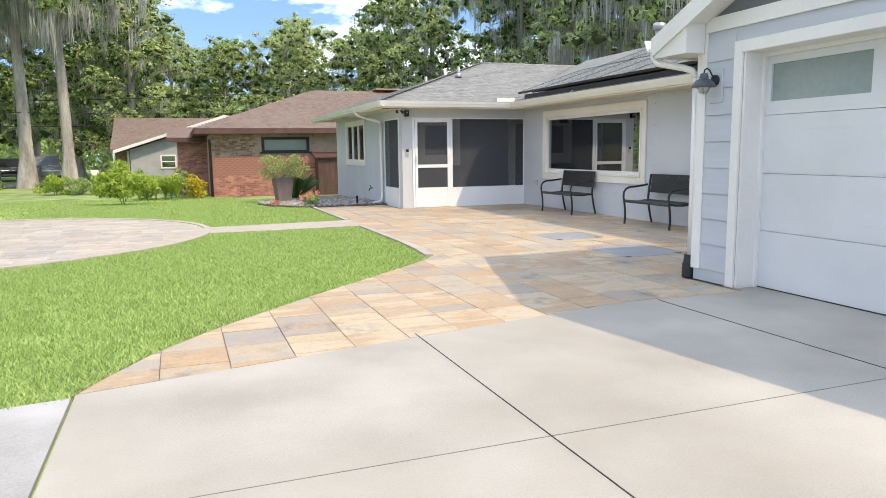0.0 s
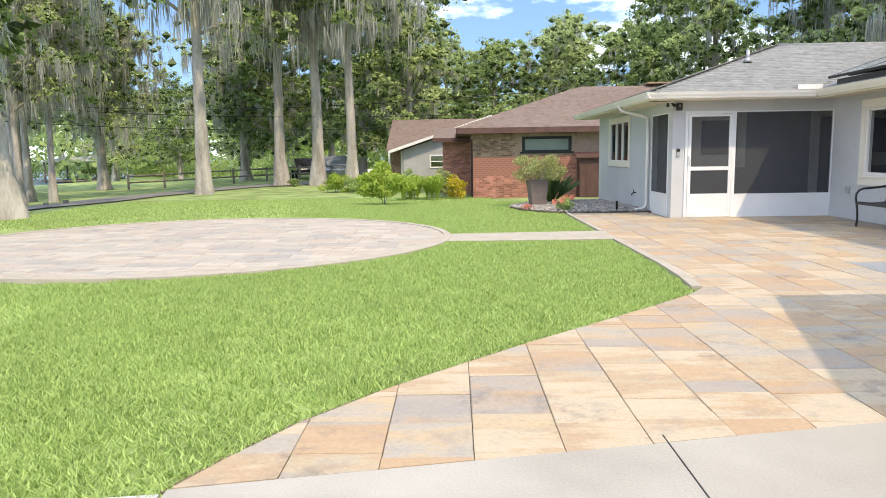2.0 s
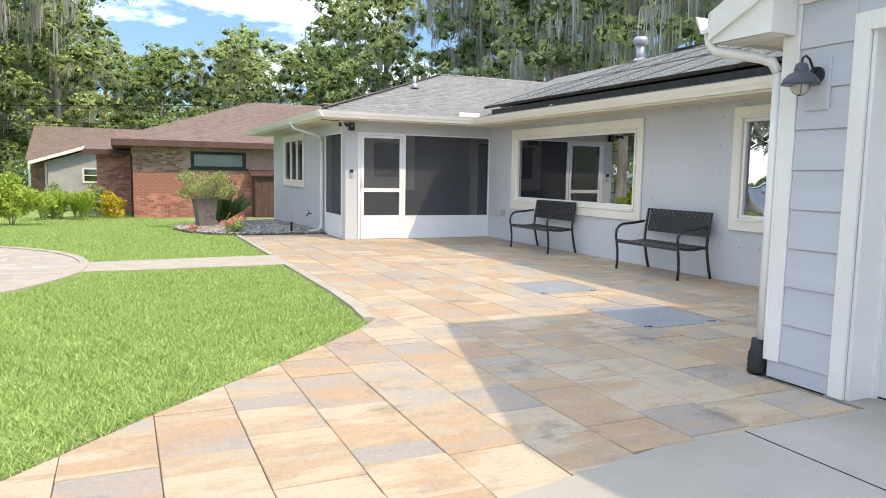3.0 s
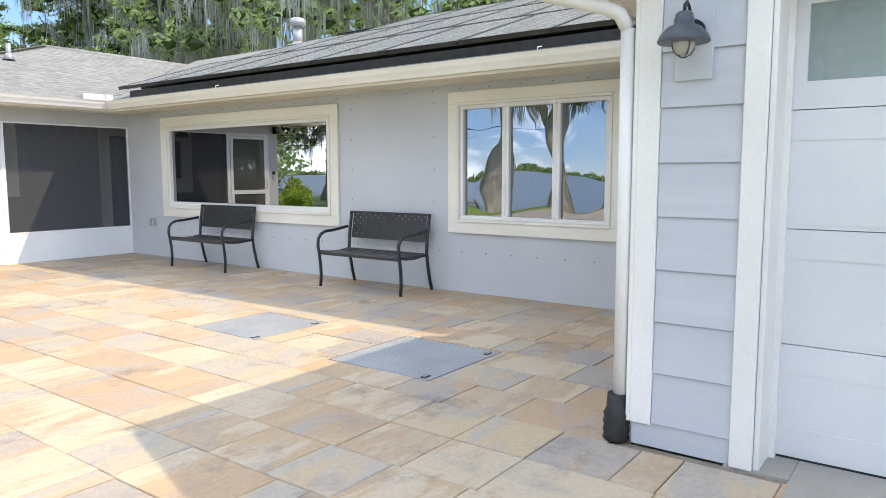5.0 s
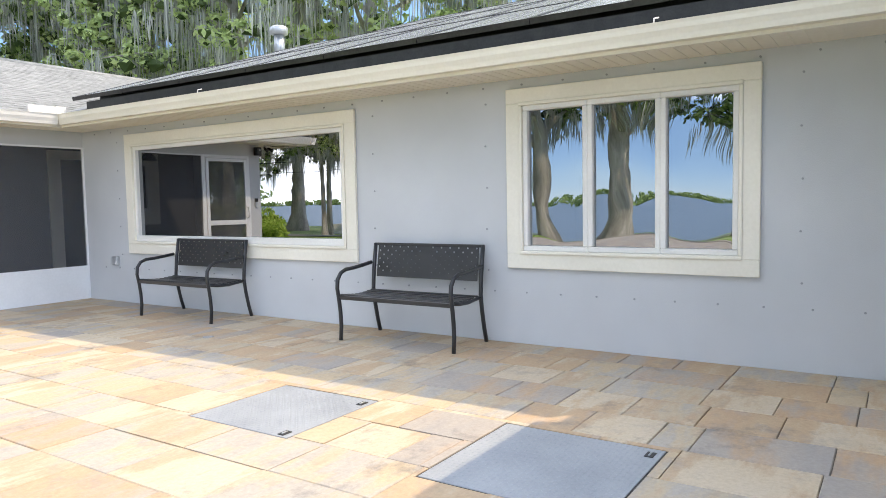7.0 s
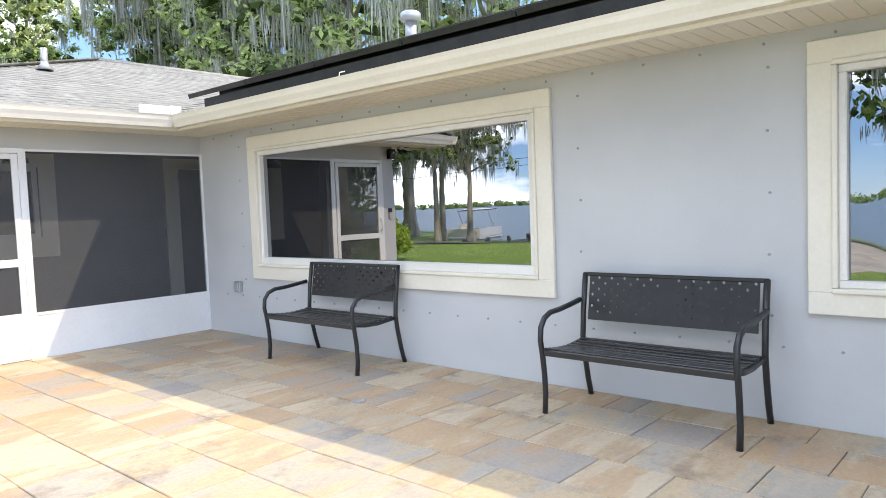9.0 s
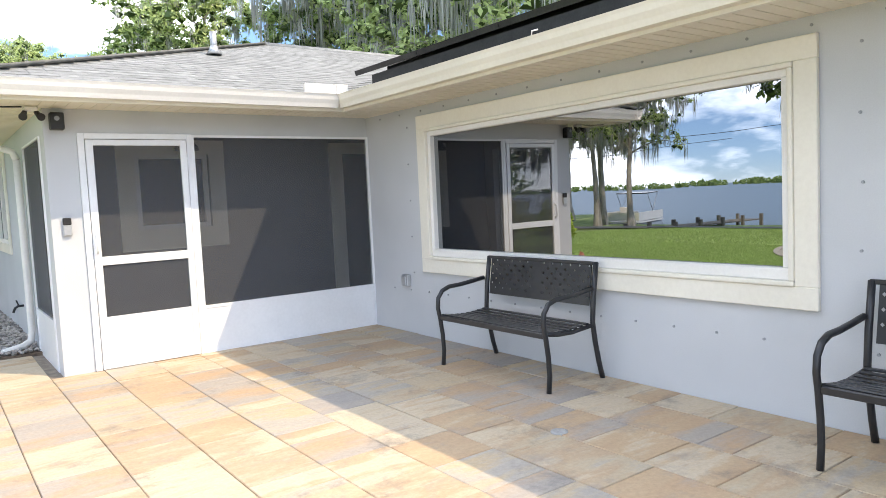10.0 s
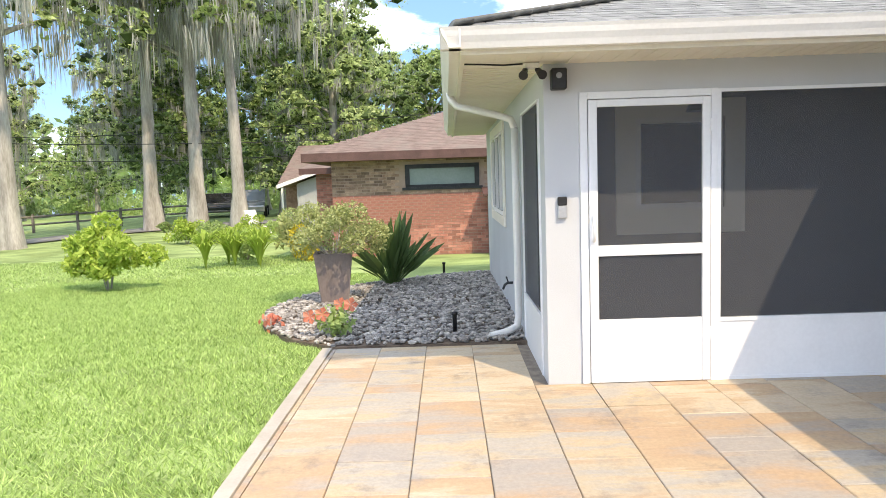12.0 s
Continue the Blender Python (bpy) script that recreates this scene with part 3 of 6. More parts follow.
# soffits, fascia and gutters
def gutter(name, a, b, out, label, paint=M_CREAM):
    """A K-style gutter from a to b (its back top edge); out: the way it faces."""
    a, b, o = Vector(a), Vector(b), Vector(out).normalized()
    prof = ((0, 0), (0, -0.12), (0.07, -0.12), (0.085, -0.085), (0.105, -0.05), (0.115, -0.02), (0.125, 0.0), (0.113, 0.0), (0.10, -0.02), (0.07, -0.10), (0.01, -0.11), (0.01, 0.0))
    bm = bmesh.new()
    ra = [bm.verts.new(a + o * u + Vector((0, 0, v))) for u, v in prof]
    rb = [bm.verts.new(b + o * u + Vector((0, 0, v))) for u, v in prof]
    for i in range(len(prof)):
        j = (i + 1) % len(prof)
        bm.faces.new((ra[i], ra[j], rb[j], rb[i]))
    bm.faces.new(ra)
    bm.faces.new(rb[::-1])
    return struct(name, bm, paint, label, "gutter")


FA = 0.575
bm = B((-FA, -FA + 0.03, -9.3, -FA, SOF - 0.02, EAVE))
box(bm, -3.07 - FA, -FA, -FA, -FA + 0.03, SOF - 0.02, EAVE)
box(bm, -3.07 - FA, -3.07 - FA + 0.03, -FA + 0.03, 7.4, SOF - 0.02, EAVE)
struct("fascia", bm, M_CREAM, "cream painted fascia boards under the roof edge", "fascia")
gutter("gutter_main", (-FA, -9.3, EAVE), (-FA, -FA - 0.06, EAVE), (-1, 0, 0), "cream metal gutter along the long wing")
gutter("gutter_porch", (-3.07 - FA - 0.12, -FA, EAVE), (-FA - 0.10, -FA, EAVE), (0, -1, 0), "white metal gutter along the porch", M_WHITE)
gutter("gutter_side", (-3.07 - FA, -FA - 0.12, EAVE), (-3.07 - FA, 7.4, EAVE), (-1, 0, 0), "white metal gutter along the side wall", M_WHITE)
bm = B((-FA - 0.14, -FA - 0.02, -FA - 0.14, -FA - 0.02, EAVE + 0.0, EAVE + 0.09), (-FA - 0.46, -FA - 0.14, -FA - 0.13, -FA - 0.115, EAVE + 0.0, EAVE + 0.085))
struct("splash_guard", bm, M_WHITE, "white sheet metal splash guard at the roof valley", "gutter guard")


def soffit(name, x0, x1, y0, y1, ribs, label, z=SOF):
    bm = bmesh.new()
    box(bm, x0, x1, y0, y1, z, z + 0.02)
    if ribs == "y":
        y = y0 + 0.1
        while y < y1:
            box(bm, x0, x1, y, y + 0.014, z - 0.003, z + 0.001)
            y += 0.1
    else:
        x = x0 + 0.1
        while x < x1:
            box(bm, x, x + 0.014, y0, y1, z - 0.003, z + 0.001)
            x += 0.1
    struct(name, bm, M_SOFFIT, label, "soffit")


soffit("soffit_main", -FA + 0.03, 0.0, -9.76, -FA + 0.03, "y", "cream ribbed vinyl soffit over the long wall")
soffit("soffit_porch", -3.07 - FA + 0.03, 0.0, -FA + 0.03, 0.0, "x", "cream ribbed vinyl soffit over the porch")
soffit("soffit_side", -3.07 - FA + 0.03, -3.07, 0.0, 7.4, "y", "cream ribbed vinyl soffit over the side wall")

# garage
GX, GN = -3.1, -9.765
GS, GR = -16.3, -13.03
GE = 2.36
GZ = GE + (-9.38 - GR) * 0.45
wall_x("wall_garage", GX, GX + 0.18, GS, GN, 0.0, 2.48, [(-15.66, -10.32, 0.0, 2.16)], M_SIDING, "blue-grey sided garage front")
wall_y("wall_garage_side", GN - 0.18, GN, GX + 0.18, 0.0, -0.1, 2.48, [], M_SIDING, "blue-grey sided garage side wall")
wall_y("wall_garage_far", GS, GS + 0.18, GX + 0.18, 9.0, -0.1, 2.48, [], M_SIDING, "blue-grey sided far garage wall")
# gable siding in dark grey, with the overhang's shade put into the colour
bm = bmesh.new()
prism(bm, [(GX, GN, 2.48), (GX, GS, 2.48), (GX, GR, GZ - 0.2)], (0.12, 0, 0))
struct("wall_gable", bm, M_GABLE, "gable over the garage door, shade put into its dark grey")
bm = bmesh.new()
prism(bm, [(-3.34, -9.38, GE), (4.4, -9.38, GE), (4.4, GR, GZ), (-3.34, GR, GZ)], (0, 0, -0.1))
prism(bm, [(-3.34, GR, GZ), (4.4, GR, GZ), (4.4, -16.76, GE), (-3.34, -16.76, GE)], (0, 0, -0.1))
struct("roof_garage", bm, M_SHINGLE, "grey shingle gable roof over the garage", "roof")
bm = bmesh.new()
for s, y0 in ((1, -9.36), (-1, -16.78)):
    prism(bm, [(-3.37, y0, GE + 0.01), (-3.37, GR, GZ + 0.01), (-3.37, GR, GZ - 0.17), (-3.37, y0, GE - 0.17)], (0.03, 0, 0))
struct("fascia", bm, M_WHITE, "white rake boards on the garage gable", "fascia")
bm = bmesh.new()
prism(bm, [(-3.34, -9.38, GE - 0.11), (GX, -9.38, GE - 0.11), (GX, GR, GZ - 0.11), (-3.34, GR, GZ - 0.11)], (0, 0, -0.02))
prism(bm, [(-3.34, -16.76, GE - 0.11), (GX, -16.76, GE - 0.11), (GX, GR, GZ - 0.11), (-3.34, GR, GZ - 0.11)], (0, 0, -0.02))
struct("soffit_rake", bm, M_WHITE, "white boarded underside of the gable overhang", "soffit")
soffit("soffit_garage", -3.34, 0.0, GN, -9.40, "x", "cream ribbed vinyl soffit over the garage side", 2.19)
bm = B((-3.34, 0.0, -9.40, -9.37, 2.17, GE - 0.01), (-3.34, -3.1, GN, -9.40, 2.17, 2.19))
struct("fascia", bm, M_WHITE, "white fascia board of the garage eave", "fascia")
bm = bmesh.new()
prism(bm, [(-3.342, -9.385, 2.17), (-3.342, -9.385, GE - 0.02), (-3.342, -9.84, GE + 0.185), (-3.342, -9.84, 2.17)], (0.02, 0, 0))
prism(bm, [(-3.322, -9.84, 2.17), (GX - 0.03, -9.84, 2.17), (GX - 0.03, -9.84, GE + 0.185), (-3.322, -9.84, GE + 0.185)], (0, 0.02, 0))
prism(bm, [(-3.322, -9.82, 2.17), (GX - 0.03, -9.82, 2.17), (GX - 0.03, GN - 0.002, 2.17), (-3.322, GN - 0.002, 2.17)], (0, 0, 0.02))
struct("fascia_return", bm, M_WHITE, "white boxed eave return at the garage corner", "fascia")
gutter("gutter_garage", (-3.38, -9.37, GE), (-0.8, -9.37, GE), (0, 1, 0), "white metal gutter on the garage eave", M_WHITE)
bm = B((GX - 0.025, GX - 0.003, -16.2, GN + 0.0, 2.35, 2.48))
struct("trim_frieze", bm, M_WHITE, "white frieze board under the gable", "trim")
bm = B((GX - 0.022, GX + 0.10, GN, GN + 0.022, 0.11, 2.35), (GX - 0.022, GX - 0.002, GN - 0.10, GN, 0.11, 2.35), bev=0.003)
struct("trim_corner", bm, M_WHITE, "white corner boards of the garage", "trim")
bm = B((GX - 0.028, GX - 0.002, -10.32, -10.225, 0.0, 2.225), (GX - 0.028, GX - 0.002, -15.76, -15.66, 0.0, 2.225), (GX - 0.027, GX - 0.002, -15.66, -10.32, 2.12, 2.225), bev=0.003)
struct("trim_garage", bm, M_WHITE, "white casing round the garage door", "trim")
bm = B((GX, GX + 0.28, -10.345, -10.322, 0.0, 2.14), (GX, GX + 0.28, -15.66, -15.635, 0.0, 2.14), (GX, GX + 0.28, -15.635, -10.345, 2.118, 2.14),
       (GX + 0.19, GX + 0.225, -10.37, -10.345, 0.0, 2.118), (GX + 0.19, GX + 0.225, -15.635, -10.37, 2.08, 2.118))
struct("trim_jamb", bm, M_WHITE, "white door jambs and stops of the garage", "trim")
# lap siding boards
siding = bpy.data.objects["wall_garage"]
sz = [0.12 + 0.245 * i for i in range(9)]
for z in sz:
    bm = bmesh.new()
    prism(bm, [(GX - 0.004, -9.868, z + 0.24), (GX - 0.016, -9.868, z), (GX, -9.868, z), (GX, -9.868, z + 0.24)], (0, -0.355, 0))
    part("board", bm, M_SIDING, siding)
bm = B((GX - 0.004, GX, -10.223, -9.77, 0.0, 0.115))
part("skirt", bm, M_SIDING, siding)

# garage door of four sections
gdoor = tagged(thing("door_1", "closed white panelled garage door with a row of windows", "garage door"), kind="structure")
DX = GX + 0.226
for i in range(4):
    z0, z1 = 0.012 + 0.52 * i, 0.012 + 0.52 * (i + 1) - 0.004
    if i < 3:
        bm = B((DX, DX + 0.045, -15.635, -10.346, z0, z1))
        box(bm, DX - 0.004, DX, -15.635, -10.346, z0 + 0.02, z0 + 0.135)
        box(bm, DX - 0.004, DX, -15.635, -10.346, z1 - 0.13, z1 - 0.015)
    else:
        bm = bmesh.new()
        wins = [(-10.42 - 1.25 * k - 0.98, -10.42 - 1.25 * k) for k in range(4)]
        cuts = [-15.635] + sorted([v for w in wins for v in w]) + [-10.346]
        for k, (a, b) in enumerate(zip(cuts, cuts[1:])):
            if k % 2 == 0:
                box(bm, DX, DX + 0.045, a, b, z0, z1)
            else:
                box(bm, DX, DX + 0.045, a, b, z0, 1.69)
                box(bm, DX, DX + 0.045, a, b, 2.015, z1)
    sec = part("section", bm, M_DOOR, gdoor)
    if i == 3:
        for a, b in wins:
            part("pane", B((DX + 0.018, DX + 0.026, a, b, 1.69, 2.015)), M_FROST, sec, "grey-green frosted pane")
part("seal", B((DX + 0.005, DX + 0.03, -15.635, -10.346, 0.0, 0.012)), M_BLACK, gdoor, "black rubber seal")
struct("wall_garage_inner", B((2.0, 2.1, -16.1, -9.95, 0, 2.4)), M_DARKROOM, "plain garage backing wall, room darkness put into its colour")


# ---- windows ----
def frame_ring(bm, x0, x1, y0, y1, z0, z1, w, w2=None):
    w2 = w2 or w
    box(bm, x0, x1, y0, y1, z1 - w, z1)
    box(bm, x0, x1, y0, y1, z0, z0 + w2)
    box(bm, x0, x1, y0, y0 + w, z0 + w2, z1 - w)
    box(bm, x0, x1, y1 - w, y1, z0 + w2, z1 - w)
    return bm


win = tagged(thing("window_1", "wide fixed picture window in a broad cream frame, mirroring the lake", "window"), kind="structure")
bm = frame_ring(bmesh.new(), -0.035, -0.003, -4.78, -0.99, 0.64, 2.145, 0.13)
bevelled(bm, 0.004)
part("casing", bm, M_CREAM, win)
bm = frame_ring(bmesh.new(), -0.05, 0.03, -4.65, -1.12, 0.77, 2.015, 0.03)
part("moulding", bevelled(bm, 0.008, 2), M_CREAM, win)
bm = frame_ring(bmesh.new(), -0.02, 0.08, -4.62, -1.15, 0.80, 1.985, 0.045, 0.07)
part("sash", bevelled(bm, 0.004), M_WHITE, win)
pane = part("pane", B((0.028, 0.034, -4.58, -1.19, 0.86, 1.95)), M_GLASS, win, "mirroring glass")
pane.visible_shadow = False

win = tagged(thing("window_2", "three-part casement window in a broad cream frame", "window"), kind="structure")
bm = frame_ring(bmesh.new(), -0.035, -0.003, -8.455, -6.452, 0.65, 2.16, 0.125)
part("casing", bevelled(bm, 0.004), M_CREAM, win)
bm = frame_ring(bmesh.new(), -0.05, 0.03, -8.34, -6.575, 0.77, 2.045, 0.03)
part("moulding", bevelled(bm, 0.008, 2), M_CREAM, win)
ya = [-8.31, -7.755, -7.175, -6.605]
for a, b in zip(ya, ya[1:]):
    bm = frame_ring(bmesh.new(), -0.025, 0.07, a, b, 0.80, 2.015, 0.042)
    s = part("sash", bevelled(bm, 0.006), M_WHITE, win)
    pn = part("pane", B((0.02, 0.026, a + 0.04, b - 0.04, 0.84, 1.975)), M_GLASS_WAVY, s, "wavy mirroring glass")
    pn.visible_shadow = False

win = tagged(thing("window_3", "small white sliding window in the side wall", "window"), kind="structure")
bm = frame_ring(bmesh.new(), -3.10, -3.072, 3.30, 5.57, 0.91, 2.16, 0.12)
part("casing", bevelled(bm, 0.004), M_CREAM, win)
for a, b in ((3.42, 4.09), (4.09, 4.76), (4.76, 5.45)):
    bm = frame_ring(bmesh.new(), -3.085, -3.02, a, b, 1.03, 2.06, 0.05)
    s = part("sash", bm, M_WHITE, win)
    part("pane", B((-3.05, -3.045, a + 0.05, b - 0.05, 1.08, 2.01)), M_GLASS_DIM, s, "dim glass")

win = tagged(thing("window_4", "shaded window with a pale frame inside the porch", "window"), kind="structure")
bm = bmesh.new()
for b in ((-2.20, -1.02, 1.575, 1.598, 1.98, 2.14), (-2.20, -1.02, 1.575, 1.598, 0.92, 1.15), (-2.20, -2.02, 1.575, 1.598, 1.15, 1.98), (-1.20, -1.02, 1.575, 1.598, 1.15, 1.98)):
    box(bm, *b)
part("casing", bm, M_CREAM, win)
bm = bmesh.new()
for b in ((-2.02, -1.22, 1.58, 1.66, 1.93, 1.98), (-2.02, -1.22, 1.58, 1.66, 1.15, 1.2), (-2.02, -1.97, 1.58, 1.66, 1.2, 1.93), (-1.27, -1.22, 1.58, 1.66, 1.2, 1.93)):
    box(bm, *b)
part("sash", bm, M_WHITE, win)
part("pane", B((-1.97, -1.27, 1.62, 1.626, 1.2, 1.93)), M_GLASS_DARK, win, "dim glass")

# inner door of the porch, closed
door = tagged(thing("door_3", "dark closed inner door in a pale frame", "door"), kind="structure")
bm = B((0.36, 0.55, 1.57, 1.597, 0.0, 2.12), (0.55, 1.05, 1.57, 1.597, 1.98, 2.12))
part("casing", bm, M_CREAM, door)
part("leaf", B((0.555, 1.145, 1.62, 1.66, 0.0, 1.975)), M_BLACK, door, "dark glazed leaf")

# ---- screen door and screen walls ----
sdoor = tagged(thing("door_2", "white aluminium screen door with a solid kick plate", "screen door"), kind="structure")
bm = bmesh.new()
for b in ((-2.828, -2.775, -0.02, 0.02, 0.0, 2.045), (-1.925, -1.878, -0.02, 0.02, 0.0, 2.045), (-2.775, -1.925, -0.02, 0.02, 1.995, 2.045)):
    box(bm, *b)
part("door_frame", bevelled(bm, 0.003), M_ALU, sdoor)
bm = bmesh.new()
for b in ((-2.77, -2.71, -0.028, 0.005, 0.006, 1.99), (-1.985, -1.93, -0.028, 0.005, 0.006, 1.99), (-2.71, -1.985, -0.028, 0.005, 1.94, 1.99), (-2.71, -1.985, -0.028, 0.005, 0.91, 0.985),
          (-2.71, -1.985, -0.028, 0.005, 0.006, 0.075)):
    box(bm, *b)
part("leaf", bevelled(bm, 0.003), M_ALU, sdoor)
part("kick_plate", B((-2.71, -1.985, -0.018, -0.008, 0.075, 0.46)), M_ALU, sdoor)
part("screen", B((-2.71, -1.985, -0.012, -0.010, 0.46, 0.91)), M_SCREEN, sdoor, "taut dark insect mesh")
part("screen", B((-2.71, -1.985, -0.012, -0.010, 0.985, 1.94)), M_SCREEN, sdoor, "taut dark insect mesh")
bm = bmesh.new()
tube(bm, [(-2.74, -0.03, 1.02), (-2.745, -0.065, 1.04), (-2.745, -0.07, 1.11), (-2.745, -0.065, 1.18), (-2.74, -0.03, 1.20)], 0.011, 8)
box(bm, -2.755, -2.725, -0.034, -0.028, 1.0, 1.22)
part("handle", bm, M_ALU, sdoor, "white curved pull handle")
for z in (0.3, 1.0, 1.75):
    part("hinge", B((-1.932, -1.918, -0.034, -0.02, z, z + 0.09)), M_ALU, sdoor)

sw = tagged(thing("screen_wall", "white framed insect screen over a white lower panel", "screen wall"), kind="structure")
bm = bmesh.new()
for b in ((-1.878, -1.855, -0.018, 0.018, 0.0, 2.04), (-0.022, 0.0, -0.018, 0.018, 0.0, 2.04), (-1.855, -0.022, -0.018, 0.018, 2.018, 2.04), (-1.855, -0.022, -0.018, 0.018, 0.425, 0.45), (-1.855, -0.022, -0.018, 0.018, 0.0, 0.025)):
    box(bm, *b)
part("screen_frame", bm, M_ALU, sw)
part("panel", B((-1.855, -0.022, -0.010, 0.004, 0.025, 0.425)), M_ALU, sw, "white lower panel")
part("screen", B((-1.855, -0.022, -0.004, -0.002, 0.45, 2.018)), M_SCREEN, sw, "taut dark insect mesh")
sw = tagged(thing("screen_wall", "narrow dark insect screen over a white lower panel", "screen wall"), kind="structure")
bm = bmesh.new()
for b in ((-3.085, -3.05, 0.24, 0.262, 0.0, 2.04), (-3.085, -3.05, 1.398, 1.42, 0.0, 2.04), (-3.085, -3.05, 0.262, 1.398, 2.02, 2.04), (-3.085, -3.05, 0.262, 1.398, 0.425, 0.45)):
    box(bm, *b)
part("screen_frame", bm, M_ALU, sw)
part("panel", B((-3.075, -3.06, 0.262, 1.398, -0.05, 0.425)), M_ALU, sw, "white lower panel")
part("screen", B((-3.070, -3.067, 0.262, 1.398, 0.45, 2.02)), M_SCREEN2, sw, "dense dark insect mesh")


# ---- benches ----
def bench(name, label, at, solid):
    """A steel slat bench; local front is -y. solid: the middle of the back is blanked by its coating."""
    W, D = 1.20, 0.49
    t = thing(name, label, "bench", at, "patio benches")
    for sx in (-1, 1):
        x = sx * W / 2
        bm = bmesh.new()
        tube(bm, [(x, -D + 0.0, 0.0), (x, -D + 0.012, 0.12), (x, -D + 0.006, 0.25), (x, -D - 0.012, 0.38), (x, -D - 0.03, 0.47), (x, -D - 0.022, 0.55), (x, -D + 0.02, 0.605),
                  (x, -D + 0.09, 0.632), (x, -D + 0.2, 0.637), (x, -D + 0.32, 0.65), (x, -0.03, 0.668)], 0.018, 10)
        part("arm_leg", bm, M_IRON, t)
        bm = bmesh.new()
        tube(bm, [(x - sx * 0.012, 0.07, 0.0), (x - sx * 0.012, 0.035, 0.12), (x - sx * 0.012, 0.0, 0.28), (x - sx * 0.012, -0.02, 0.42), (x - sx * 0.012, -0.005, 0.6), (x - sx * 0.012, 0.035, 0.845)], 0.019, 10)
        part("back_leg", bm, M_IRON, t)
        bm = bmesh.new()
        tube(bm, [(x - sx * 0.015, -D - 0.0, 0.405), (x - sx * 0.015, -D + 0.12, 0.385), (x - sx * 0.015, -D + 0.26, 0.38), (x - sx * 0.015, -0.02, 0.40)], 0.016, 8)
        part("seat_rail", bm, M_IRON, t)
    for i in range(8):
        y = -D + 0.02 + i * 0.058
        z = 0.412 - 0.016 * math.sin(math.pi * min(1, i / 7.0))
        part("slat", bevelled(B((-W / 2 + 0.02, W / 2 - 0.02, y - 0.0165, y + 0.0165, z - 0.007, z + 0.007)), 0.005), M_IRON, t)
    part("front_bar", bevelled(B((-W / 2 + 0.012, W / 2 - 0.012, -D - 0.022, -D - 0.004, 0.372, 0.412)), 0.006), M_IRON, t)
    # pierced back panel
    bm = bmesh.new()
    nxc, nzc = 24, 8
    cw, ch = (W - 0.10) / nxc, 0.30 / nzc
    y0, tilt = -0.004, 0.155
    def pt(u, v, k):
        z = 0.535 + v
        return (-W / 2 + 0.05 + u, y0 + tilt * (v - 0.07) + k, z)
    for k in (0.0, 0.006):
        grid = {}
        def gv_(u, v):
            key = (round(u, 5), round(v, 5))
            if key not in grid:
                grid[key] = bm.verts.new(pt(u, v, k))
            return grid[key]
        for i in range(nxc):
            for j in range(nzc):
                u0, u1, v0, v1 = i * cw, (i + 1) * cw, j * ch, (j + 1) * ch
                c = [gv_(u0, v0), gv_(u1, v0), gv_(u1, v1), gv_(u0, v1)]
                border = j == 0 or abs(i - nxc / 2 + 0.5) < 0.6
                if (i + j) % 2 or border:
                    bm.faces.new(c)
                else:
                    r = 0.0115 if (not solid or j >= nzc - 2 or i < 4) else 0.006
                    um, vm = (u0 + u1) / 2, (v0 + v1) / 2
                    d = [bm.verts.new(pt(um + a * r, vm + b * r * 1.1, k)) for a, b in ((0, -1), (1, 0), (0, 1), (-1, 0))]
                    bm.faces.new((c[0], c[1], d[1], d[0]))
                    bm.faces.new((c[1], c[2], d[2], d[1]))
                    bm.faces.new((c[2], c[3], d[3], d[2]))
                    bm.faces.new((c[3], c[0], d[0], d[3]))
    part("backrest", bm, M_IRON, t, "back panel pierced with small diamond holes")
    part("top_bar", bevelled(B((-W / 2, W / 2, 0.026, 0.05, 0.825, 0.85)), 0.005), M_IRON, t)
    part("stiffener", B((-0.012, 0.012, -0.006, 0.0, 0.54, 0.56)), M_IRON, t)
    return t


bench("patio_bench", "dark grey steel slat bench with pierced backrest beneath the picture window", pose(-0.125, -2.665, 0, 0, 0, -90), False)
bench("patio_bench", "dark grey steel slat bench with mostly blank backrest on the patio", pose(-0.15, -5.672, 0, 0, 0, -90), True)

# ---- fixtures on the house ----
def vent_pipe(x, y, z0, r, h, name, label, mat, cap):
    bm = bmesh.new()
    lathe(bm, [(r, 0), (r, h)], 14)
    t = thing(name, label, "roof vent", pose(x, y, z0))
    part("pipe", bm, mat, t)
    bm = bmesh.new()
    lathe(bm, [(r * 2.4, -0.0), (r * 1.25, 0.07), (r * 1.05, 0.10)], 14)
    part("flashing", bm, mat, t)
    if cap:
        bm = bmesh.new()
        lathe(bm, [(r * 1.0, h), (r * 1.7, h + 0.02), (r * 1.7, h + 0.14), (r * 1.2, h + 0.17)], 16)
        part("cap", bm, mat, t)


vent_pipe(-1.03, 1.62, EAVE + 2.37 * RISE - 0.02, 0.04, 0.26, "vent_pipe", "small grey vent pipe standing on the shingle roof", M_STEEL, False)
vent_pipe(4.30, 0.62, 3.98, 0.10, 0.42, "flue_pipe", "galvanised flue pipe with a round cap on the ridge", M_STEEL, True)

# solar array: three rows on the long slope
ang = math.degrees(math.atan(RISE))


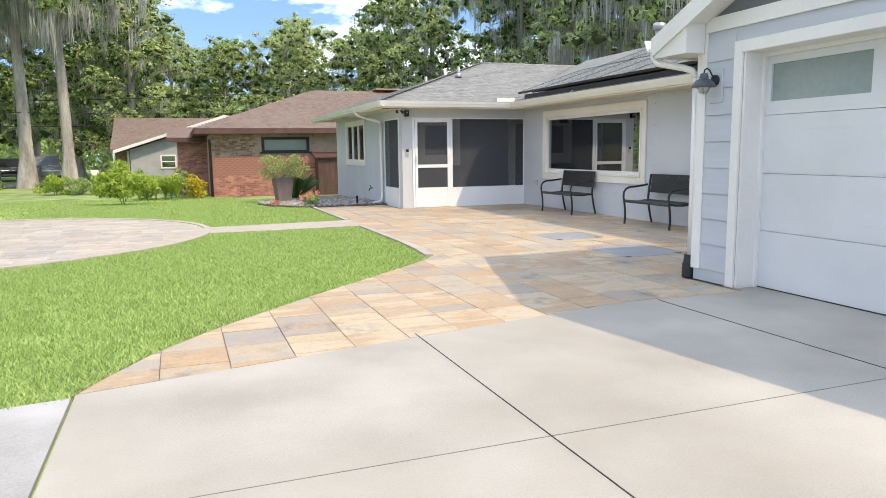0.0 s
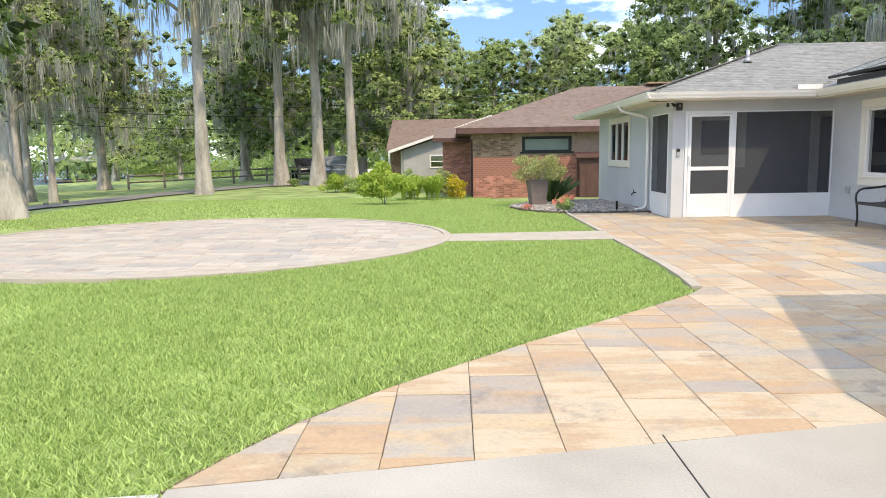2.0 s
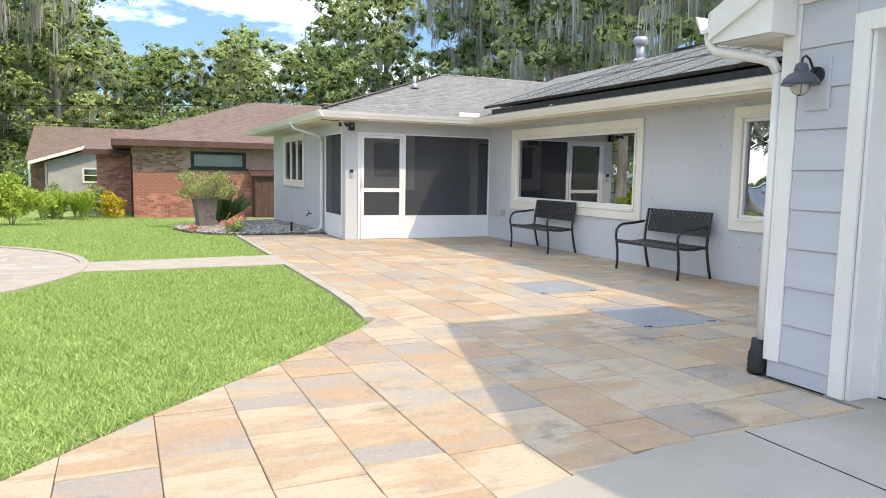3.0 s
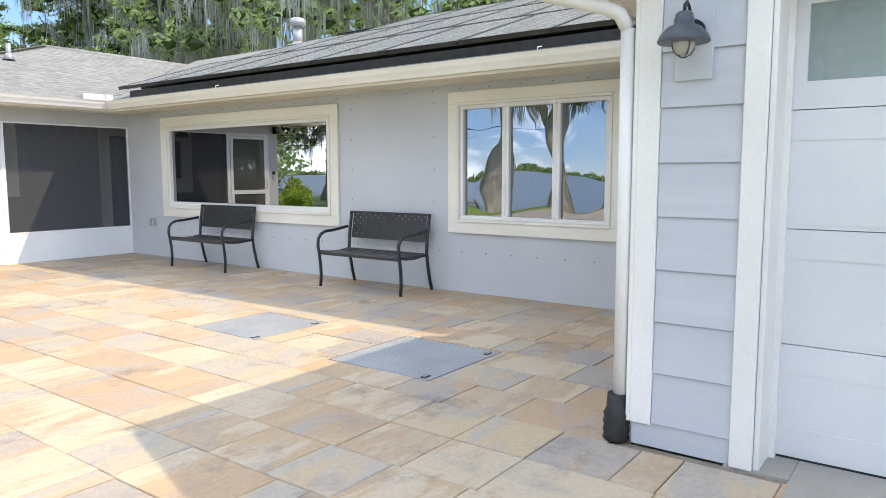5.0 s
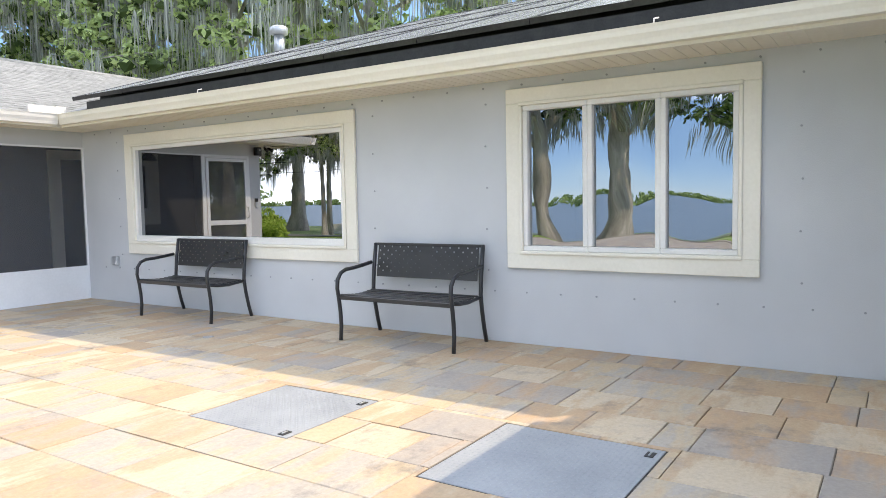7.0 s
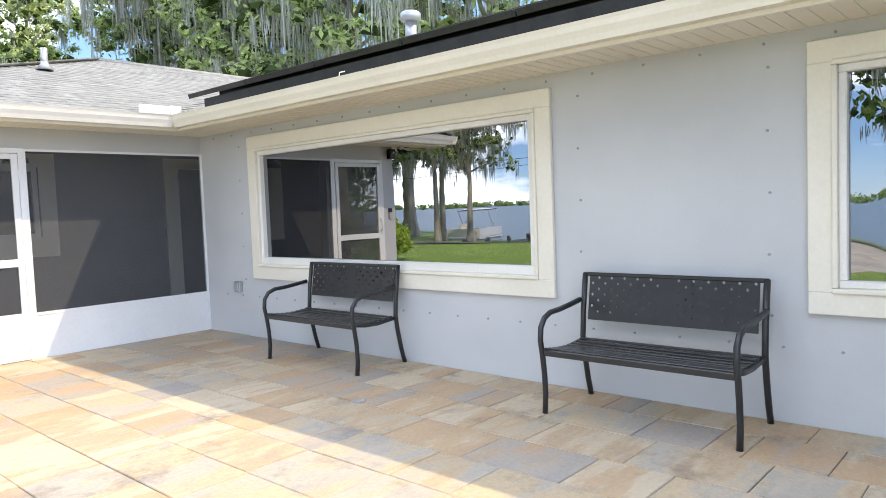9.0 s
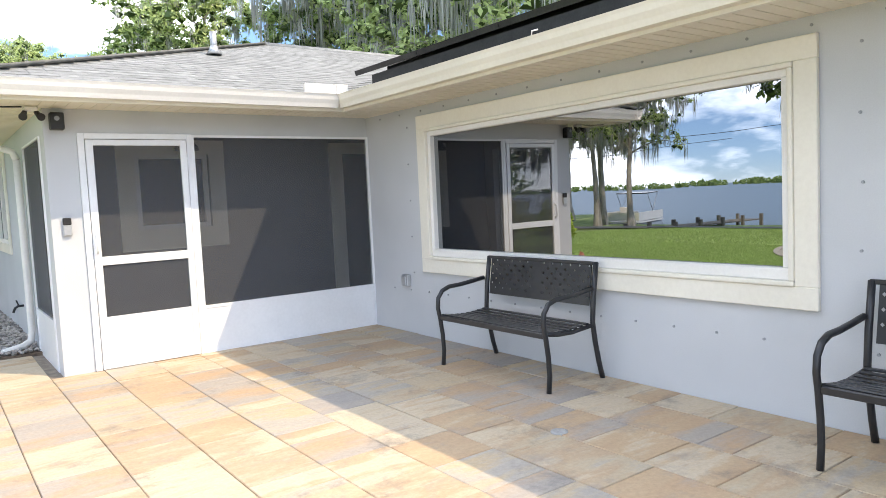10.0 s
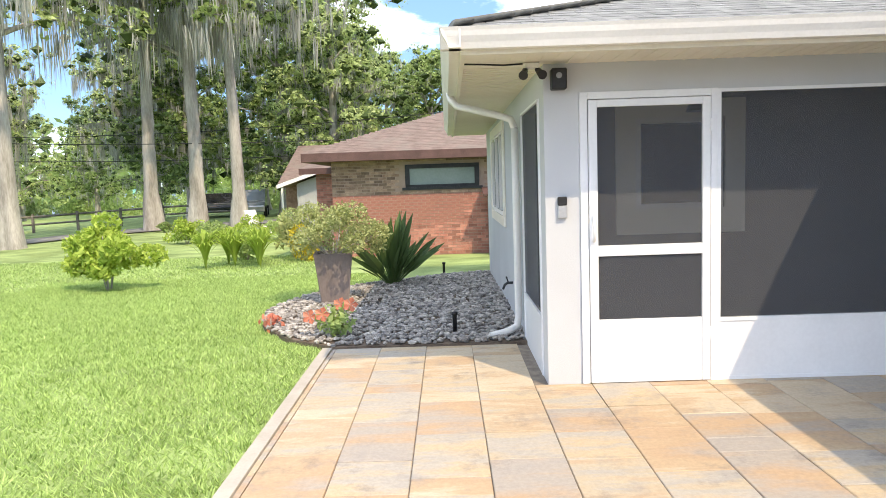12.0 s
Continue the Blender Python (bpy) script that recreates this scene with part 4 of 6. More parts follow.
def solar_panel(at):
    t = thing("solar_panel", "black glass solar panel on rails above the shingles", "solar panel", at, "solar array")
    part("glass_sheet", B((-0.495, 0.495, 0.02, 1.70, 0.0, 0.030)), M_SOLAR, t, "glossy cells greyed to carry the sky's sheen")
    bm = bmesh.new()
    for b in ((-0.51, -0.495, 0, 1.72, -0.01, 0.036), (0.495, 0.51, 0, 1.72, -0.01, 0.036), (-0.495, 0.495, 0, 0.02, -0.01, 0.036), (-0.495, 0.495, 1.70, 1.72, -0.01, 0.036)):
        box(bm, *b)
    part("panel_frame", bm, M_SOLFRAME, t)
    bm = bmesh.new()
    for k in range(1, 6):
        box(bm, -0.495 + k * 0.165 - 0.0015, -0.495 + k * 0.165 + 0.0015, 0.02, 1.70, 0.030, 0.0305)
    for k in range(1, 10):
        box(bm, -0.495, 0.495, 0.02 + k * 0.168 - 0.0015, 0.02 + k * 0.168 + 0.0015, 0.030, 0.0305)
    tagged(part("busbar", bm, M_STEEL, t), kind="stuff")
    return t


def on_main(y, s, lift):
    """Pose on the long slope, s metres up from the eave: local y runs up the slope."""
    c = math.cos(math.atan(RISE))
    x = -0.64 + s * c
    return pose(x, y, EAVE + (x + 0.64) * RISE + lift, 0, -ang, 0) @ pose(0, 0, 0, 0, 0, -90)


sp = solar_panel(on_main(-1.26, 0.12, 0.14))
for row, (y0, count) in enumerate(((-1.26, 8), (-2.0, 7), (-3.1, 6))):
    for k in range(count):
        if row == 0 and k == 0:
            continue
        copy_thing(sp, on_main(y0 - k * 1.03, 0.12 + row * 1.745, 0.14))
c0 = math.cos(math.atan(RISE))
bm = bmesh.new()
for s in (0.45, 1.45, 2.2, 3.2, 3.9, 4.9):
    x = -0.64 + s * c0
    box(bm, x - 0.02, x + 0.02, -9.0, -0.85, EAVE + (x + 0.64) * RISE + 0.06, EAVE + (x + 0.64) * RISE + 0.12)
tagged(part("panel_rail", bm, M_SOLFRAME), "black aluminium rails under the solar panels", "rail", "", "structure")
# black strip added to imitate the shaded gap below the lowest panels
bm = B((-0.50, -0.49, -9.1, -1.0, EAVE + 0.05, EAVE + 0.14))
tagged(part("panel_gap_shade", bm, M_BLACK), "black strip standing for the shade in the gap under the solar panels", "skirt", "", "structure")
bm = bmesh.new()
for y in (-3.3, -7.9):
    tube(bm, [(-0.69, y, EAVE + 0.0), (-0.685, y, EAVE + 0.03), (-0.65, y - 0.02, EAVE + 0.04)], 0.005, 6)
tagged(part("gutter_hanger", bm, M_WHITE), "white wire hangers over the gutter edge", "hanger", "", "structure")


def downspout(name, label, pts, mat, size=(0.04, 0.032)):
    t = thing(name, label, "downspout")
    bm = bmesh.new()
    tube(bm, pts[:6], size[0] * 1.03, 12, flat=0.8)
    part("elbow", bm, mat, t)
    bm = bmesh.new()
    tube(bm, pts[5:], size[0], 12, flat=0.8)
    part("pipe", bm, mat, t)
    return t


ds = downspout("downspout", "white metal downspout running down the grey side wall", [(-3.70, 1.75, 2.29), (-3.69, 1.74, 2.22), (-3.64, 1.72, 2.16), (-3.25, 1.62, 2.05), (-3.15, 1.60, 2.01),
               (-3.12, 1.59, 1.93), (-3.12, 1.58, 1.2), (-3.12, 1.58, 0.2), (-3.14, 1.57, 0.1), (-3.22, 1.53, 0.06), (-3.40, 1.45, 0.035)], M_WHITE)
ds = downspout("downspout", "white metal downspout at the garage corner with a black boot", [(-3.32, -9.31, 2.28), (-3.31, -9.32, 2.18), (-3.29, -9.35, 2.13), (-3.15, -9.60, 2.06), (-3.11, -9.66, 2.03),
               (-3.09, -9.695, 1.96), (-3.09, -9.70, 1.0), (-3.09, -9.70, 0.22)], M_WHITE)
bm = bmesh.new()
lathe(bm, [(0.058, 0.0), (0.066, 0.01), (0.06, 0.03), (0.066, 0.05), (0.06, 0.07), (0.066, 0.09), (0.06, 0.11), (0.064, 0.13), (0.05, 0.16), (0.046, 0.23)], 16, (-3.10, -9.69, 0))
part("boot", bm, M_BLACK, ds, "black ribbed rubber boot")

# barn lamp on the garage front
lamp = thing("wall_lamp", "blue-grey barn lamp with a caged clear globe", "lamp", pose(GX, -10.01, 1.84) @ Matrix.Scale(0.82, 4))
part("backing_block", bevelled(B((-0.035, -0.012, -0.10, 0.10, -0.17, 0.20)), 0.004), M_SIDING, lamp, "grey mounting block")
bm = bmesh.new()
tube(bm, [(-0.036, 0, 0.08), (-0.06, 0, 0.08)], 0.062, 16)
part("wall_plate", bm, M_IRON, lamp, "dark round wall plate")
bm = bmesh.new()
tube(bm, [(-0.05, 0, 0.09), (-0.09, 0, 0.13), (-0.13, 0, 0.19), (-0.17, 0, 0.21), (-0.20, 0, 0.19), (-0.205, 0, 0.16)], 0.009, 8)
part("arm", bm, M_IRON, lamp)
bm = bmesh.new()
lathe(bm, [(0.128, 0.0), (0.132, 0.006), (0.118, 0.04), (0.085, 0.075), (0.05, 0.092), (0.048, 0.10), (0.052, 0.115), (0.044, 0.125), (0.044, 0.14), (0.03, 0.155), (0.0, 0.158)], 28, (-0.205, 0, 0.0))
lathe(bm, [(0.126, 0.001), (0.112, 0.036), (0.082, 0.068), (0.046, 0.084), (0.0, 0.086)], 28, (-0.205, 0, 0.0))
shade = part("shade", bm, M_LAMP, lamp, "blue-grey enamelled shade")
M_GLOBE, _n, _l, _p = mat_new("clear_globe")
_p.inputs["Base Color"].default_value = (0.85, 0.80, 0.72, 1)
_p.inputs["Roughness"].default_value = 0.12
_p.inputs["Transmission Weight"].default_value = 0.55
bm = bmesh.new()
lathe(bm, [(0.05, 0.03), (0.057, 0.0), (0.056, -0.02), (0.045, -0.045), (0.025, -0.06), (0.0, -0.064)], 20, (-0.205, 0, 0.0))
part("globe", bm, M_GLOBE, lamp, "clear ribbed globe")
for k in range(4):
    a = math.pi / 4 + k * math.pi / 2
    bm = bmesh.new()
    tube(bm, [(-0.205 + math.cos(a) * r, math.sin(a) * r, z) for r, z in ((0.062, 0.02), (0.063, 0.0), (0.06, -0.03), (0.042, -0.058), (0.012, -0.074), (0, -0.075))], 0.003, 6)
    part("guard_wire", bm, M_IRON, lamp)

# security light and camera at the porch corner
sec = thing("security_camera", "black box camera with a small bracket under the soffit", "camera", pose(-2.98, -0.02, 2.12))
part("housing", bevelled(B((-0.05, 0.055, -0.10, -0.01, -0.06, 0.08)), 0.008), M_BLACK, sec)
part("mount", B((-0.02, 0.02, -0.02, 0.018, 0.0, 0.06)), M_BLACK, sec)
bm = bmesh.new()
tube(bm, [(0.0, -0.10, 0.03), (0.0, -0.108, 0.03)], 0.02, 12)
part("lens", bm, M_SOLAR, sec, "glossy black lens")
fl = thing("flood_light", "small black twin flood light under the soffit corner", "light", pose(-3.16, -0.1, 2.20))
for dx in (-0.04, 0.04):
    bm = bmesh.new()
    tube(bm, [(dx, 0.02, 0.0), (dx * 1.4, -0.03, -0.035), (dx * 1.6, -0.07, -0.05)], 0.018, 10, 0.032)
    part("head", bm, M_BLACK, fl)
part("canopy", bevelled(B((-0.05, 0.05, -0.03, 0.05, 0.005, 0.04)), 0.006), M_WHITE, fl, "white ceiling plate")
bm = bmesh.new()
tube(bm, [(-3.22, -0.1, 2.236), (-3.35, -0.12, 2.228), (-3.5, -0.15, 2.233), (-3.62, -0.16, 2.236)], 0.006, 6)
tagged(part("cable", bm, M_BLACK), "thin black cable along the soffit", "cable")
eb = thing("doorbell", "grey and black video doorbell on the pier", "doorbell", pose(-2.955, -0.002, 1.26))
part("body", bevelled(B((-0.032, 0.032, -0.028, 0.0, -0.075, 0.015)), 0.006), M_STEEL, eb, "silver lower half")
part("head", bevelled(B((-0.032, 0.032, -0.03, 0.0, 0.015, 0.075)), 0.006), M_BLACK, eb, "black camera head")
ob = thing("outlet_box", "grey weatherproof outlet box on the stucco wall", "outlet", pose(-0.002, -0.68, 0.535))
part("body", bevelled(B((-0.045, 0, -0.05, 0.05, -0.06, 0.06)), 0.006), M_STEEL, ob)
part("cover", bevelled(B((-0.062, -0.045, -0.04, 0.04, -0.052, 0.05)), 0.006), M_STEEL, ob, "hinged grey cover")
tap = thing("hose_tap", "dark brass hose tap on the side wall", "tap", pose(-3.07, 2.65, 0.33))
bm = bmesh.new()
tube(bm, [(0, 0, 0.02), (-0.06, 0, 0.02), (-0.09, 0, 0.0), (-0.11, 0, -0.05)], 0.014, 10)
part("spout", bm, M_IRON, tap)
bm = bmesh.new()
tube(bm, [(-0.05, 0, 0.02), (-0.07, 0, 0.08)], 0.008, 8)
tube(bm, [(-0.07, -0.035, 0.08), (-0.07, 0.035, 0.08)], 0.009, 8)
part("handle", bm, M_IRON, tap)
# pendant lamp inside the porch
pl = thing("porch_lamp", "dark bell-shaped lamp hanging inside the porch", "lamp", pose(-1.62, 1.0, 1.98))
bm = bmesh.new()
lathe(bm, [(0.13, 0.0), (0.12, 0.04), (0.07, 0.10), (0.03, 0.13), (0.0, 0.13)], 18)
part("shade", bm, M_IRON, pl)
part("rod", B((-0.008, 0.008, -0.008, 0.008, 0.13, 0.32)), M_IRON, pl)

# fixing bolts on the long wall
wall_e = bpy.data.objects["wall_east"]
bm = bmesh.new()
tube(bm, [(0.004, 0, 0), (-0.008, 0, 0)], 0.009, 6)
bolt_me = mesh_of("bolt", bm, M_PLATE)
spots = [(-0.42 - 0.31 * k, 0.44) for k in range(29)] + [(-0.3 - 0.37 * k, 2.195) for k in range(25)]
for y in (-0.80, -5.0, -6.25, -8.72):
    spots += [(y + 0.012 * k % 0.02, 0.62 + 0.36 * k) for k in range(5)]
for y, z in spots:
    b = new("bolt", bolt_me)
    b.parent = wall_e
    b.location = (0, y, z)


# ---- hatches in the patio ----
def hatch(name, label, x0, x1, y0, y1):
    t = thing(name, label, "hatch", pose(0, 0, 0), "patio hatches")
    part("rim", B((x0 - 0.010, x0, y0 - 0.010, y1 + 0.010, -0.03, -0.004), (x1, x1 + 0.010, y0 - 0.010, y1 + 0.010, -0.03, -0.004), (x0, x1, y0 - 0.010, y0, -0.03, -0.004), (x0, x1, y1, y1 + 0.010, -0.03, -0.004)), M_GAP, t)
    part("cover", bevelled(B((x0, x1, y0, y1, -0.03, 0.001)), 0.002), M_PLATE, t)
    vs, fs = [], []
    n = int((x1 - x0) / 0.027)
    for i in range(n):
        for j in range(int((y1 - y0) / 0.027)):
            cx, cy = x0 + 0.02 + i * 0.027, y0 + 0.02 + j * 0.027
            a = math.pi / 4 * (1 if (i + j) % 2 else -1)
            ca, sa = math.cos(a), math.sin(a)
            k = len(vs)
            for u, v, z in ((-0.012, 0, 0.001), (0, -0.004, 0.001), (0.012, 0, 0.001), (0, 0.004, 0.001), (0, 0, 0.0035)):
                vs.append((cx + u * ca - v * sa, cy + u * sa + v * ca, z))
            fs += [(k, k + 1, k + 4), (k + 1, k + 2, k + 4), (k + 2, k + 3, k + 4), (k + 3, k, k + 4)]
    tagged(raw("tread", vs, fs, M_PLATE, t), "raised diamond tread", "", "", "stuff")
    for hx, hy in ((x0 + 0.05, y0 + 0.06), (x1 - 0.09, y0 + 0.05)):
        part("handle_cup", bevelled(B((hx - 0.035, hx + 0.035, hy - 0.022, hy + 0.022, 0.0, 0.0055)), 0.002), M_BLACK, t, "black lifting handle cup")
        bm = bmesh.new()
        tube(bm, [(hx - 0.022, hy, 0.0065), (hx + 0.022, hy, 0.0065)], 0.005, 6)
        part("handle", bm, M_STEEL, t)


hatch("floor_hatch", "square grey tread plate hatch in sunlight, set flush in the patio", -2.80, -2.02, -6.58, -5.79)
hatch("floor_hatch", "large grey tread plate hatch beside the garage shade", -2.87, -2.01, -8.35, -7.48)
dr = thing("drain_cap", "small round white drain cap in the pavers", "drain", pose(-1.12, -3.85, 0))
bm = bmesh.new()
lathe(bm, [(0.05, -0.01), (0.05, 0.006), (0.035, 0.008), (0.0, 0.004)], 16)
part("cap", bm, M_CONC2, dr)


# ---- plants ----
def leaf_cloud(rng, centres, radii, count, size, droop=0.0):
    """count small four-cornered leaves round the centres. Returns vertices and faces."""
    n = len(centres)
    idx = rng.integers(0, n, count)
    d = rng.normal(size=(count, 3))
    d /= np.linalg.norm(d, axis=1)[:, None]
    rad = radii[idx][:, None] * (0.45 + 0.6 * rng.random((count, 1)) ** 0.6)
    c = centres[idx] + d * rad * np.array([1, 1, 0.75])
    u = rng.normal(size=(count, 3))
    u /= np.linalg.norm(u, axis=1)[:, None]
    w = np.cross(u, rng.normal(size=(count, 3)))
    w /= np.linalg.norm(w, axis=1)[:, None] + 1e-9
    s = size * (0.6 + 0.8 * rng.random((count, 1)))
    v = np.stack([c - u * s, c + w * s * 0.45, c + u * s, c - w * s * 0.45], 1).reshape(-1, 3)
    f = np.arange(count * 4).reshape(-1, 4)
    return v, f


def crown_cloud(rng, centres, radii, count, size):
    """Leaves on the outside of many small clumps, facing out and up as sunlit foliage does."""
    idx = rng.integers(0, len(centres), count)
    d = rng.normal(size=(count, 3)) + np.array([0, 0, 0.35])
    d /= np.linalg.norm(d, axis=1)[:, None]
    c = centres[idx] + d * (radii[idx][:, None] * (0.6 + 0.6 * rng.random((count, 1)))) * np.array([1, 1, 0.72])
    nrm = d + 0.5 * rng.normal(size=(count, 3)) + np.array([0, 0, 0.25])
    u = np.cross(nrm, rng.normal(size=(count, 3)))
    u /= np.linalg.norm(u, axis=1)[:, None] + 1e-9
    w = np.cross(nrm, u)
    w /= np.linalg.norm(w, axis=1)[:, None] + 1e-9
    s = size * (0.55 + 0.9 * rng.random((count, 1)))
    v = np.stack([c - u * s, c + w * s * 0.5, c + u * s, c - w * s * 0.5], 1).reshape(-1, 3)
    return v, np.arange(count * 4).reshape(-1, 4)


def inner_mass(rng, centres, radii):
    """Added crown shade: a small rough lump in the heart of each clump."""
    n = len(centres)
    o = np.array([(1, 0, 0), (0, 1, 0), (-1, 0, 0), (0, -1, 0), (0, 0, 0.7), (0, 0, -0.7)], float)
    v = centres[:, None] + o[None] * radii[:, None, None] * (0.38 + 0.35 * rng.random((n, 6, 1))) + rng.normal(size=(n, 6, 3)) * radii[:, None, None] * 0.08
    k = np.arange(n)[:, None, None] * 6
    t = np.array([(0, 1, 4), (1, 2, 4), (2, 3, 4), (3, 0, 4), (1, 0, 5), (2, 1, 5), (3, 2, 5), (0, 3, 5)])
    return v.reshape(-1, 3), (k + t[None]).reshape(-1, 3)


def moss_strands(rng, tops, count, lo, hi, width):
    """Tapered strands that hang together in bundles."""
    nb = max(1, count // 14)
    anchor = tops[rng.integers(0, len(tops), nb)] + rng.normal(size=(nb, 3)) * np.array([0.35, 0.35, 0.25])
    reach = lo + (hi - lo) * rng.random(nb) ** 1.5
    idx = rng.integers(0, nb, count)
    p = anchor[idx] + rng.normal(size=(count, 3)) * np.array([0.10, 0.10, 0.10])
    a = rng.random(count) * math.pi
    u = np.stack([np.cos(a), np.sin(a), np.zeros(count)], 1)
    w = width * (0.4 + rng.random((count, 1)))
    ln = (reach[idx] * (0.4 + 0.6 * rng.random(count)))[:, None] * np.array([[0, 0, -1.0]])
    sway = rng.normal(size=(count, 3)) * np.array([0.07, 0.07, 0])
    mid = p + ln * 0.45 + sway * 0.5
    v = np.stack([p - u * w * 0.5, p + u * w * 0.5, mid + u * w, mid - u * w, p + ln + sway], 1).reshape(-1, 3)
    k = np.arange(count)[:, None] * 5
    f4 = (k + np.array([[0, 1, 2, 3]])).tolist()
    f3 = (k + np.array([[3, 2, 4]])).tolist()
    return v, f4 + f3


def tree(name, label, seed, height, base_r, crown_from, spread, leaf_mat, leaves, leaf_size, moss, lean=(0, 0), limbs=16, oak=False, moss_len=(0.25, 1.5)):
    rng = np.random.default_rng(seed)
    t = thing(name, label, "tree")
    bm = bmesh.new()
    pts, rad = [], []
    for i in range(13):
        k = i / 12
        pts.append(Vector((lean[0] * k ** 1.3 + 0.12 * math.sin(seed + 5 * k) * k * height / 10, lean[1] * k ** 1.3 + 0.12 * math.cos(seed * 2 + 4 * k) * k * height / 10, height * k)))
        rad.append(base_r * (1 - 0.85 * k) * (1 + 0.55 * math.exp(-k * height / 0.5)))
    pts[0].z = -0.3
    n = 14
    flute = [1 + 0.10 * math.sin(3 * j * 2 * math.pi / n + seed) + 0.05 * math.cos(5 * j * 2 * math.pi / n) for j in range(n)]
    rings = []
    fine = []
    for i in range(12):
        for s in range(3):
            fine.append((pts[i].lerp(pts[i + 1], s / 3), rad[i] + (rad[i + 1] - rad[i]) * s / 3))
    fine.append((pts[12], rad[12]))
    for p, r in fine:
        k = math.exp(-max(0, p.z) / 1.2)
        rings.append([bm.verts.new(p + Vector((math.cos(2 * math.pi * j / n), math.sin(2 * math.pi * j / n), 0)) * r * (1 + (flute[j] - 1) * (0.5 + 1.6 * k)) * (1 + 0.05 * rng.normal())) for j in range(n)])
    for a, b in zip(rings, rings[1:]):
        for j in range(n):
            bm.faces.new((a[j], a[(j + 1) % n], b[(j + 1) % n], b[j])).smooth = True
    cen, rds, tops = [], [], []
    for i in range(limbs):
        k = crown_from / height + (1 - crown_from / height) * (i + 0.5) / limbs
        p = pts[0].lerp(pts[12], k)
        p = pts[min(11, int(k * 12))].lerp(pts[min(12, int(k * 12) + 1)], k * 12 - int(k * 12))
        a = i * 2.4 + rng.random() * 0.8
        top = (k * height - crown_from) / (height - crown_from)
        ln = spread * ((0.55 + 0.6 * math.sin(math.pi * min(1, top * 0.9 + 0.18))) if not oak else (1.0 - 0.45 * top)) * (0.75 + 0.5 * rng.random())
        rise = ln * (0.12 + 0.25 * rng.random() + (0.35 * top if oak else 0.1))
        line = [p + Vector((math.cos(a + 0.25 * math.sin(3 * s)) * ln * s, math.sin(a + 0.25 * math.sin(3 * s)) * ln * s, rise * math.sin(s * 2.2))) for s in (0, 0.25, 0.5, 0.75, 1.0)]
        tube(bm, line, max(0.03, base_r * 0.32 * (1 - 0.6 * top)), 6, 0.02)
        for s in (0.35, 0.55, 0.75, 0.95, 1.08):
            q = line[0].lerp(line[4], min(1, s)) if s > 1 else line[int(s * 4)].lerp(line[min(4, int(s * 4) + 1)], s * 4 - int(s * 4))
            for _ in range(5):
                o = rng.normal(size=3) * np.array([0.6, 0.6, 0.4]) * spread * 0.24
                cen.append((q.x + o[0], q.y + o[1], q.z + o[2] + 0.15))
                rds.append(spread * (0.045 + 0.13 * rng.random() ** 1.5))
                tops.append((q.x + o[0] * 0.8, q.y + o[1] * 0.8, q.z + o[2] - 0.1))
    part("trunk", bm, M_BARK, t, "grey fluted trunk with limbs")
    cen, rds, tops = np.array(cen), np.array(rds), np.array(tops)
    v, f = crown_cloud(rng, cen, rds, leaves, leaf_size)
    crown = raw("crown", v.tolist(), f.tolist(), leaf_mat, t, "crown of many small leaves")
    # dark lumps added so the clumps look shaded within
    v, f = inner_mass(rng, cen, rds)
    raw("crown_shade_core", v.tolist(), f.tolist(), M_CROWN_SHADE, crown, "dark lumps added to imitate shade inside the crown")
    if moss:
        v, f = moss_strands(rng, tops, moss, *moss_len, 0.021)
        raw("moss", v.tolist(), f, M_MOSS, t, "hanging grey Spanish moss")
    return t


CYP = "tall bald cypress with a pale bare trunk, hung with Spanish moss"
OAK = "broad green oak hung with Spanish moss"
t_cyp = tree("cypress_tree", CYP, 11, 17.0, 0.31, 6.6, 3.6, M_LEAF_LT, 13000, 0.115, 10000, limbs=24, moss_len=(0.4, 2.4))
t_cyp2 = tree("cypress_tree", CYP, 23, 19.0, 0.28, 7.2, 3.2, M_LEAF, 12000, 0.115, 10000, lean=(0.8, 0.3), limbs=24, moss_len=(0.4, 2.4))
t_oak = tree("oak_tree", OAK, 5, 13.0, 0.5, 1.9, 5.6, M_LEAF, 24000, 0.13, 3500, limbs=26, oak=True)
t_oak2 = tree("oak_tree", "pale green bald cypress in full leaf with hanging moss", 8, 15.0, 0.45, 1.8, 5.0, M_LEAF_LT, 24000, 0.122, 5000, limbs=26, oak=True)
t_dark = tree("oak_tree", "shaded dark tree behind the houses, heavy with moss", 31, 15.0, 0.4, 2.0, 4.6, M_LEAF_DK, 20000, 0.135, 4500, limbs=24, oak=True)


def gz(x, y, lower=0.0):
    return ground_z(x, y) - 0.03 - lower


def put(src, x, y, s=1.0, turn=0.0, first=[], dz=0.0):
    m = pose(x, y, gz(x, y) + dz, 0, 0, turn) @ Matrix.Scale(s, 4)
    if src.name not in first:
        first.append(src.name)
        src.matrix_world = m
        return src
    c = copy_thing(src, m)
    c.matrix_world = m
    return c


# tall mossy cypresses close behind the roofs
t_moss = tree("cypress_tree", "tall cypress behind the house, curtained with long grey moss", 52, 17.0, 0.38, 4.6, 4.4, M_LEAF_LT, 20000, 0.12, 12000, limbs=26, moss_len=(0.6, 3.0))
put(t_moss, 14.0, 21.0, 1.0, 0)
put(t_moss, 14.5, 13.5, 0.95, 80)
put(t_moss, 15.0, 7.0, 1.0, 200)
put(t_moss, 16.0, 0.5, 1.0, 300)
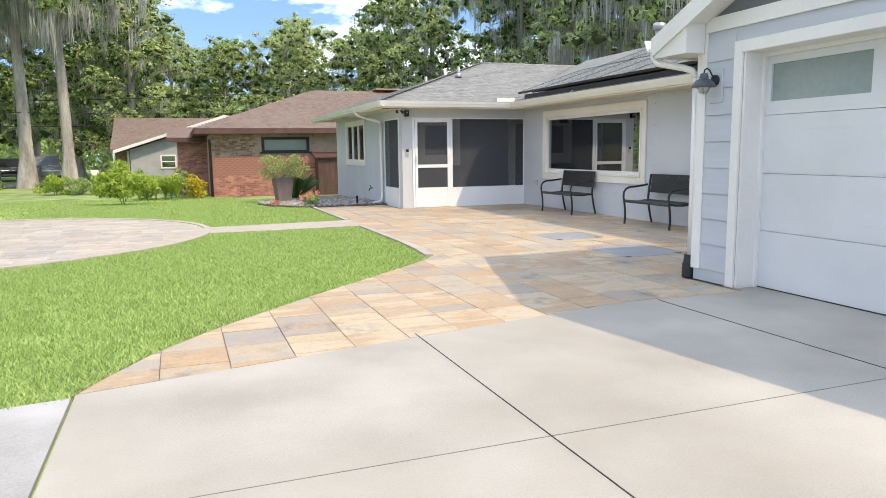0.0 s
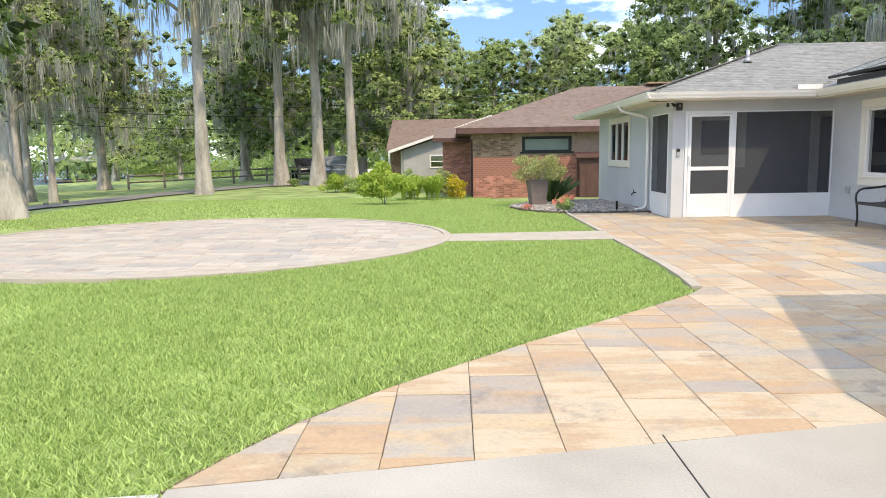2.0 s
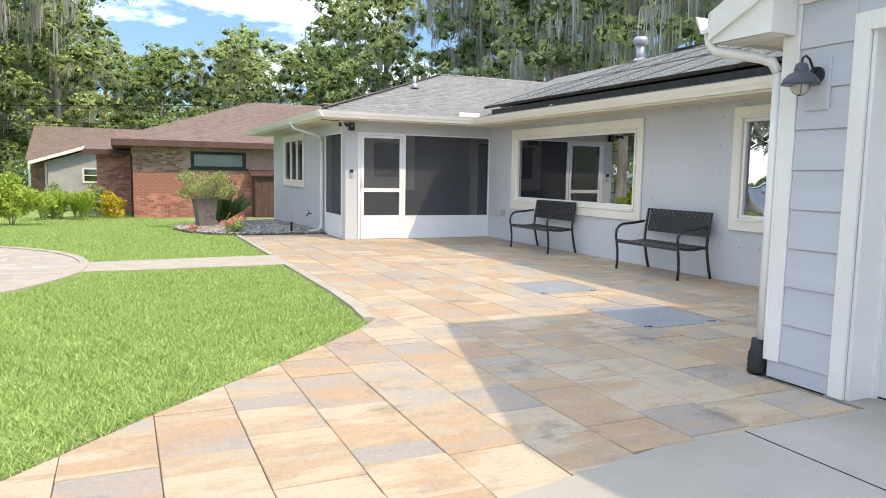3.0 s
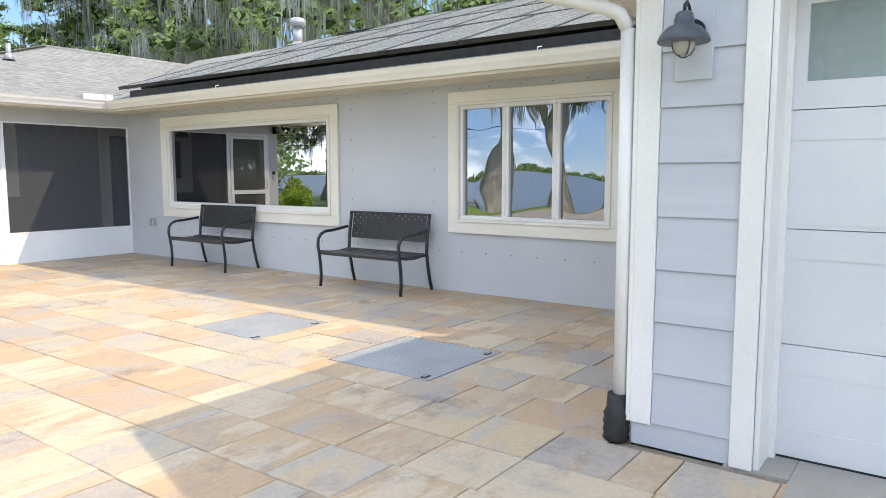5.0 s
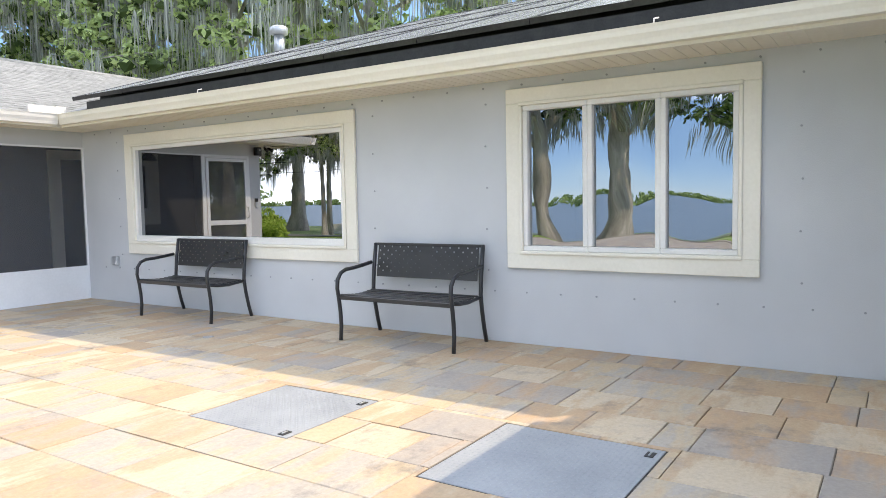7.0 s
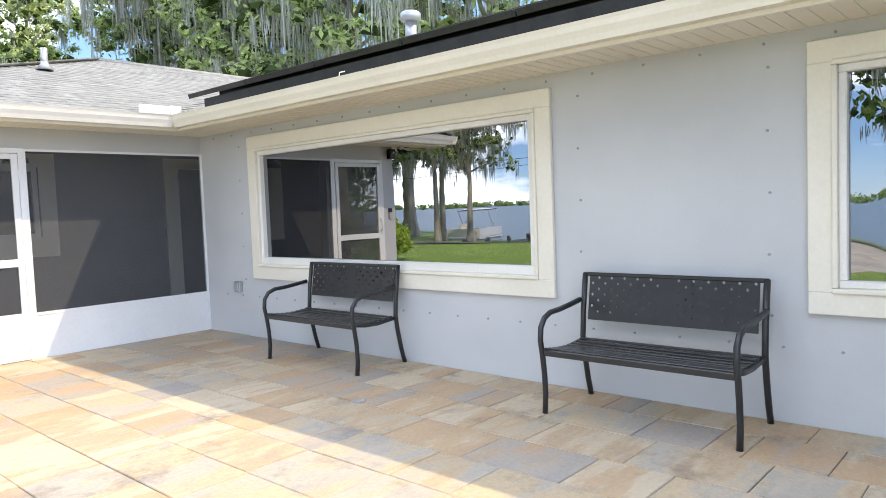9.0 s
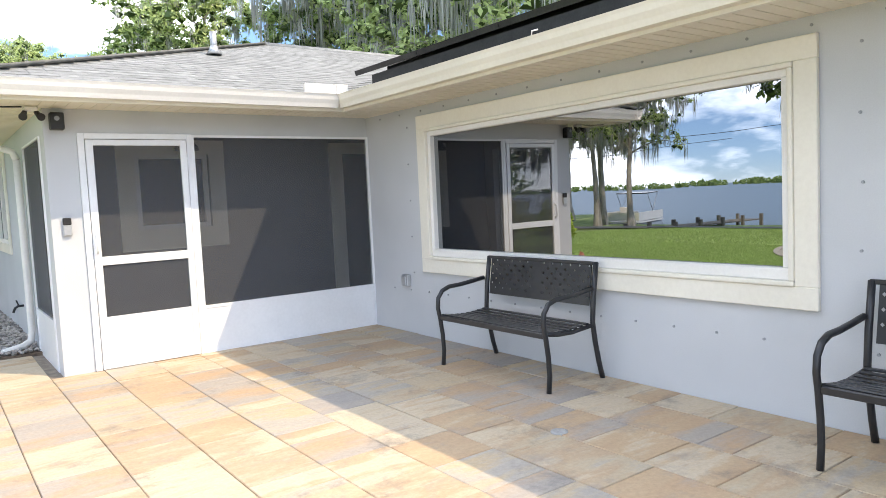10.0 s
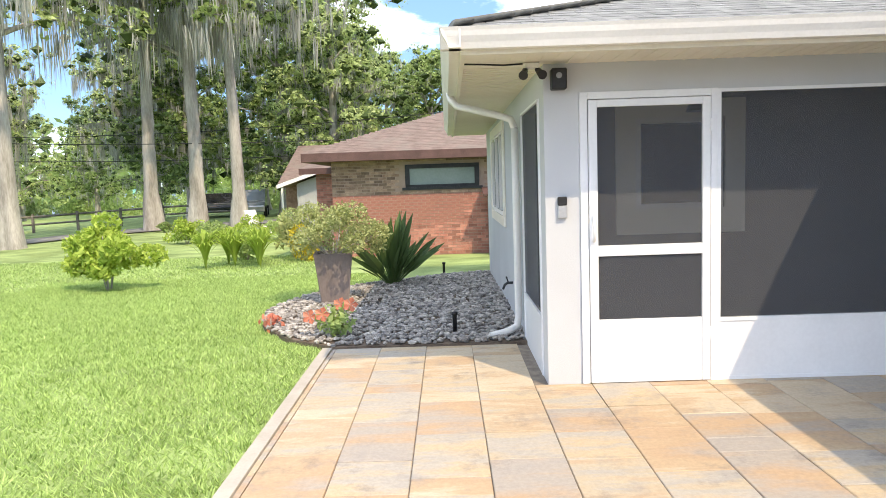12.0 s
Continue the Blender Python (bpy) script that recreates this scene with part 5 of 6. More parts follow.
# the big leaning tree by the road, and the row of cypresses
t_lean = tree("cypress_tree", "large grey cypress leaning beside the road, moss in its crown", 44, 15.0, 0.40, 6.6, 4.2, M_LEAF_LT, 10000, 0.11, 9500, lean=(-2.2, 0.4), limbs=24)
t_low = tree("cypress_tree", "stout lakeside cypress with a low mossy crown", 61, 12.0, 0.42, 3.6, 3.2, M_LEAF_DK, 7000, 0.15, 5200, lean=(0.5, 0.8), limbs=22)
put(t_low, -21.4, 3.0, 1.0, 30)
put(t_low, -21.8, 0.3, 1.05, 170)
put(t_low, -24.5, -4.5, 0.9, 260)
put(t_lean, -19.6, 5.1, 1.0, 0)
put(t_cyp, -19.4, 20.2, 1.1, 20)
put(t_cyp2, -17.7, 28.3, 1.2, 60)
put(t_cyp, -15.3, 27.7, 1.15, 140)
put(t_cyp2, -13.2, 27.2, 1.1, 250)
# lake side trees, also mirrored in the windows
for x, y, s, r in ((-27.0, 20.5, 0.62, 10), (-29.0, 21.8, 0.68, 100), (-27.3, 18.3, 0.58, 200)):
    put(t_cyp if r % 20 == 0 else t_cyp2, x, y, s, r)
t_broad = tree("cypress_tree", "broad old cypress by the lane under heavy curtains of moss", 83, 16.0, 0.55, 5.2, 6.2, M_LEAF_LT, 20000, 0.14, 14000, limbs=28, oak=True, moss_len=(0.6, 3.4))
put(t_broad, -35.0, 30.5, 1.0, 40)
put(t_broad, -32.5, 36.5, 0.7, 160)
put(t_broad, -25.0, 46.0, 0.75, 280)
# woods behind the houses
rw = random.Random(77)
for x, y, s, k in ((-27, 52, 0.62, 2), (-21.5, 44, 0.85, 4), (-19, 54, 0.9, 4), (-14.5, 42, 0.9, 4), (-11.5, 47, 0.8, 2), (-10.5, 38, 0.85, 2), (-4.5, 36, 0.62, 1), (-8, 46, 0.66, 2), (0.0, 37, 0.60, 2),
                   (4.5, 33, 0.66, 1), (2, 45, 0.75, 2), (8.5, 30, 0.80, 2), (9, 40, 0.9, 4), (13.5, 26, 0.95, 4), (13.5, 18, 0.85, 2), 
                   (-42, 58, 0.7, 2), (-14, 58, 0.9, 4), (-36, 60, 0.62, 4), (-43, 72, 0.6, 2)):
    put({1: t_oak, 2: t_oak2, 4: t_dark, 3: t_oak2}[k], x, y, s, rw.random() * 360)

# far woods on the skyline and beyond the lake
rng = np.random.default_rng(9)
cs, rr = [], []
for i in range(420):
    a = rng.random() * 1.9 - 0.75
    r = 80 + 30 * rng.random()
    x, y = math.sin(a) * r, math.cos(a) * r
    cs.append((x, y, 1 + 7 * rng.random()))
    rr.append(2.5 + 2 * rng.random())
v, f = leaf_cloud(rng, np.array(cs), np.array(rr), 46000, 0.5)
tagged(raw("far_woods", v.tolist(), f.tolist(), M_LEAF), "dense dark woods on the skyline", "woods", "", "stuff")
cs = [(-68 + 56 * k, 84 - 34 * k + 6 * rng.random(), -0.9 + 2.0 * rng.random()) for k in rng.random(170)]
v, f = leaf_cloud(rng, np.array(cs), np.full(170, 1.2), 15000, 0.2)
tagged(raw("bank_shrubs", v.tolist(), f.tolist(), M_LEAF), "low green shrubs along the far bank", "shrubs", "", "stuff")
cs, rr = [], []
for i in range(700):
    y = -500 + 1300 * rng.random()
    x = -620 - 60 * rng.random() + 0.00025 * (y - 150) ** 2
    cs.append((x, y, -0.5 + 3 * rng.random() ** 1.5))
    rr.append(2.4 + 2.0 * rng.random())
v, f = leaf_cloud(rng, np.array(cs), np.array(rr), 22000, 1.6)
tagged(raw("far_shore", v.tolist(), f.tolist(), M_LEAF_DK), "low wooded shore beyond the lake", "woods", "", "stuff")


def bush(name, label, x, y, w, h, mat, count, size, seed, lift=0.15, stems=5):
    rng = np.random.default_rng(seed)
    t = thing(name, label, "shrub", pose(x, y, gz(x, y)))
    bm = bmesh.new()
    for i in range(stems):
        a = i * 2 * math.pi / stems
        tube(bm, [(0.03 * math.cos(a), 0.03 * math.sin(a), -0.02), (w * 0.12 * math.cos(a), w * 0.12 * math.sin(a), h * 0.4), (w * 0.28 * math.cos(a), w * 0.28 * math.sin(a), h * 0.8)], 0.012, 5, 0.004)
    part("stem", bm, M_BARK, t)
    n = 22
    c = rng.normal(size=(n, 3)) * np.array([w * 0.2, w * 0.2, h * 0.2]) + np.array([0, 0, lift + (h - lift) * 0.5])
    r = np.full(n, min(w, h) * 0.24)
    v, f = leaf_cloud(rng, c, r, count, size)
    v[:, 2] = np.maximum(v[:, 2], 0.01)
    raw("foliage", v.tolist(), f.tolist(), mat, t)
    return t


def fern(name, label, x, y, w, h, mat, fronds, seed, cat="plant", width=0.035, z=None):
    rng = random.Random(seed)
    t = thing(name, label, cat, pose(x, y, gz(x, y) if z is None else z))
    for i in range(fronds):
        a = i * 2.399 + rng.random() * 0.5
        out = w * 0.5 * (0.25 + 0.75 * rng.random())
        hh = h * (0.65 + 0.4 * rng.random())
        bm = bmesh.new()
        prev = None
        px, py = -math.sin(a), math.cos(a)
        for s in range(6):
            k = s / 5
            c = Vector((math.cos(a) * out * k ** 1.5, math.sin(a) * out * k ** 1.5, hh * math.sin(k * 1.9) / math.sin(1.9) if k < 0.83 else hh * (math.sin(k * 1.9))))
            ww = width * (0.35 + 1.3 * math.sin(math.pi * min(1, k * 0.85 + 0.12))) * (1 if k < 0.99 else 0.1)
            cur = [bm.verts.new(c + Vector((px * ww, py * ww, 0.0))), bm.verts.new(c + Vector((0, 0, -ww * 0.35))), bm.verts.new(c - Vector((px * ww, py * ww, 0.0)))]
            if prev:
                bm.faces.new((prev[0], prev[1], cur[1], cur[0]))
                bm.faces.new((prev[1], prev[2], cur[2], cur[1]))
            prev = cur
        part("leaf", bm, mat, t)
    return t


bush("lawn_shrub", "bright green young shrub standing alone on the lawn", -9.35, 6.5, 1.05, 1.15, M_LIME, 5200, 0.055, 3)
for i, (x, y, w) in enumerate(((-11.9, 19.6, 1.5), (-10.7, 19.9, 1.6), (-9.6, 20.2, 1.4), (-12.9, 19.6, 1.3))):
    bush("hedge_shrub", "clipped dark green hedge shrub at the bed's edge", x, y, w, 0.85, M_LIME if i % 2 else M_LEAF, 2200, 0.055, 50 + i, 0.05)
for i, (x, y) in enumerate(((-9.1, 10.4), (-8.6, 10.9), (-8.1, 11.0), (-7.9, 10.4), (-8.9, 11.4), (-8.3, 11.7))):
    fern("fern_clump", "light green fern clump in the planting bed", x, y, 1.2, 0.8, M_LIME, 80, 60 + i, "plant", 0.016)
bush("yellow_shrub", "small golden-leaved shrub by the brick house", -7.25, 11.9, 0.85, 0.8, M_YEL, 1300, 0.05, 70, 0.02)
bush("green_shrub", "round green shrub in front of the brick house", -8.9, 12.9, 1.2, 0.95, M_LEAF, 900, 0.08, 71, 0.02)
bush("green_shrub", "olive upright shrub in front of the brick house", -7.7, 13.0, 0.8, 1.3, M_OLIVE, 800, 0.07, 72, 0.02)
for i, (x, y) in enumerate(((-16.6, 26.9), (-14.4, 26.2))):
    bush("green_shrub", "small dark shrub at the foot of a cypress", x, y, 0.8, 0.5, M_LEAF_DK, 500, 0.07, 73 + i, 0.02)

# gravel bed
bed = tagged(part("ground_bed", prism(bmesh.new(), [(x, y, gz(x, y) + 0.045) for x, y in BED][::-1], (0, 0, -0.1)), M_SOIL), "soil bed under river pebbles beside the side wall", "planting bed", "", "structure")
rng = np.random.default_rng(21)
ico = bmesh.new()
bmesh.ops.create_icosphere(ico, subdivisions=1, radius=1.0)
iv = np.array([v.co for v in ico.verts])
iface = [[v.index for v in fc.verts] for fc in ico.faces]
ico.free()
vs, fs, cnt = [], [], 0
while cnt < 7600:
    x, y = -5.95 + 2.88 * rng.random(), 1.32 + 5.9 * rng.random()
    if not in_poly(x, y, BED):
        continue
    s = 0.016 + 0.026 * rng.random() ** 1.6
    sc = s * np.array([1, 0.6 + 0.4 * rng.random(), 0.45 + 0.25 * rng.random()])
    a = rng.random() * 6.28
    q = iv * sc * (1 + 0.12 * rng.normal(size=(len(iv), 1)))
    rx_ = q[:, 0] * math.cos(a) - q[:, 1] * math.sin(a) + x
    ry_ = q[:, 0] * math.sin(a) + q[:, 1] * math.cos(a) + y
    k = len(vs)
    vs += list(zip(rx_.tolist(), ry_.tolist(), (q[:, 2] + gz(x, y) + 0.055 + 0.02 * rng.random()).tolist()))
    fs += [[i + k for i in fc] for fc in iface]
    cnt += 1
tagged(raw("river_pebbles", vs, fs, M_PEBBLE), "grey and white river pebbles filling the bed", "pebbles", "", "stuff")

# planter with olive shrub, strelitzia, flowers, stake lights
PX, PY = -5.22, 3.95
pz = gz(PX, PY) + 0.03
pot = thing("planter", "tall square tapered taupe planter standing in the gravel", "planter", pose(PX, PY, pz, 0, 0, 8))
bm = bmesh.new()
def ring_(h, r):
    return [bm.verts.new((sx * r, sy * r, h)) for sx, sy in ((-1, -1), (1, -1), (1, 1), (-1, 1))]
rg = [ring_(0, 0.165), ring_(0.62, 0.235), ring_(0.66, 0.245), ring_(0.66, 0.21), ring_(0.58, 0.2)]
for a, b in zip(rg, rg[1:]):
    for j in range(4):
        bm.faces.new((a[j], a[(j + 1) % 4], b[(j + 1) % 4], b[j]))
bm.faces.new(rg[0][::-1])
bevelled(bm, 0.008)
part("pot", bm, M_POT, pot)
part("soil", B((-0.2, 0.2, -0.2, 0.2, 0.55, 0.6)), M_SOIL, pot, "dark soil")
rng = np.random.default_rng(5)
c = np.array([(math.cos(a) * r, math.sin(a) * r, z) for a, r, z in zip(rng.random(40) * 6.28, 0.62 * rng.random(40) ** 0.5, 0.70 + 0.5 * rng.random(40))])
v, f = leaf_cloud(rng, c, np.full(40, 0.15), 7000, 0.024)
shrub = thing("potted_shrub", "wide airy olive-green shrub growing in the planter", "shrub", pose(PX, PY, pz + 0.0, 0, 0, 0))
raw("foliage", v.tolist(), f.tolist(), M_OLIVE, shrub)
bm = bmesh.new()
for p in c[:26]:
    tube(bm, [(0, 0, 0.56), (p[0] * 0.4, p[1] * 0.4, 0.68), tuple(p)], 0.009, 5, 0.003)
part("stem", bm, M_BARK, shrub)
stre = thing("strelitzia", "dark green bird-of-paradise plant with stiff pointed leaves", "plant", pose(-4.62, 5.6, gz(-4.62, 5.6)))
rs = random.Random(8)
for i in range(84):
    a = i * 2.399
    tilt = 0.08 + 0.8 * rs.random() ** 0.9
    ln = 0.65 + 0.6 * rs.random()
    a += rs.random() * 1.5
    way = Vector((math.cos(a) * math.sin(tilt), math.sin(a) * math.sin(tilt), math.cos(tilt)))
    side = way.cross(Vector((0, 0, 1))).normalized()
    side = (side * math.cos(0.5) + way.cross(side) * math.sin(rs.random() * 2)).normalized()
    nrm = side.cross(way)
    bm = bmesh.new()
    prev = None
    for k, wd in ((0.0, 0.008), (0.42, 0.010), (0.52, 0.045), (0.68, 0.055), (0.84, 0.04), (1.0, 0.002)):
        c = way * (ln * k) - Vector((0, 0, 0.16 * k * k * math.sin(tilt)))
        cur = [bm.verts.new(c + side * wd + nrm * wd * 0.4), bm.verts.new(c), bm.verts.new(c - side * wd + nrm * wd * 0.4)]
        if prev:
            bm.faces.new((prev[0], prev[1], cur[1], cur[0]))
            bm.faces.new((prev[1], prev[2], cur[2], cur[1]))
        prev = cur
    part("leaf", bm, M_STRE, stre)
fb = bush("flower_shrub", "small hibiscus with coral blossoms at the patio corner", -4.88, 1.75, 0.42, 0.34, M_LEAF, 260, 0.045, 33, 0.02)
for dx, dy, z in ((-0.22, -0.05, 0.26), (-0.08, -0.16, 0.30), (0.17, -0.02, 0.36), (0.05, 0.12, 0.34)):
    bm = bmesh.new()
    for k in range(5):
        a = k * 2 * math.pi / 5
        ca, sa = math.cos(a), math.sin(a)
        poly(bm, [(dx, dy - 0.01, z), (dx + ca * 0.05 - sa * 0.03, dy - 0.03, z + sa * 0.05 + ca * 0.03), (dx + ca * 0.075, dy - 0.02, z + sa * 0.075), (dx + ca * 0.05 + sa * 0.03, dy - 0.025, z + sa * 0.05 - ca * 0.03)])
    part("blossom", bm, M_RED, fb, "open coral blossom")
bm = bmesh.new()
fl2 = bush("flower_shrub", "low coral-flowered plant at the bed's edge", -5.65, 2.35, 0.4, 0.2, M_RED, 60, 0.04, 34, 0.02)
for x, y in ((-3.72, 1.75), (-3.85, 7.0)):
    sl = thing("path_light", "small black stake light in the pebbles", "garden light", pose(x, y, gz(x, y) + 0.06), "stake lights")
    bm = bmesh.new()
    lathe(bm, [(0.022, -0.05), (0.022, 0.16), (0.03, 0.165), (0.03, 0.19), (0.0, 0.195)], 12)
    part("body", bm, M_BLACK, sl)

# ---- neighbouring brick house ----
NX0, NY0, NZ, NT = -6.6, 12.6, -0.40, 2.22
nb = thing("brick_house", "low red brick house with a brown shingle hip roof", "house", pose(0, 0, 0))
bm = bmesh.new()
for b in ((NX0, -4.78, NY0, NY0 + 0.2, NZ, NT), (-2.95, 9.0, NY0, NY0 + 0.2, NZ, NT), (-4.78, -2.95, NY0, NY0 + 0.2, NZ, 1.33), (-4.78, -2.95, NY0, NY0 + 0.2, 1.90, NT),
          (NX0, NX0 + 0.2, NY0 + 0.2, 22.0, NZ, NT), (-7.8, -6.6, 17.0, 17.2, NZ - 0.2, 2.0), (-7.8, -7.6, 17.2, 22, NZ - 0.2, 2.0), (9.0, 9.2, NY0, 22, NZ, NT), (NX0, 9.2, 22.0, 22.2, NZ, NT)):
    box(bm, *b)
nwall = part("wall", bm, M_MORTAR, nb, "mortar ground of the brick wall")
bm = bmesh.new()
E0, E1, F0, F1, RT = -7.2, 9.8, 12.0, 22.8, 4.1
prism(bm, [(E0, F0, NT), (E1, F0, NT), (E1 - 5.4, 17.4, RT), (E0 + 5.4, 17.4, RT)], (0, 0, -0.08))
prism(bm, [(E0, F1, NT), (E0, F0, NT), (E0 + 5.4, 17.4, RT)], (0, 0, -0.08))
prism(bm, [(E1, F1, NT), (E0, F1, NT), (E0 + 5.4, 17.4, RT), (E1 - 5.4, 17.4, RT)], (0, 0, -0.08))
prism(bm, [(E1, F0, NT), (E1, F1, NT), (E1 - 5.4, 17.4, RT)], (0, 0, -0.08))
prism(bm, [(-8.2, 16.5, 1.98), (-6.4, 16.5, 1.98), (-6.4, 22, 2.6), (-8.2, 22, 2.6)], (0, 0, -0.08))
nroof = part("roof", bm, M_SHINGLE_BR, nb, "brown shingle hip roof")
bm = B((E0, E1, F0 - 0.02, F0, NT - 0.2, NT), (E0 - 0.02, E0, F0, F1, NT - 0.2, NT), (-8.22, -6.4, 16.47, 16.5, 1.8, 1.98))
part("fascia", bm, M_BROWN, nb, "brown fascia board")
part("soffit", B((E0, E1, F0, NY0, NT - 0.2, NT - 0.18), (E0, NX0, NY0, F1, NT - 0.2, NT - 0.18)), M_BROWN, nb)
vs, fs = shingle_rows((E0, F0, NT), (1, 0, 0), (0, 5.4, RT - NT), 38, lambda d: (d * 0.944, 17.0 - d * 0.944), 6)
tagged(raw("shingle_course", vs, fs, M_SHINGLE_BR, nroof), "", "", "", "stuff")
win = part("window", B((-4.78, -2.95, NY0 + 0.02, NY0 + 0.08, 1.33, 1.40), (-4.78, -2.95, NY0 - 0.03, NY0 + 0.08, 1.80, 1.90), (-4.78, -4.67, NY0 - 0.03, NY0 + 0.08, 1.40, 1.80), (-3.06, -2.95, NY0 - 0.03, NY0 + 0.08, 1.40, 1.83),
                       (-4.86, -2.87, NY0 - 0.05, NY0 + 0.01, 1.27, 1.335)), M_BLACK, nb, "wide strip window in a black frame")
part("pane", B((-4.70, -3.03, NY0 + 0.04, NY0 + 0.05, 1.40, 1.83)), M_FROST, win, "grey-green pane")
part("side_door", B((NX0 - 0.02, NX0, NY0 + 0.5, NY0 + 1.4, NZ, 1.75), (NX0 - 0.05, NX0 - 0.02, NY0 + 0.4, NY0 + 0.5, NZ, 1.85), (NX0 - 0.05, NX0 - 0.02, NY0 + 1.4, NY0 + 1.5, NZ, 1.85)), M_BROWN, nb, "dark brown side door")
lean = part("lean_to", B((-2.75, -1.7, 11.95, NY0, NZ, 1.12)), M_BROWN, nb, "brown boarded lean-to")
bm = bmesh.new()
prism(bm, [(-2.9, 11.8, 1.14), (-1.6, 11.8, 1.14), (-1.6, NY0, 1.3), (-2.9, NY0, 1.3)], (0, 0, -0.05))
part("lean_to_roof", bm, M_BROWN, lean)
for k in range(5):
    part("batten", B((-2.74 + 0.22 * k, -2.71 + 0.22 * k, 11.93, 11.95, NZ, 1.09)), M_BROWN, lean)
ch = part("chimney", B((1.2, 2.4, 17.2, 18.0, 3.5, 3.95), (1.1, 2.5, 17.1, 18.1, 3.95, 4.02), (1.0, 2.6, 17.0, 18.2, 4.15, 4.21), (1.35, 1.43, 17.35, 17.43, 4.02, 4.15), (2.17, 2.25, 17.35, 17.43, 4.02, 4.15)), M_BRICK_MIX, nb, "brick chimney with a flat cap")
bm = bmesh.new()
lathe(bm, [(0.07, 3.6), (0.07, 4.75)], 10, (3.3, 16.5, 0))
part("vent", bm, M_STEEL, nb, "grey vent pipe")


def brick_field(x0, x1, z0, z1, y, holes, seed):
    """Bricks in running bond on a wall that looks along -y. Yields one brick (x0, x1, z0, z1) after another."""
    row, z = 0, z0
    while z < z1 - 0.03:
        x = x0 - (0.105 if row % 2 else 0)
        while x < x1:
            a, b = max(x, x0), min(x + 0.2, x1)
            zz = min(z + 0.062, z1)
            if b - a > 0.03 and not any(a < h[1] and b > h[0] and z < h[3] and zz > h[2] for h in holes):
                yield a, b, z, zz
            x += 0.21
        z += 0.072
        row += 1


# ---- grey house behind it ----
gh = thing("grey_house", "grey vertical-sided house with a low brown gable roof", "house", pose(0, 0, 0))
GY = 25.0
bm = bmesh.new()
box(bm, -10.1, -4.4, GY, GY + 0.3, -0.7, 1.55)
box(bm, -10.1, -9.9, GY + 0.3, GY + 8, -0.7, 1.55)
prism(bm, [(-10.1, GY, 1.55), (-4.4, GY, 1.55), (-4.4, GY, 2.9), (-5.3, GY, 3.15)], (0, 0.3, 0))
ghw = part("wall", bm, M_GREYHOUSE, gh)
for k in range(26):
    part("batten", B((-10.05 + 0.21 * k, -10.02 + 0.21 * k, GY - 0.015, GY, -0.6, 1.54)), M_GREYHOUSE, ghw)
bm = bmesh.new()
prism(bm, [(-11.1, GY + 0.8, 1.6), (-4.0, GY + 0.8, 1.6), (-4.0, GY + 5.5, 3.45), (-11.1, GY + 5.5, 3.45)], (0, 0, -0.1))
prism(bm, [(-10.8, GY - 0.5, 1.50), (-5.3, GY - 0.5, 3.30), (-5.3, GY + 5.0, 3.30), (-10.8, GY + 5.0, 1.50)], (0, 0, -0.08))
prism(bm, [(-5.3, GY - 0.5, 3.30), (-3.4, GY - 0.5, 2.7), (-3.4, GY + 5.0, 2.7), (-5.3, GY + 5.0, 3.30)], (0, 0, -0.08))
part("roof", bm, M_SHINGLE_BR, gh, "brown shingle gable roof")
bm = bmesh.new()
prism(bm, [(-10.85, GY - 0.53, 1.53), (-5.3, GY - 0.53, 3.35), (-5.3, GY - 0.53, 3.19), (-10.85, GY - 0.53, 1.37)], (0, 0.03, 0))
prism(bm, [(-5.3, GY - 0.53, 3.35), (-3.4, GY - 0.53, 2.75), (-3.4, GY - 0.53, 2.59), (-5.3, GY - 0.53, 3.19)], (0, 0.03, 0))
part("rake_board", bm, M_WHITE, gh, "white rake board")
w = part("window", B((-8.65, -7.85, GY - 0.05, GY, 0.55, 0.63), (-8.65, -7.85, GY - 0.05, GY, 1.2, 1.28), (-8.65, -8.57, GY - 0.05, GY, 0.63, 1.2), (-7.93, -7.85, GY - 0.05, GY, 0.63, 1.2), (-8.57, -7.93, GY - 0.04, GY, 0.89, 0.94)), M_WHITE, gh, "white sash window")
part("pane", B((-8.57, -7.93, GY - 0.03, GY - 0.02, 0.63, 1.2)), M_GLASS_DIM, w)
part("porch_wall", B((-10.9, -10.1, GY + 1.4, GY + 1.6, -0.7, 1.5)), M_BRICK_MIX, gh, "brick porch wall")
for x in (-11.0, -10.3):
    part("post", B((x, x + 0.1, GY + 0.9, GY + 1.0, -0.7, 1.55)), M_WHITE, gh, "white porch post")

# ---- road, lake front ----
bm = bmesh.new()
ctr = [(-27.0, -40), (-25.6, -10), (-24.6, 4), (-24.2, 12), (-23.2, 20), (-20.5, 27), (-15, 32.5), (-6, 35), (6, 36.5), (40, 40)]
fine = []
for (x0, y0), (x1, y1) in zip(ctr, ctr[1:]):
    for s in range(4):
        fine.append((x0 + (x1 - x0) * s / 4, y0 + (y1 - y0) * s / 4))
prev = None
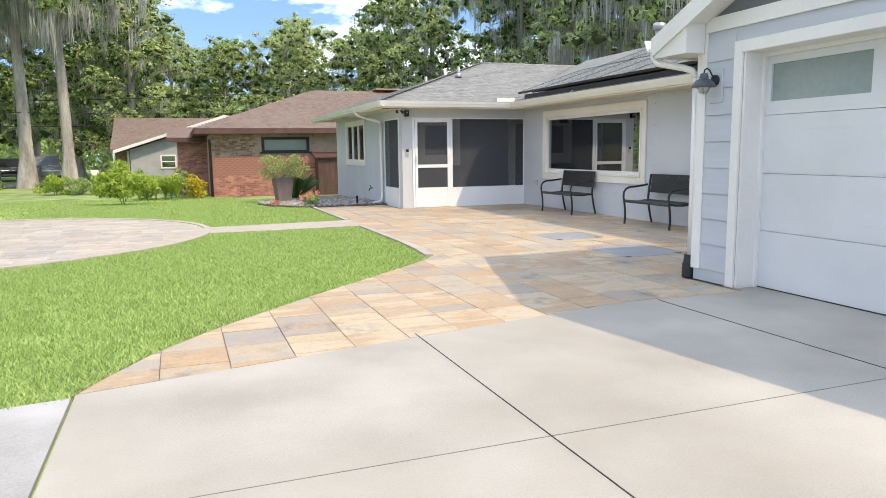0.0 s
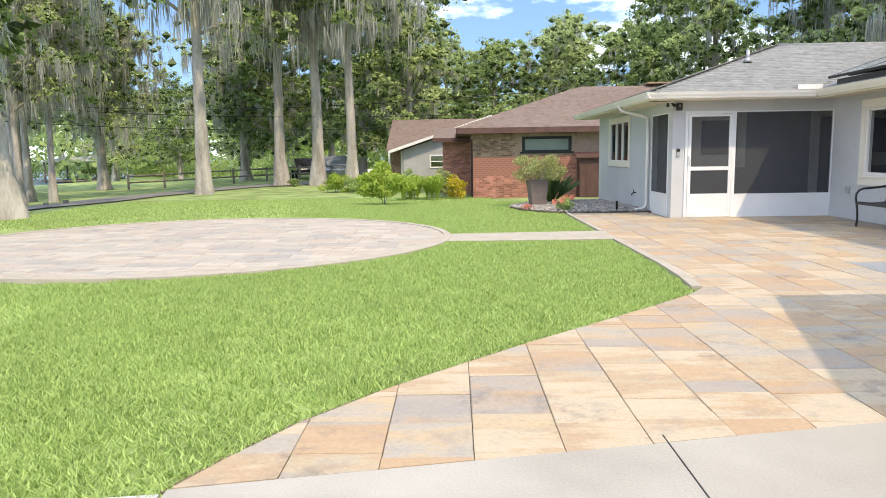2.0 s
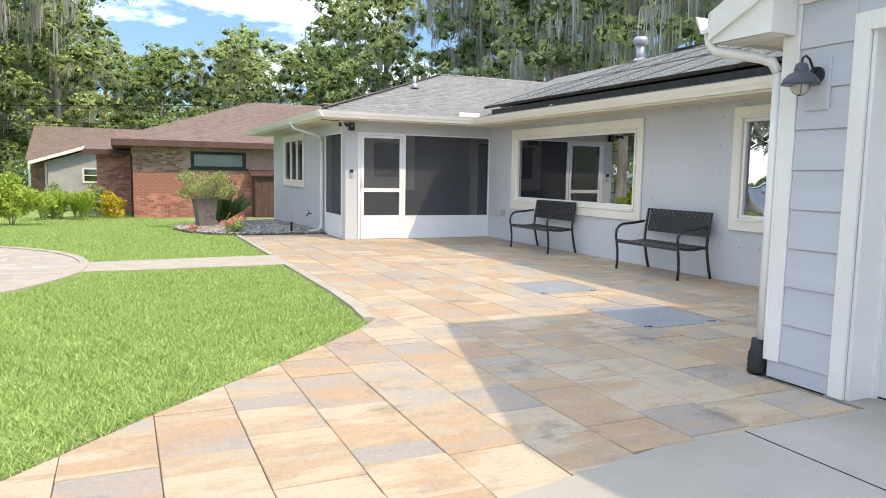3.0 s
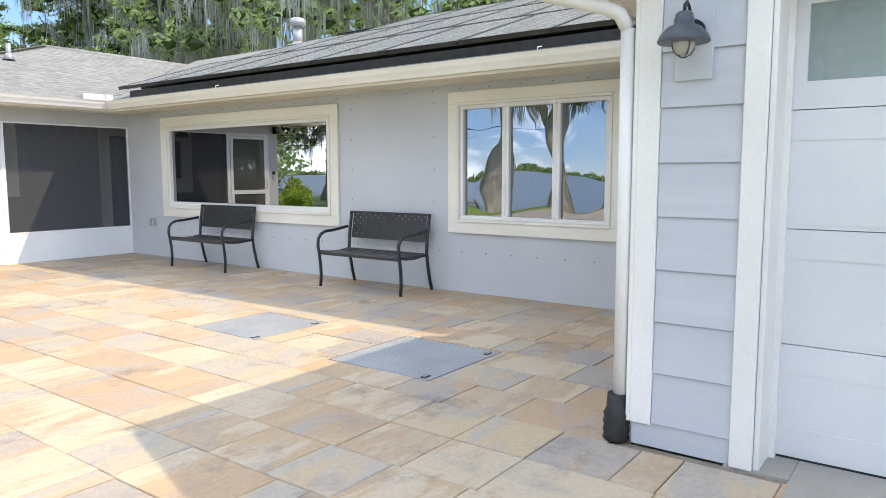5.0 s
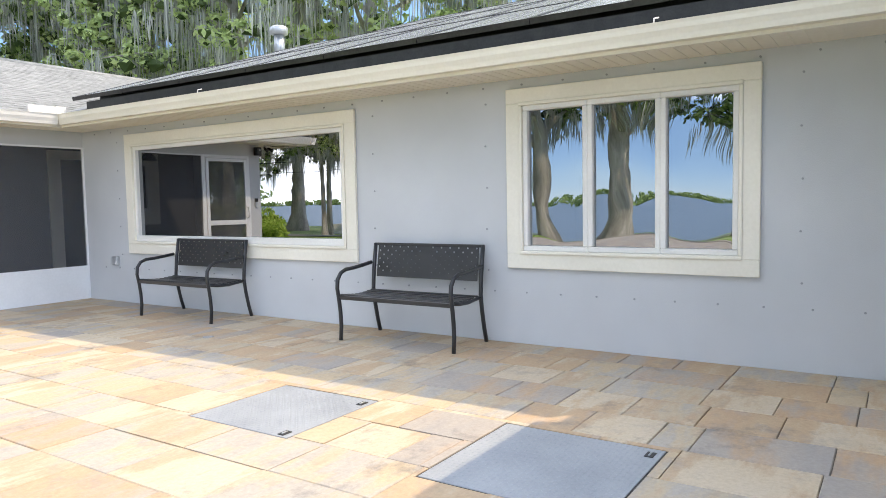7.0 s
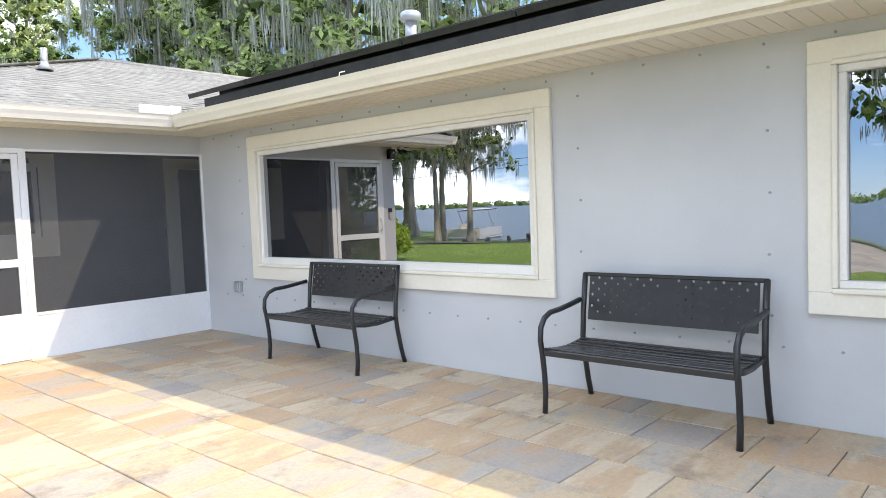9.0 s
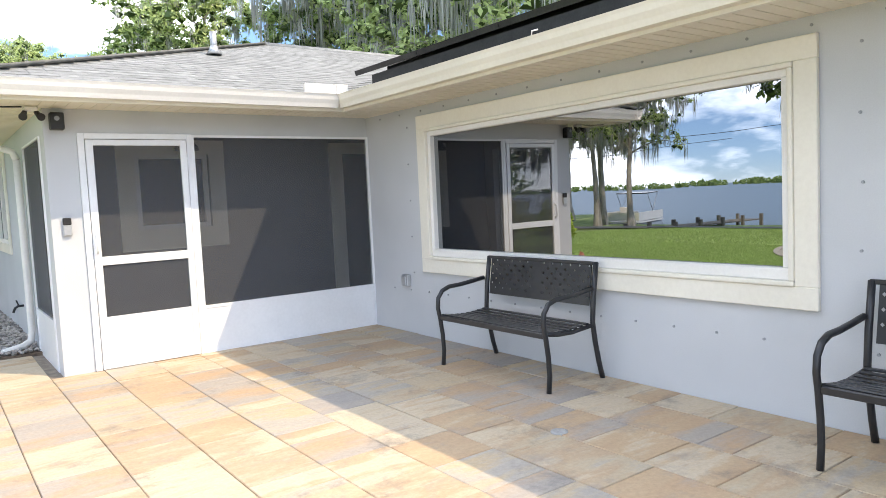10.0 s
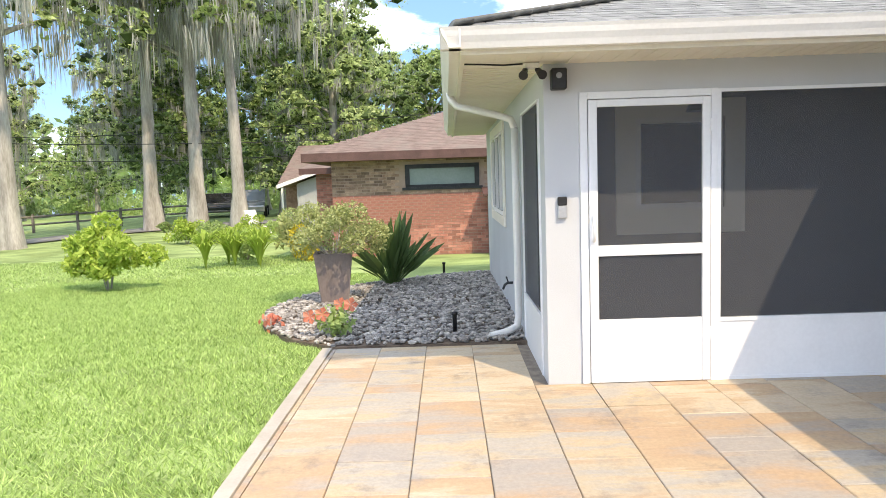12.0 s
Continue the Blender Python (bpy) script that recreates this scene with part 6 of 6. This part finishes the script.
for i, (x, y) in enumerate(fine):
    a = fine[min(i + 1, len(fine) - 1)]
    b = fine[max(i - 1, 0)]
    d = Vector((a[0] - b[0], a[1] - b[1], 0)).normalized()
    q = Vector((-d.y, d.x, 0))
    z = gz(x, y) + 0.06
    cur = [bm.verts.new((x + q.x * 1.9, y + q.y * 1.9, gz(x + q.x * 1.9, y + q.y * 1.9) + 0.05)), bm.verts.new((x, y, z + 0.03)), bm.verts.new((x - q.x * 1.9, y - q.y * 1.9, gz(x - q.x * 1.9, y - q.y * 1.9) + 0.05))]
    if prev:
        bm.faces.new((prev[0], cur[0], cur[1], prev[1]))
        bm.faces.new((prev[1], cur[1], cur[2], prev[2]))
    prev = cur
struct("road", bm, M_ROAD, "narrow weathered grey lane under the trees", "road")


def rail_fence(x0, y0, x1, y1, n, name, label):
    t = thing(name, label, "fence", pose(0, 0, 0))
    for i in range(n + 1):
        x, y = x0 + (x1 - x0) * i / n, y0 + (y1 - y0) * i / n
        z = gz(x, y)
        part("post", B((x - 0.06, x + 0.06, y - 0.06, y + 0.06, z - 0.2, z + 1.1)), M_WOOD, t)
        if i < n:
            xa, ya = x0 + (x1 - x0) * (i + 1) / n, y0 + (y1 - y0) * (i + 1) / n
            za = gz(xa, ya)
            for h in (0.5, 0.95):
                bm = bmesh.new()
                tube(bm, [(x, y, z + h), (xa, ya, za + h)], 0.06, 6)
                part("rail", bm, M_WOOD, t)
    return t


rail_fence(-30, 35, -16.5, 39, 6, "rail_fence", "weathered brown post and rail fence by the lane")


def pavilion(name, label, x, y, z, w, d, h, roof, cat):
    t = thing(name, label, cat, pose(x, y, z))
    bm = bmesh.new()
    for sx in (-1, 1):
        for sy in (-1, 1):
            part("post", B((sx * w / 2 - 0.08, sx * w / 2 + 0.08, sy * d / 2 - 0.08, sy * d / 2 + 0.08, -1.0, h)), M_WOOD, t)
    a, b = w / 2 + 0.4, d / 2 + 0.4
    prism(bm, [(-a, -b, h), (a, -b, h), (a * 0.15, 0, h + 0.8), (-a * 0.15, 0, h + 0.8)], (0, 0, -0.1))
    prism(bm, [(a, b, h), (-a, b, h), (-a * 0.15, 0, h + 0.8), (a * 0.15, 0, h + 0.8)], (0, 0, -0.1))
    prism(bm, [(-a, b, h), (-a, -b, h), (-a * 0.15, 0, h + 0.8)], (0, 0, -0.1))
    prism(bm, [(a, -b, h), (a, b, h), (a * 0.15, 0, h + 0.8)], (0, 0, -0.1))
    part("roof", bm, roof, t)
    part("deck", B((-a, a, -b, b, -0.15, 0.0)), M_WOOD, t)
    return t


pavilion("gazebo", "open lakeside gazebo with a teal hip roof", -44.0, 88.0, -1.0, 3.4, 3.4, 2.2, M_TEAL, "gazebo")
pavilion("boathouse", "open boathouse with a pale grey roof over the water", -53.6, 74.0, -1.15, 7.0, 5.0, 2.3, M_GREYHOUSE, "boathouse")
pavilion("boathouse", "far open boathouse with a pale roof on the lake", -70.0, 80.0, -1.15, 5.0, 5.0, 2.3, M_WHITE, "boathouse")

dock = thing("dock", "low weathered wooden dock reaching into the lake", "dock", pose(0, 0, 0))
for k in range(26):
    part("plank", B((-34.0 + 0.42 * k, -33.62 + 0.42 * k, 14.5, 16.0, -0.73, -0.68)), M_WOOD, dock)
for k in range(6):
    for y in (14.5, 16.0):
        part("pile", B((-34.0 + 2.0 * k, -33.85 + 2.0 * k, y - 0.08, y + 0.08, -2.2, -0.4)), M_WOOD, dock)

boat = thing("pontoon_boat", "white pontoon boat with a blue canopy moored at the shore", "boat", pose(-35.5, 24.5, -1.45, 0, 0, 70))
for sx in (-0.9, 0.9):
    bm = bmesh.new()
    tube(bm, [(sx, -2.9, 0.35), (sx, -2.6, 0.2), (sx, 2.8, 0.2)], 0.3, 12)
    part("pontoon", bm, M_STEEL, boat)
part("deck", B((-1.2, 1.2, -2.8, 2.8, 0.5, 0.6)), M_WHITE, boat)
bm = bmesh.new()
for b in ((-1.2, -1.16, -2.7, 2.7, 0.65, 1.2), (1.16, 1.2, -2.7, 2.7, 0.65, 1.2), (-1.16, 1.16, -2.7, -2.66, 0.65, 1.2)):
    box(bm, *b)
part("side_panel", bm, M_WHITE, boat, "white side panels")
part("seat", bevelled(B((-1.1, -0.5, 0.8, 2.5, 0.6, 1.15), (0.5, 1.1, 0.8, 2.5, 0.6, 1.15)), 0.05), M_CREAM, boat)
part("console", bevelled(B((0.4, 1.0, -0.4, 0.2, 0.6, 1.5)), 0.05), M_WHITE, boat)
bm = bmesh.new()
prism(bm, [(-1.1, -0.6, 2.45), (1.1, -0.6, 2.45), (1.1, 1.9, 2.5), (-1.1, 1.9, 2.5)], (0, 0, -0.07))
part("canopy", bm, M_CARPAINT, boat, "dark blue canopy")
for sx in (-1.1, 1.1):
    bm = bmesh.new()
    tube(bm, [(sx, 0.6, 1.2), (sx, -0.5, 2.42)], 0.02, 6)
    tube(bm, [(sx, 0.6, 1.2), (sx, 1.8, 2.46)], 0.02, 6)
    part("canopy_bow", bm, M_STEEL, boat)


def car(name, label, x, y, turn, paint, tall):
    t = thing(name, label, "car", pose(x, y, gz(x, y), 0, 0, turn))
    bm = bmesh.new()
    prof = [(-2.3, 0.35), (-2.35, 0.75), (-2.2, 0.95), (-1.0, 1.05), (-0.35, tall), (1.5, tall), (2.1, 1.05 if tall < 1.6 else tall - 0.1), (2.3, 0.9), (2.3, 0.35)]
    va = [bm.verts.new((-0.88, a, b)) for a, b in prof]
    vb = [bm.verts.new((0.88, a, b)) for a, b in prof]
    bm.faces.new(va)
    bm.faces.new(vb[::-1])
    for i in range(len(prof)):
        j = (i + 1) % len(prof)
        bm.faces.new((va[j], va[i], vb[i], vb[j]))
    bevelled(bm, 0.07, 2)
    body = part("body", bm, paint, t)
    for sx in (-0.885, 0.885):
        part("side_window", B((sx - 0.004, sx + 0.004, -0.4, 1.5, 1.08, tall - 0.12)), M_SOLAR, body, "dark side glass")
        for wy in (-1.45, 1.4):
            bm = bmesh.new()
            tube(bm, [(sx - 0.1, wy, 0.33), (sx + 0.1, wy, 0.33)], 0.33, 18)
            wl_ = part("wheel", bm, M_RUBBER, t)
            bm = bmesh.new()
            tube(bm, [(sx - 0.11, wy, 0.33), (sx + 0.11, wy, 0.33)], 0.2, 14)
            part("rim", bm, M_STEEL, wl_)
    return t


car("pickup_truck", "silver pickup parked beyond the trees", -16.6, 41.5, 12, M_CARSILVER, 1.75)
car("parked_car", "dark car parked in the shade of the trees", -19.3, 43.0, 18, M_CARPAINT, 1.6)

# lawn chair far off, and the overhead line
lc = thing("lawn_chair", "white plastic lawn chair near the hedge", "chair", pose(-11.2, 23.0, gz(-11.2, 23.0), 0, 0, 60))
part("seat", B((-0.28, 0.28, -0.3, 0.3, 0.3, 0.34)), M_WHITE, lc)
bm = bmesh.new()
prism(bm, [(-0.28, 0.28, 0.34), (0.28, 0.28, 0.34), (0.3, 0.55, 1.0), (-0.3, 0.55, 1.0)], (0, 0.04, 0))
part("backrest", bm, M_WHITE, lc)
for sx in (-0.28, 0.24):
    for sy in (-0.3, 0.26):
        part("leg", B((sx, sx + 0.04, sy, sy + 0.04, 0, 0.3)), M_WHITE, lc)
for k, (z0, z1) in enumerate(((3.9, 5.4), (3.3, 4.7), (5.2, 5.6))):
    bm = bmesh.new()
    a, b = (Vector((-2.0, 33.0, z0)), Vector((-45.0, 15.0 + 8 * k, z1)))
    tube(bm, [a.lerp(b, s / 12) - Vector((0, 0, 1.0 * math.sin(math.pi * s / 12))) for s in range(13)], 0.018, 5)
    tagged(part("overhead_wire", bm, M_BLACK), "thin black overhead wire strung between the trees", "wire")

struct("pavement", B((-3.12, -2.6, -10.468, -10.2, -0.12, -0.001)), M_CONC, "concrete sill under the garage door", "slab")
# ---- kerbs, path ----
def strip(name, pts, w, z0, h, mat, label, cat):
    """A low kerb along pts, w wide."""
    bm = bmesh.new()
    prev = None
    for i, (x, y) in enumerate(pts):
        a, b = pts[min(i + 1, len(pts) - 1)], pts[max(i - 1, 0)]
        d = Vector((a[0] - b[0], a[1] - b[1], 0)).normalized()
        q = Vector((-d.y, d.x, 0)) * w
        cur = [bm.verts.new((x, y, z0)), bm.verts.new((x, y, z0 + h)), bm.verts.new((x + q.x, y + q.y, z0 + h)), bm.verts.new((x + q.x, y + q.y, z0))]
        if prev:
            for j in range(4):
                bm.faces.new((prev[j], prev[(j + 1) % 4], cur[(j + 1) % 4], cur[j]))
        else:
            bm.faces.new(cur)
        prev = cur
    bm.faces.new(prev[::-1])
    return struct(name, bm, mat, label, cat)


strip("kerb", EDGE[9:13] + [(-4.83, -3.32)], 0.105, -0.1, 0.115, M_KERB, "cream concrete edging beside the lawn", "kerb")
strip("kerb", [(-4.83, -2.2), (-4.83, -1.0), (-4.83, 1.28)], 0.085, -0.1, 0.115, M_KERB, "cream concrete edging beside the lawn", "kerb")
ring = [(cx0 + math.cos(a) * cr * 1.06, cy0 + math.sin(a) * cr * 0.96) for a in [2 * math.pi * i / 90 for i in range(91)]]
strip("kerb", ring, -0.11, -0.12, 0.13, M_KERB, "cream concrete edging round the plaza", "kerb")
strip("ground_edge", EDGE[0:10], 0.05, -0.1, 0.079, M_SOIL, "thin bare soil edge between lawn and pavers", "soil")
bm = bmesh.new()
prism(bm, [(-4.834, -3.33, 0.006), (-4.834, -2.19, 0.006), (-7.5, -2.32, 0.0), (-7.55, -3.3, 0.0)], (0, 0, -0.1))
struct("pavement", bm, M_KERB, "short pale path between the patio and the plaza", "path")

# ---- lawn blades ----
rng = np.random.default_rng(14)


def inside_many(px, py, pts):
    c = np.zeros(len(px), bool)
    for (x0, y0), (x1, y1) in zip(pts, pts[1:] + pts[:1]):
        if y0 != y1:
            c ^= ((y0 > py) != (y1 > py)) & (px < (x1 - x0) * (py - y0) / (y1 - y0) + x0)
    return c


def on_lawn(px, py):
    off = (px - cx0) ** 2 / (cr * 1.06 + 0.04) ** 2 + (py - cy0) ** 2 / (cr * 0.96 + 0.04) ** 2 < 1
    off |= (px > -4.92) & (py < 7.3)
    off |= (py > -3.30) & (py < -2.23) & (px > -7.5)
    off |= py < -11.29 + 0.104 * np.minimum(0, px + 8.45)
    off |= (px > -8.45) & (py < -11.24 + 0.2 * (px + 8.45))
    for (x0, y0), (x1, y1) in zip(EDGE[9:13], EDGE[10:14]):
        k = np.clip(((px - x0) * (x1 - x0) + (py - y0) * (y1 - y0)) / ((x1 - x0) ** 2 + (y1 - y0) ** 2), 0, 1)
        off |= (px - x0 - k * (x1 - x0)) ** 2 + (py - y0 - k * (y1 - y0)) ** 2 < 0.115 ** 2
    return ~(off | inside_many(px, py, BED) | inside_many(px, py, PATIO))


def blades(x0, x1, y0, y1, count, h, w):
    px, py = x0 + (x1 - x0) * rng.random(count), y0 + (y1 - y0) * rng.random(count)
    keep = on_lawn(px, py)
    px, py = px[keep], py[keep]
    n = len(px)
    pz_ = np.array([ground_z(a, b) - 0.03 for a, b in zip(px, py)])
    a = rng.random(n) * 6.283
    patch = 0.5 + 0.25 * (np.sin(px * 9 + 3 * np.sin(py * 4)) + np.sin(py * 11 + 2 * np.sin(px * 5)))
    hh = h * (0.35 + 0.5 * rng.random(n) + 0.5 * patch)
    ww = w * (0.6 + 0.8 * rng.random(n))
    ln = rng.normal(size=(n, 2)) * (h * 0.8)
    v = np.zeros((n, 3, 3))
    v[:, 0] = np.stack([px - np.cos(a) * ww, py - np.sin(a) * ww, pz_ - 0.005], 1)
    v[:, 1] = np.stack([px + np.cos(a) * ww, py + np.sin(a) * ww, pz_ - 0.005], 1)
    v[:, 2] = np.stack([px + ln[:, 0], py + ln[:, 1], pz_ + hh], 1)
    k = np.arange(n)[:, None] * 3
    f = (k + np.array([[0, 1, 2]]))
    return v.reshape(-1, 3), f


lawns = ((-11.0, -4.8, -11.6, -3.3, 230000, 0.042, 0.0062), (-16.0, -4.8, -7.5, -1.5, 80000, 0.042, 0.006), (-11.0, -4.8, -2.2, 8.0, 190000, 0.042, 0.0062), (-15.0, -9.0, -11.5, -5.0, 90000, 0.042, 0.0055),
         (-20.0, -6.0, 1.0, 14.0, 70000, 0.05, 0.011))
vv, ff, base = [], [], 0
for x0, x1, y0, y1, c, h, w in lawns:
    v, f = blades(x0, x1, y0, y1, c, h, w)
    vv.append(v)
    ff.append(f + base)
    base += len(v)
tagged(raw("grass", np.concatenate(vv).tolist(), np.concatenate(ff).tolist(), M_BLADE), "short bright green lawn grass", "grass", "", "stuff")

# ---- pavers ----
def chamfered(w, l):
    """A paver slab w by l, centred, with a small chamfer."""
    c, t = 0.004, 0.05
    vs = [(sx * (w / 2), sy * (l / 2), -t) for sx, sy in ((-1, -1), (1, -1), (1, 1), (-1, 1))]
    vs += [(sx * (w / 2), sy * (l / 2), -c) for sx, sy in ((-1, -1), (1, -1), (1, 1), (-1, 1))]
    vs += [(sx * (w / 2 - c), sy * (l / 2 - c), 0) for sx, sy in ((-1, -1), (1, -1), (1, 1), (-1, 1))]
    fs = [(8, 9, 10, 11)]
    for b in (0, 4):
        for j in range(4):
            k = (j + 1) % 4
            fs.append((b + j, b + k, b + 4 + k, b + 4 + j))
    return vs, fs


def clip_poly(pts, inside, cut):
    out = []
    for i in range(len(pts)):
        a, b = pts[i], pts[(i + 1) % len(pts)]
        if inside(a):
            out.append(a)
        if inside(a) != inside(b):
            out.append(cut(a, b))
    return out


def clip_line(pts, p, q):
    """Keep what lies to the left of the way from p to q."""
    nx_, ny_ = -(q[1] - p[1]), q[0] - p[0]
    s = lambda a: (a[0] - p[0]) * nx_ + (a[1] - p[1]) * ny_
    def cut(a, b):
        k = s(a) / (s(a) - s(b))
        return (a[0] + (b[0] - a[0]) * k, a[1] + (b[1] - a[1]) * k)
    return clip_poly(pts, lambda a: s(a) >= 0, cut)


rp_ = random.Random(4)
COLW, GAPW = 0.405, 0.0048
LENS = (0.61, 0.405, 0.405, 0.61, 0.20, 0.405)
pieces, odd = [], []
HOLES = ((-2.811, -2.009, -6.591, -5.779), (-2.881, -1.999, -8.361, -7.469))
x = 0.066
while x > -8.6:
    xa, xb = x - COLW + GAPW, min(x, -0.004)
    x -= COLW
    y = 1.28 + rp_.random() * 0.5
    while y > -11.4:
        ln = rp_.choice(LENS)
        ya_, yb_ = y - ln + GAPW, y
        y -= ln
        if any(xa < h[1] and xb > h[0] and ya_ < h[3] and yb_ > h[2] for h in HOLES):
            parts_ = []
            for h in HOLES:
                if xa < h[1] and xb > h[0] and ya_ < h[3] and yb_ > h[2]:
                    for r in ((xa, min(xb, h[0]), ya_, yb_), (max(xa, h[1]), xb, ya_, yb_), (max(xa, h[0]), min(xb, h[1]), ya_, min(yb_, h[2])), (max(xa, h[0]), min(xb, h[1]), max(ya_, h[3]), yb_)):
                        if r[1] - r[0] > 0.02 and r[3] - r[2] > 0.02:
                            parts_.append([(r[0], r[2]), (r[1], r[2]), (r[1], r[3]), (r[0], r[3])])
            odd += parts_
            continue
        quad = [(xa, ya_), (xb, ya_), (xb, yb_), (xa, yb_)]
        ins = [in_poly(px_, py_, PATIO) for px_, py_ in quad] + [in_poly((xa + xb) / 2, (ya_ + yb_) / 2, PATIO)]
        if all(ins):
            pieces.append(((xa + xb) / 2, (ya_ + yb_) / 2, xb - xa, yb_ - ya_))
            continue
        # trimmed pieces along the edges
        q = quad
        if xa > -3.1 - COLW and yb_ < -8:
            q = clip_line(q, (0, -9.755), (-3.1, -9.755)) if xa > -3.09 else q
            q = [(a, b) for a, b in q]
            if xa > -3.09:
                q = [(p[0], max(p[1], -9.755)) for p in quad] if yb_ > -9.755 else []
        elif yb_ > 0 and xb > -3.06:
            q = [(p[0], min(p[1], -0.006)) for p in quad] if ya_ < -0.01 else []
        if yb_ > 1.27 and q:
            q = [(p[0], min(p[1], 1.275)) for p in q]
        if q and min(p[0] for p in q) < -3.09 and min(p[1] for p in q) < -10.4:
            q = clip_line(q, (-4.6, -10.478), (-3.0, -10.478)) if xb > -4.6 else clip_line(q, (-8.45, -11.232), (-4.6, -10.472))
        if q and xa < -4.7:
            # band by band along the lawn
            for a, b in zip(EDGE[:-1], EDGE[1:]):
                r = clip_line(q, (-20, a[1]), (20, a[1]))
                r = clip_line(r, (20, b[1]), (-20, b[1])) if len(r) > 2 else r
                r = clip_line(r, (b[0] + 0.004, b[1]), (a[0] + 0.004, a[1])) if len(r) > 2 else r
                if len(r) > 2:
                    ar = abs(sum(r[i][0] * r[(i + 1) % len(r)][1] - r[(i + 1) % len(r)][0] * r[i][1] for i in range(len(r)))) / 2
                    if ar > 0.0008:
                        odd.append(r)
            continue
        if q and len(q) > 2:
            ar = abs(sum(q[i][0] * q[(i + 1) % len(q)][1] - q[(i + 1) % len(q)][0] * q[i][1] for i in range(len(q)))) / 2
            cxm, cym = sum(p[0] for p in q) / len(q), sum(p[1] for p in q) / len(q)
            if ar > 0.004 and (in_poly(cxm, cym, PATIO)):
                odd.append(q)

shapes = {}
pieces.sort(key=lambda p: (p[0] + 3.9) ** 2 * 0.6 + (p[1] + 4.2) ** 2 * 0.25)
def slab_z():
    return (rp_.random() - 0.5) * 0.004
for px_, py_, w, l in pieces[:300]:
    key = (round(w, 3), round(l, 3))
    if key not in shapes:
        vs, fs = chamfered(w, l)
        me = bpy.data.meshes.new("paver")
        me.from_pydata(vs, [], fs)
        me.materials.append(M_PAVER)
        shapes[key] = me
    o = new("paver", shapes[key])
    o.parent = patio
    o.location = (px_, py_, slab_z())
vs, fs = [], []
for px_, py_, w, l in pieces[300:]:
    v, f = chamfered(w, l)
    k, dz = len(vs), slab_z()
    vs += [(a + px_, b + py_, c + dz) for a, b, c in v]
    fs += [[i + k for i in q] for q in f]
for q in odd:
    k, n_, dz = len(vs), len(q), slab_z()
    if sum(q[i][0] * q[(i + 1) % n_][1] - q[(i + 1) % n_][0] * q[i][1] for i in range(n_)) < 0:
        q = q[::-1]
    vs += [(a, b, dz) for a, b in q] + [(a, b, -0.05) for a, b in q]
    fs.append(list(range(k, k + n_)))
    fs += [[k + i + n_, k + (i + 1) % n_ + n_, k + (i + 1) % n_, k + i] for i in range(n_)]
tagged(raw("paver_field", vs, fs, M_PAVER_FAR, patio), "", "", "", "stuff")
# round plaza
vs, fs = [], []
y = cy0 - cr
while y < cy0 + cr:
    x = cx0 - cr * 1.1 - rp_.random() * 0.4
    while x < cx0 + cr * 1.1:
        ln = rp_.choice((0.3, 0.45, 0.6))
        mx_, my_ = x + ln / 2, y + 0.15
        cor = [(x, y), (x + ln, y), (x, y + 0.3), (x + ln, y + 0.3)]
        if all((a - cx0) ** 2 / (cr * 1.06 - 0.1) ** 2 + (b - cy0) ** 2 / (cr * 0.96 - 0.1) ** 2 < 1.06 for a, b in cor):
            v, f = chamfered(ln - 0.008, 0.292)
            k, dz = len(vs), slab_z()
            vs += [(a + mx_, b + my_, c + dz) for a, b, c in v]
            fs += [[i + k for i in q] for q in f]
        x += ln
    y += 0.3
tagged(raw("paver_field", vs, fs, M_PAVER_CIRC, circle), "", "", "", "stuff")

# bricks of the neighbour's wall
def brick_block(a, b, z, zz, y):
    j = (rp_.random() - 0.5) * 0.004
    return [(a, y + 0.02, z), (b, y + 0.02, z), (b, y + 0.02, zz), (a, y + 0.02, zz), (a, y - 0.008 + j, z), (b, y - 0.008 + j, z), (b, y - 0.008 + j, zz), (a, y - 0.008 + j, zz)]


BF = ((4, 5, 6, 7), (0, 1, 5, 4), (1, 2, 6, 5), (2, 3, 7, 6), (3, 0, 4, 7))
allb = list(brick_field(NX0, -2.76, NZ, NT - 0.2, NY0, ((-4.88, -2.86, 1.26, 1.91),), 1))
near = [b for b in allb if b[0] < -3.4 and 0.40 < b[2] < 1.12][:300]
near_set = set(near)
vs, fs, vs2, fs2 = [], [], [], []
bshape = {}
for b in allb:
    if b in near_set:
        w = round(b[1] - b[0], 3)
        if w not in bshape:
            me = bpy.data.meshes.new("brick")
            me.from_pydata(brick_block(0, w, 0, b[3] - b[2], 0), [], BF)
            me.materials.append(M_BRICK)
            bshape[w] = me
        o = new("brick", bshape[w])
        o.parent = nwall
        o.location = (b[0], NY0 + (rp_.random() - 0.5) * 0.004, b[2])
    else:
        # bricks above 1.14 m take the browner mix to paint the eave's shadow
        tv, tf = (vs2, fs2) if b[2] > 1.14 else (vs, fs)
        k = len(tv)
        tv += brick_block(*b, NY0)
        tf += [[i + k for i in q] for q in BF]
tagged(raw("brick_field", vs2, fs2, M_BRICK_MIX, nwall), "browner brick band that puts the eave's shadow into the colour", "", "", "stuff")
for b in brick_field(-7.8, -6.61, NZ - 0.2, 1.95, 17.0, (), 2):
    k = len(vs)
    vs += brick_block(*b, 17.0)
    fs += [[i + k for i in q] for q in BF]
tagged(raw("brick_field", vs, fs, M_BRICK, nwall), "", "", "", "stuff")
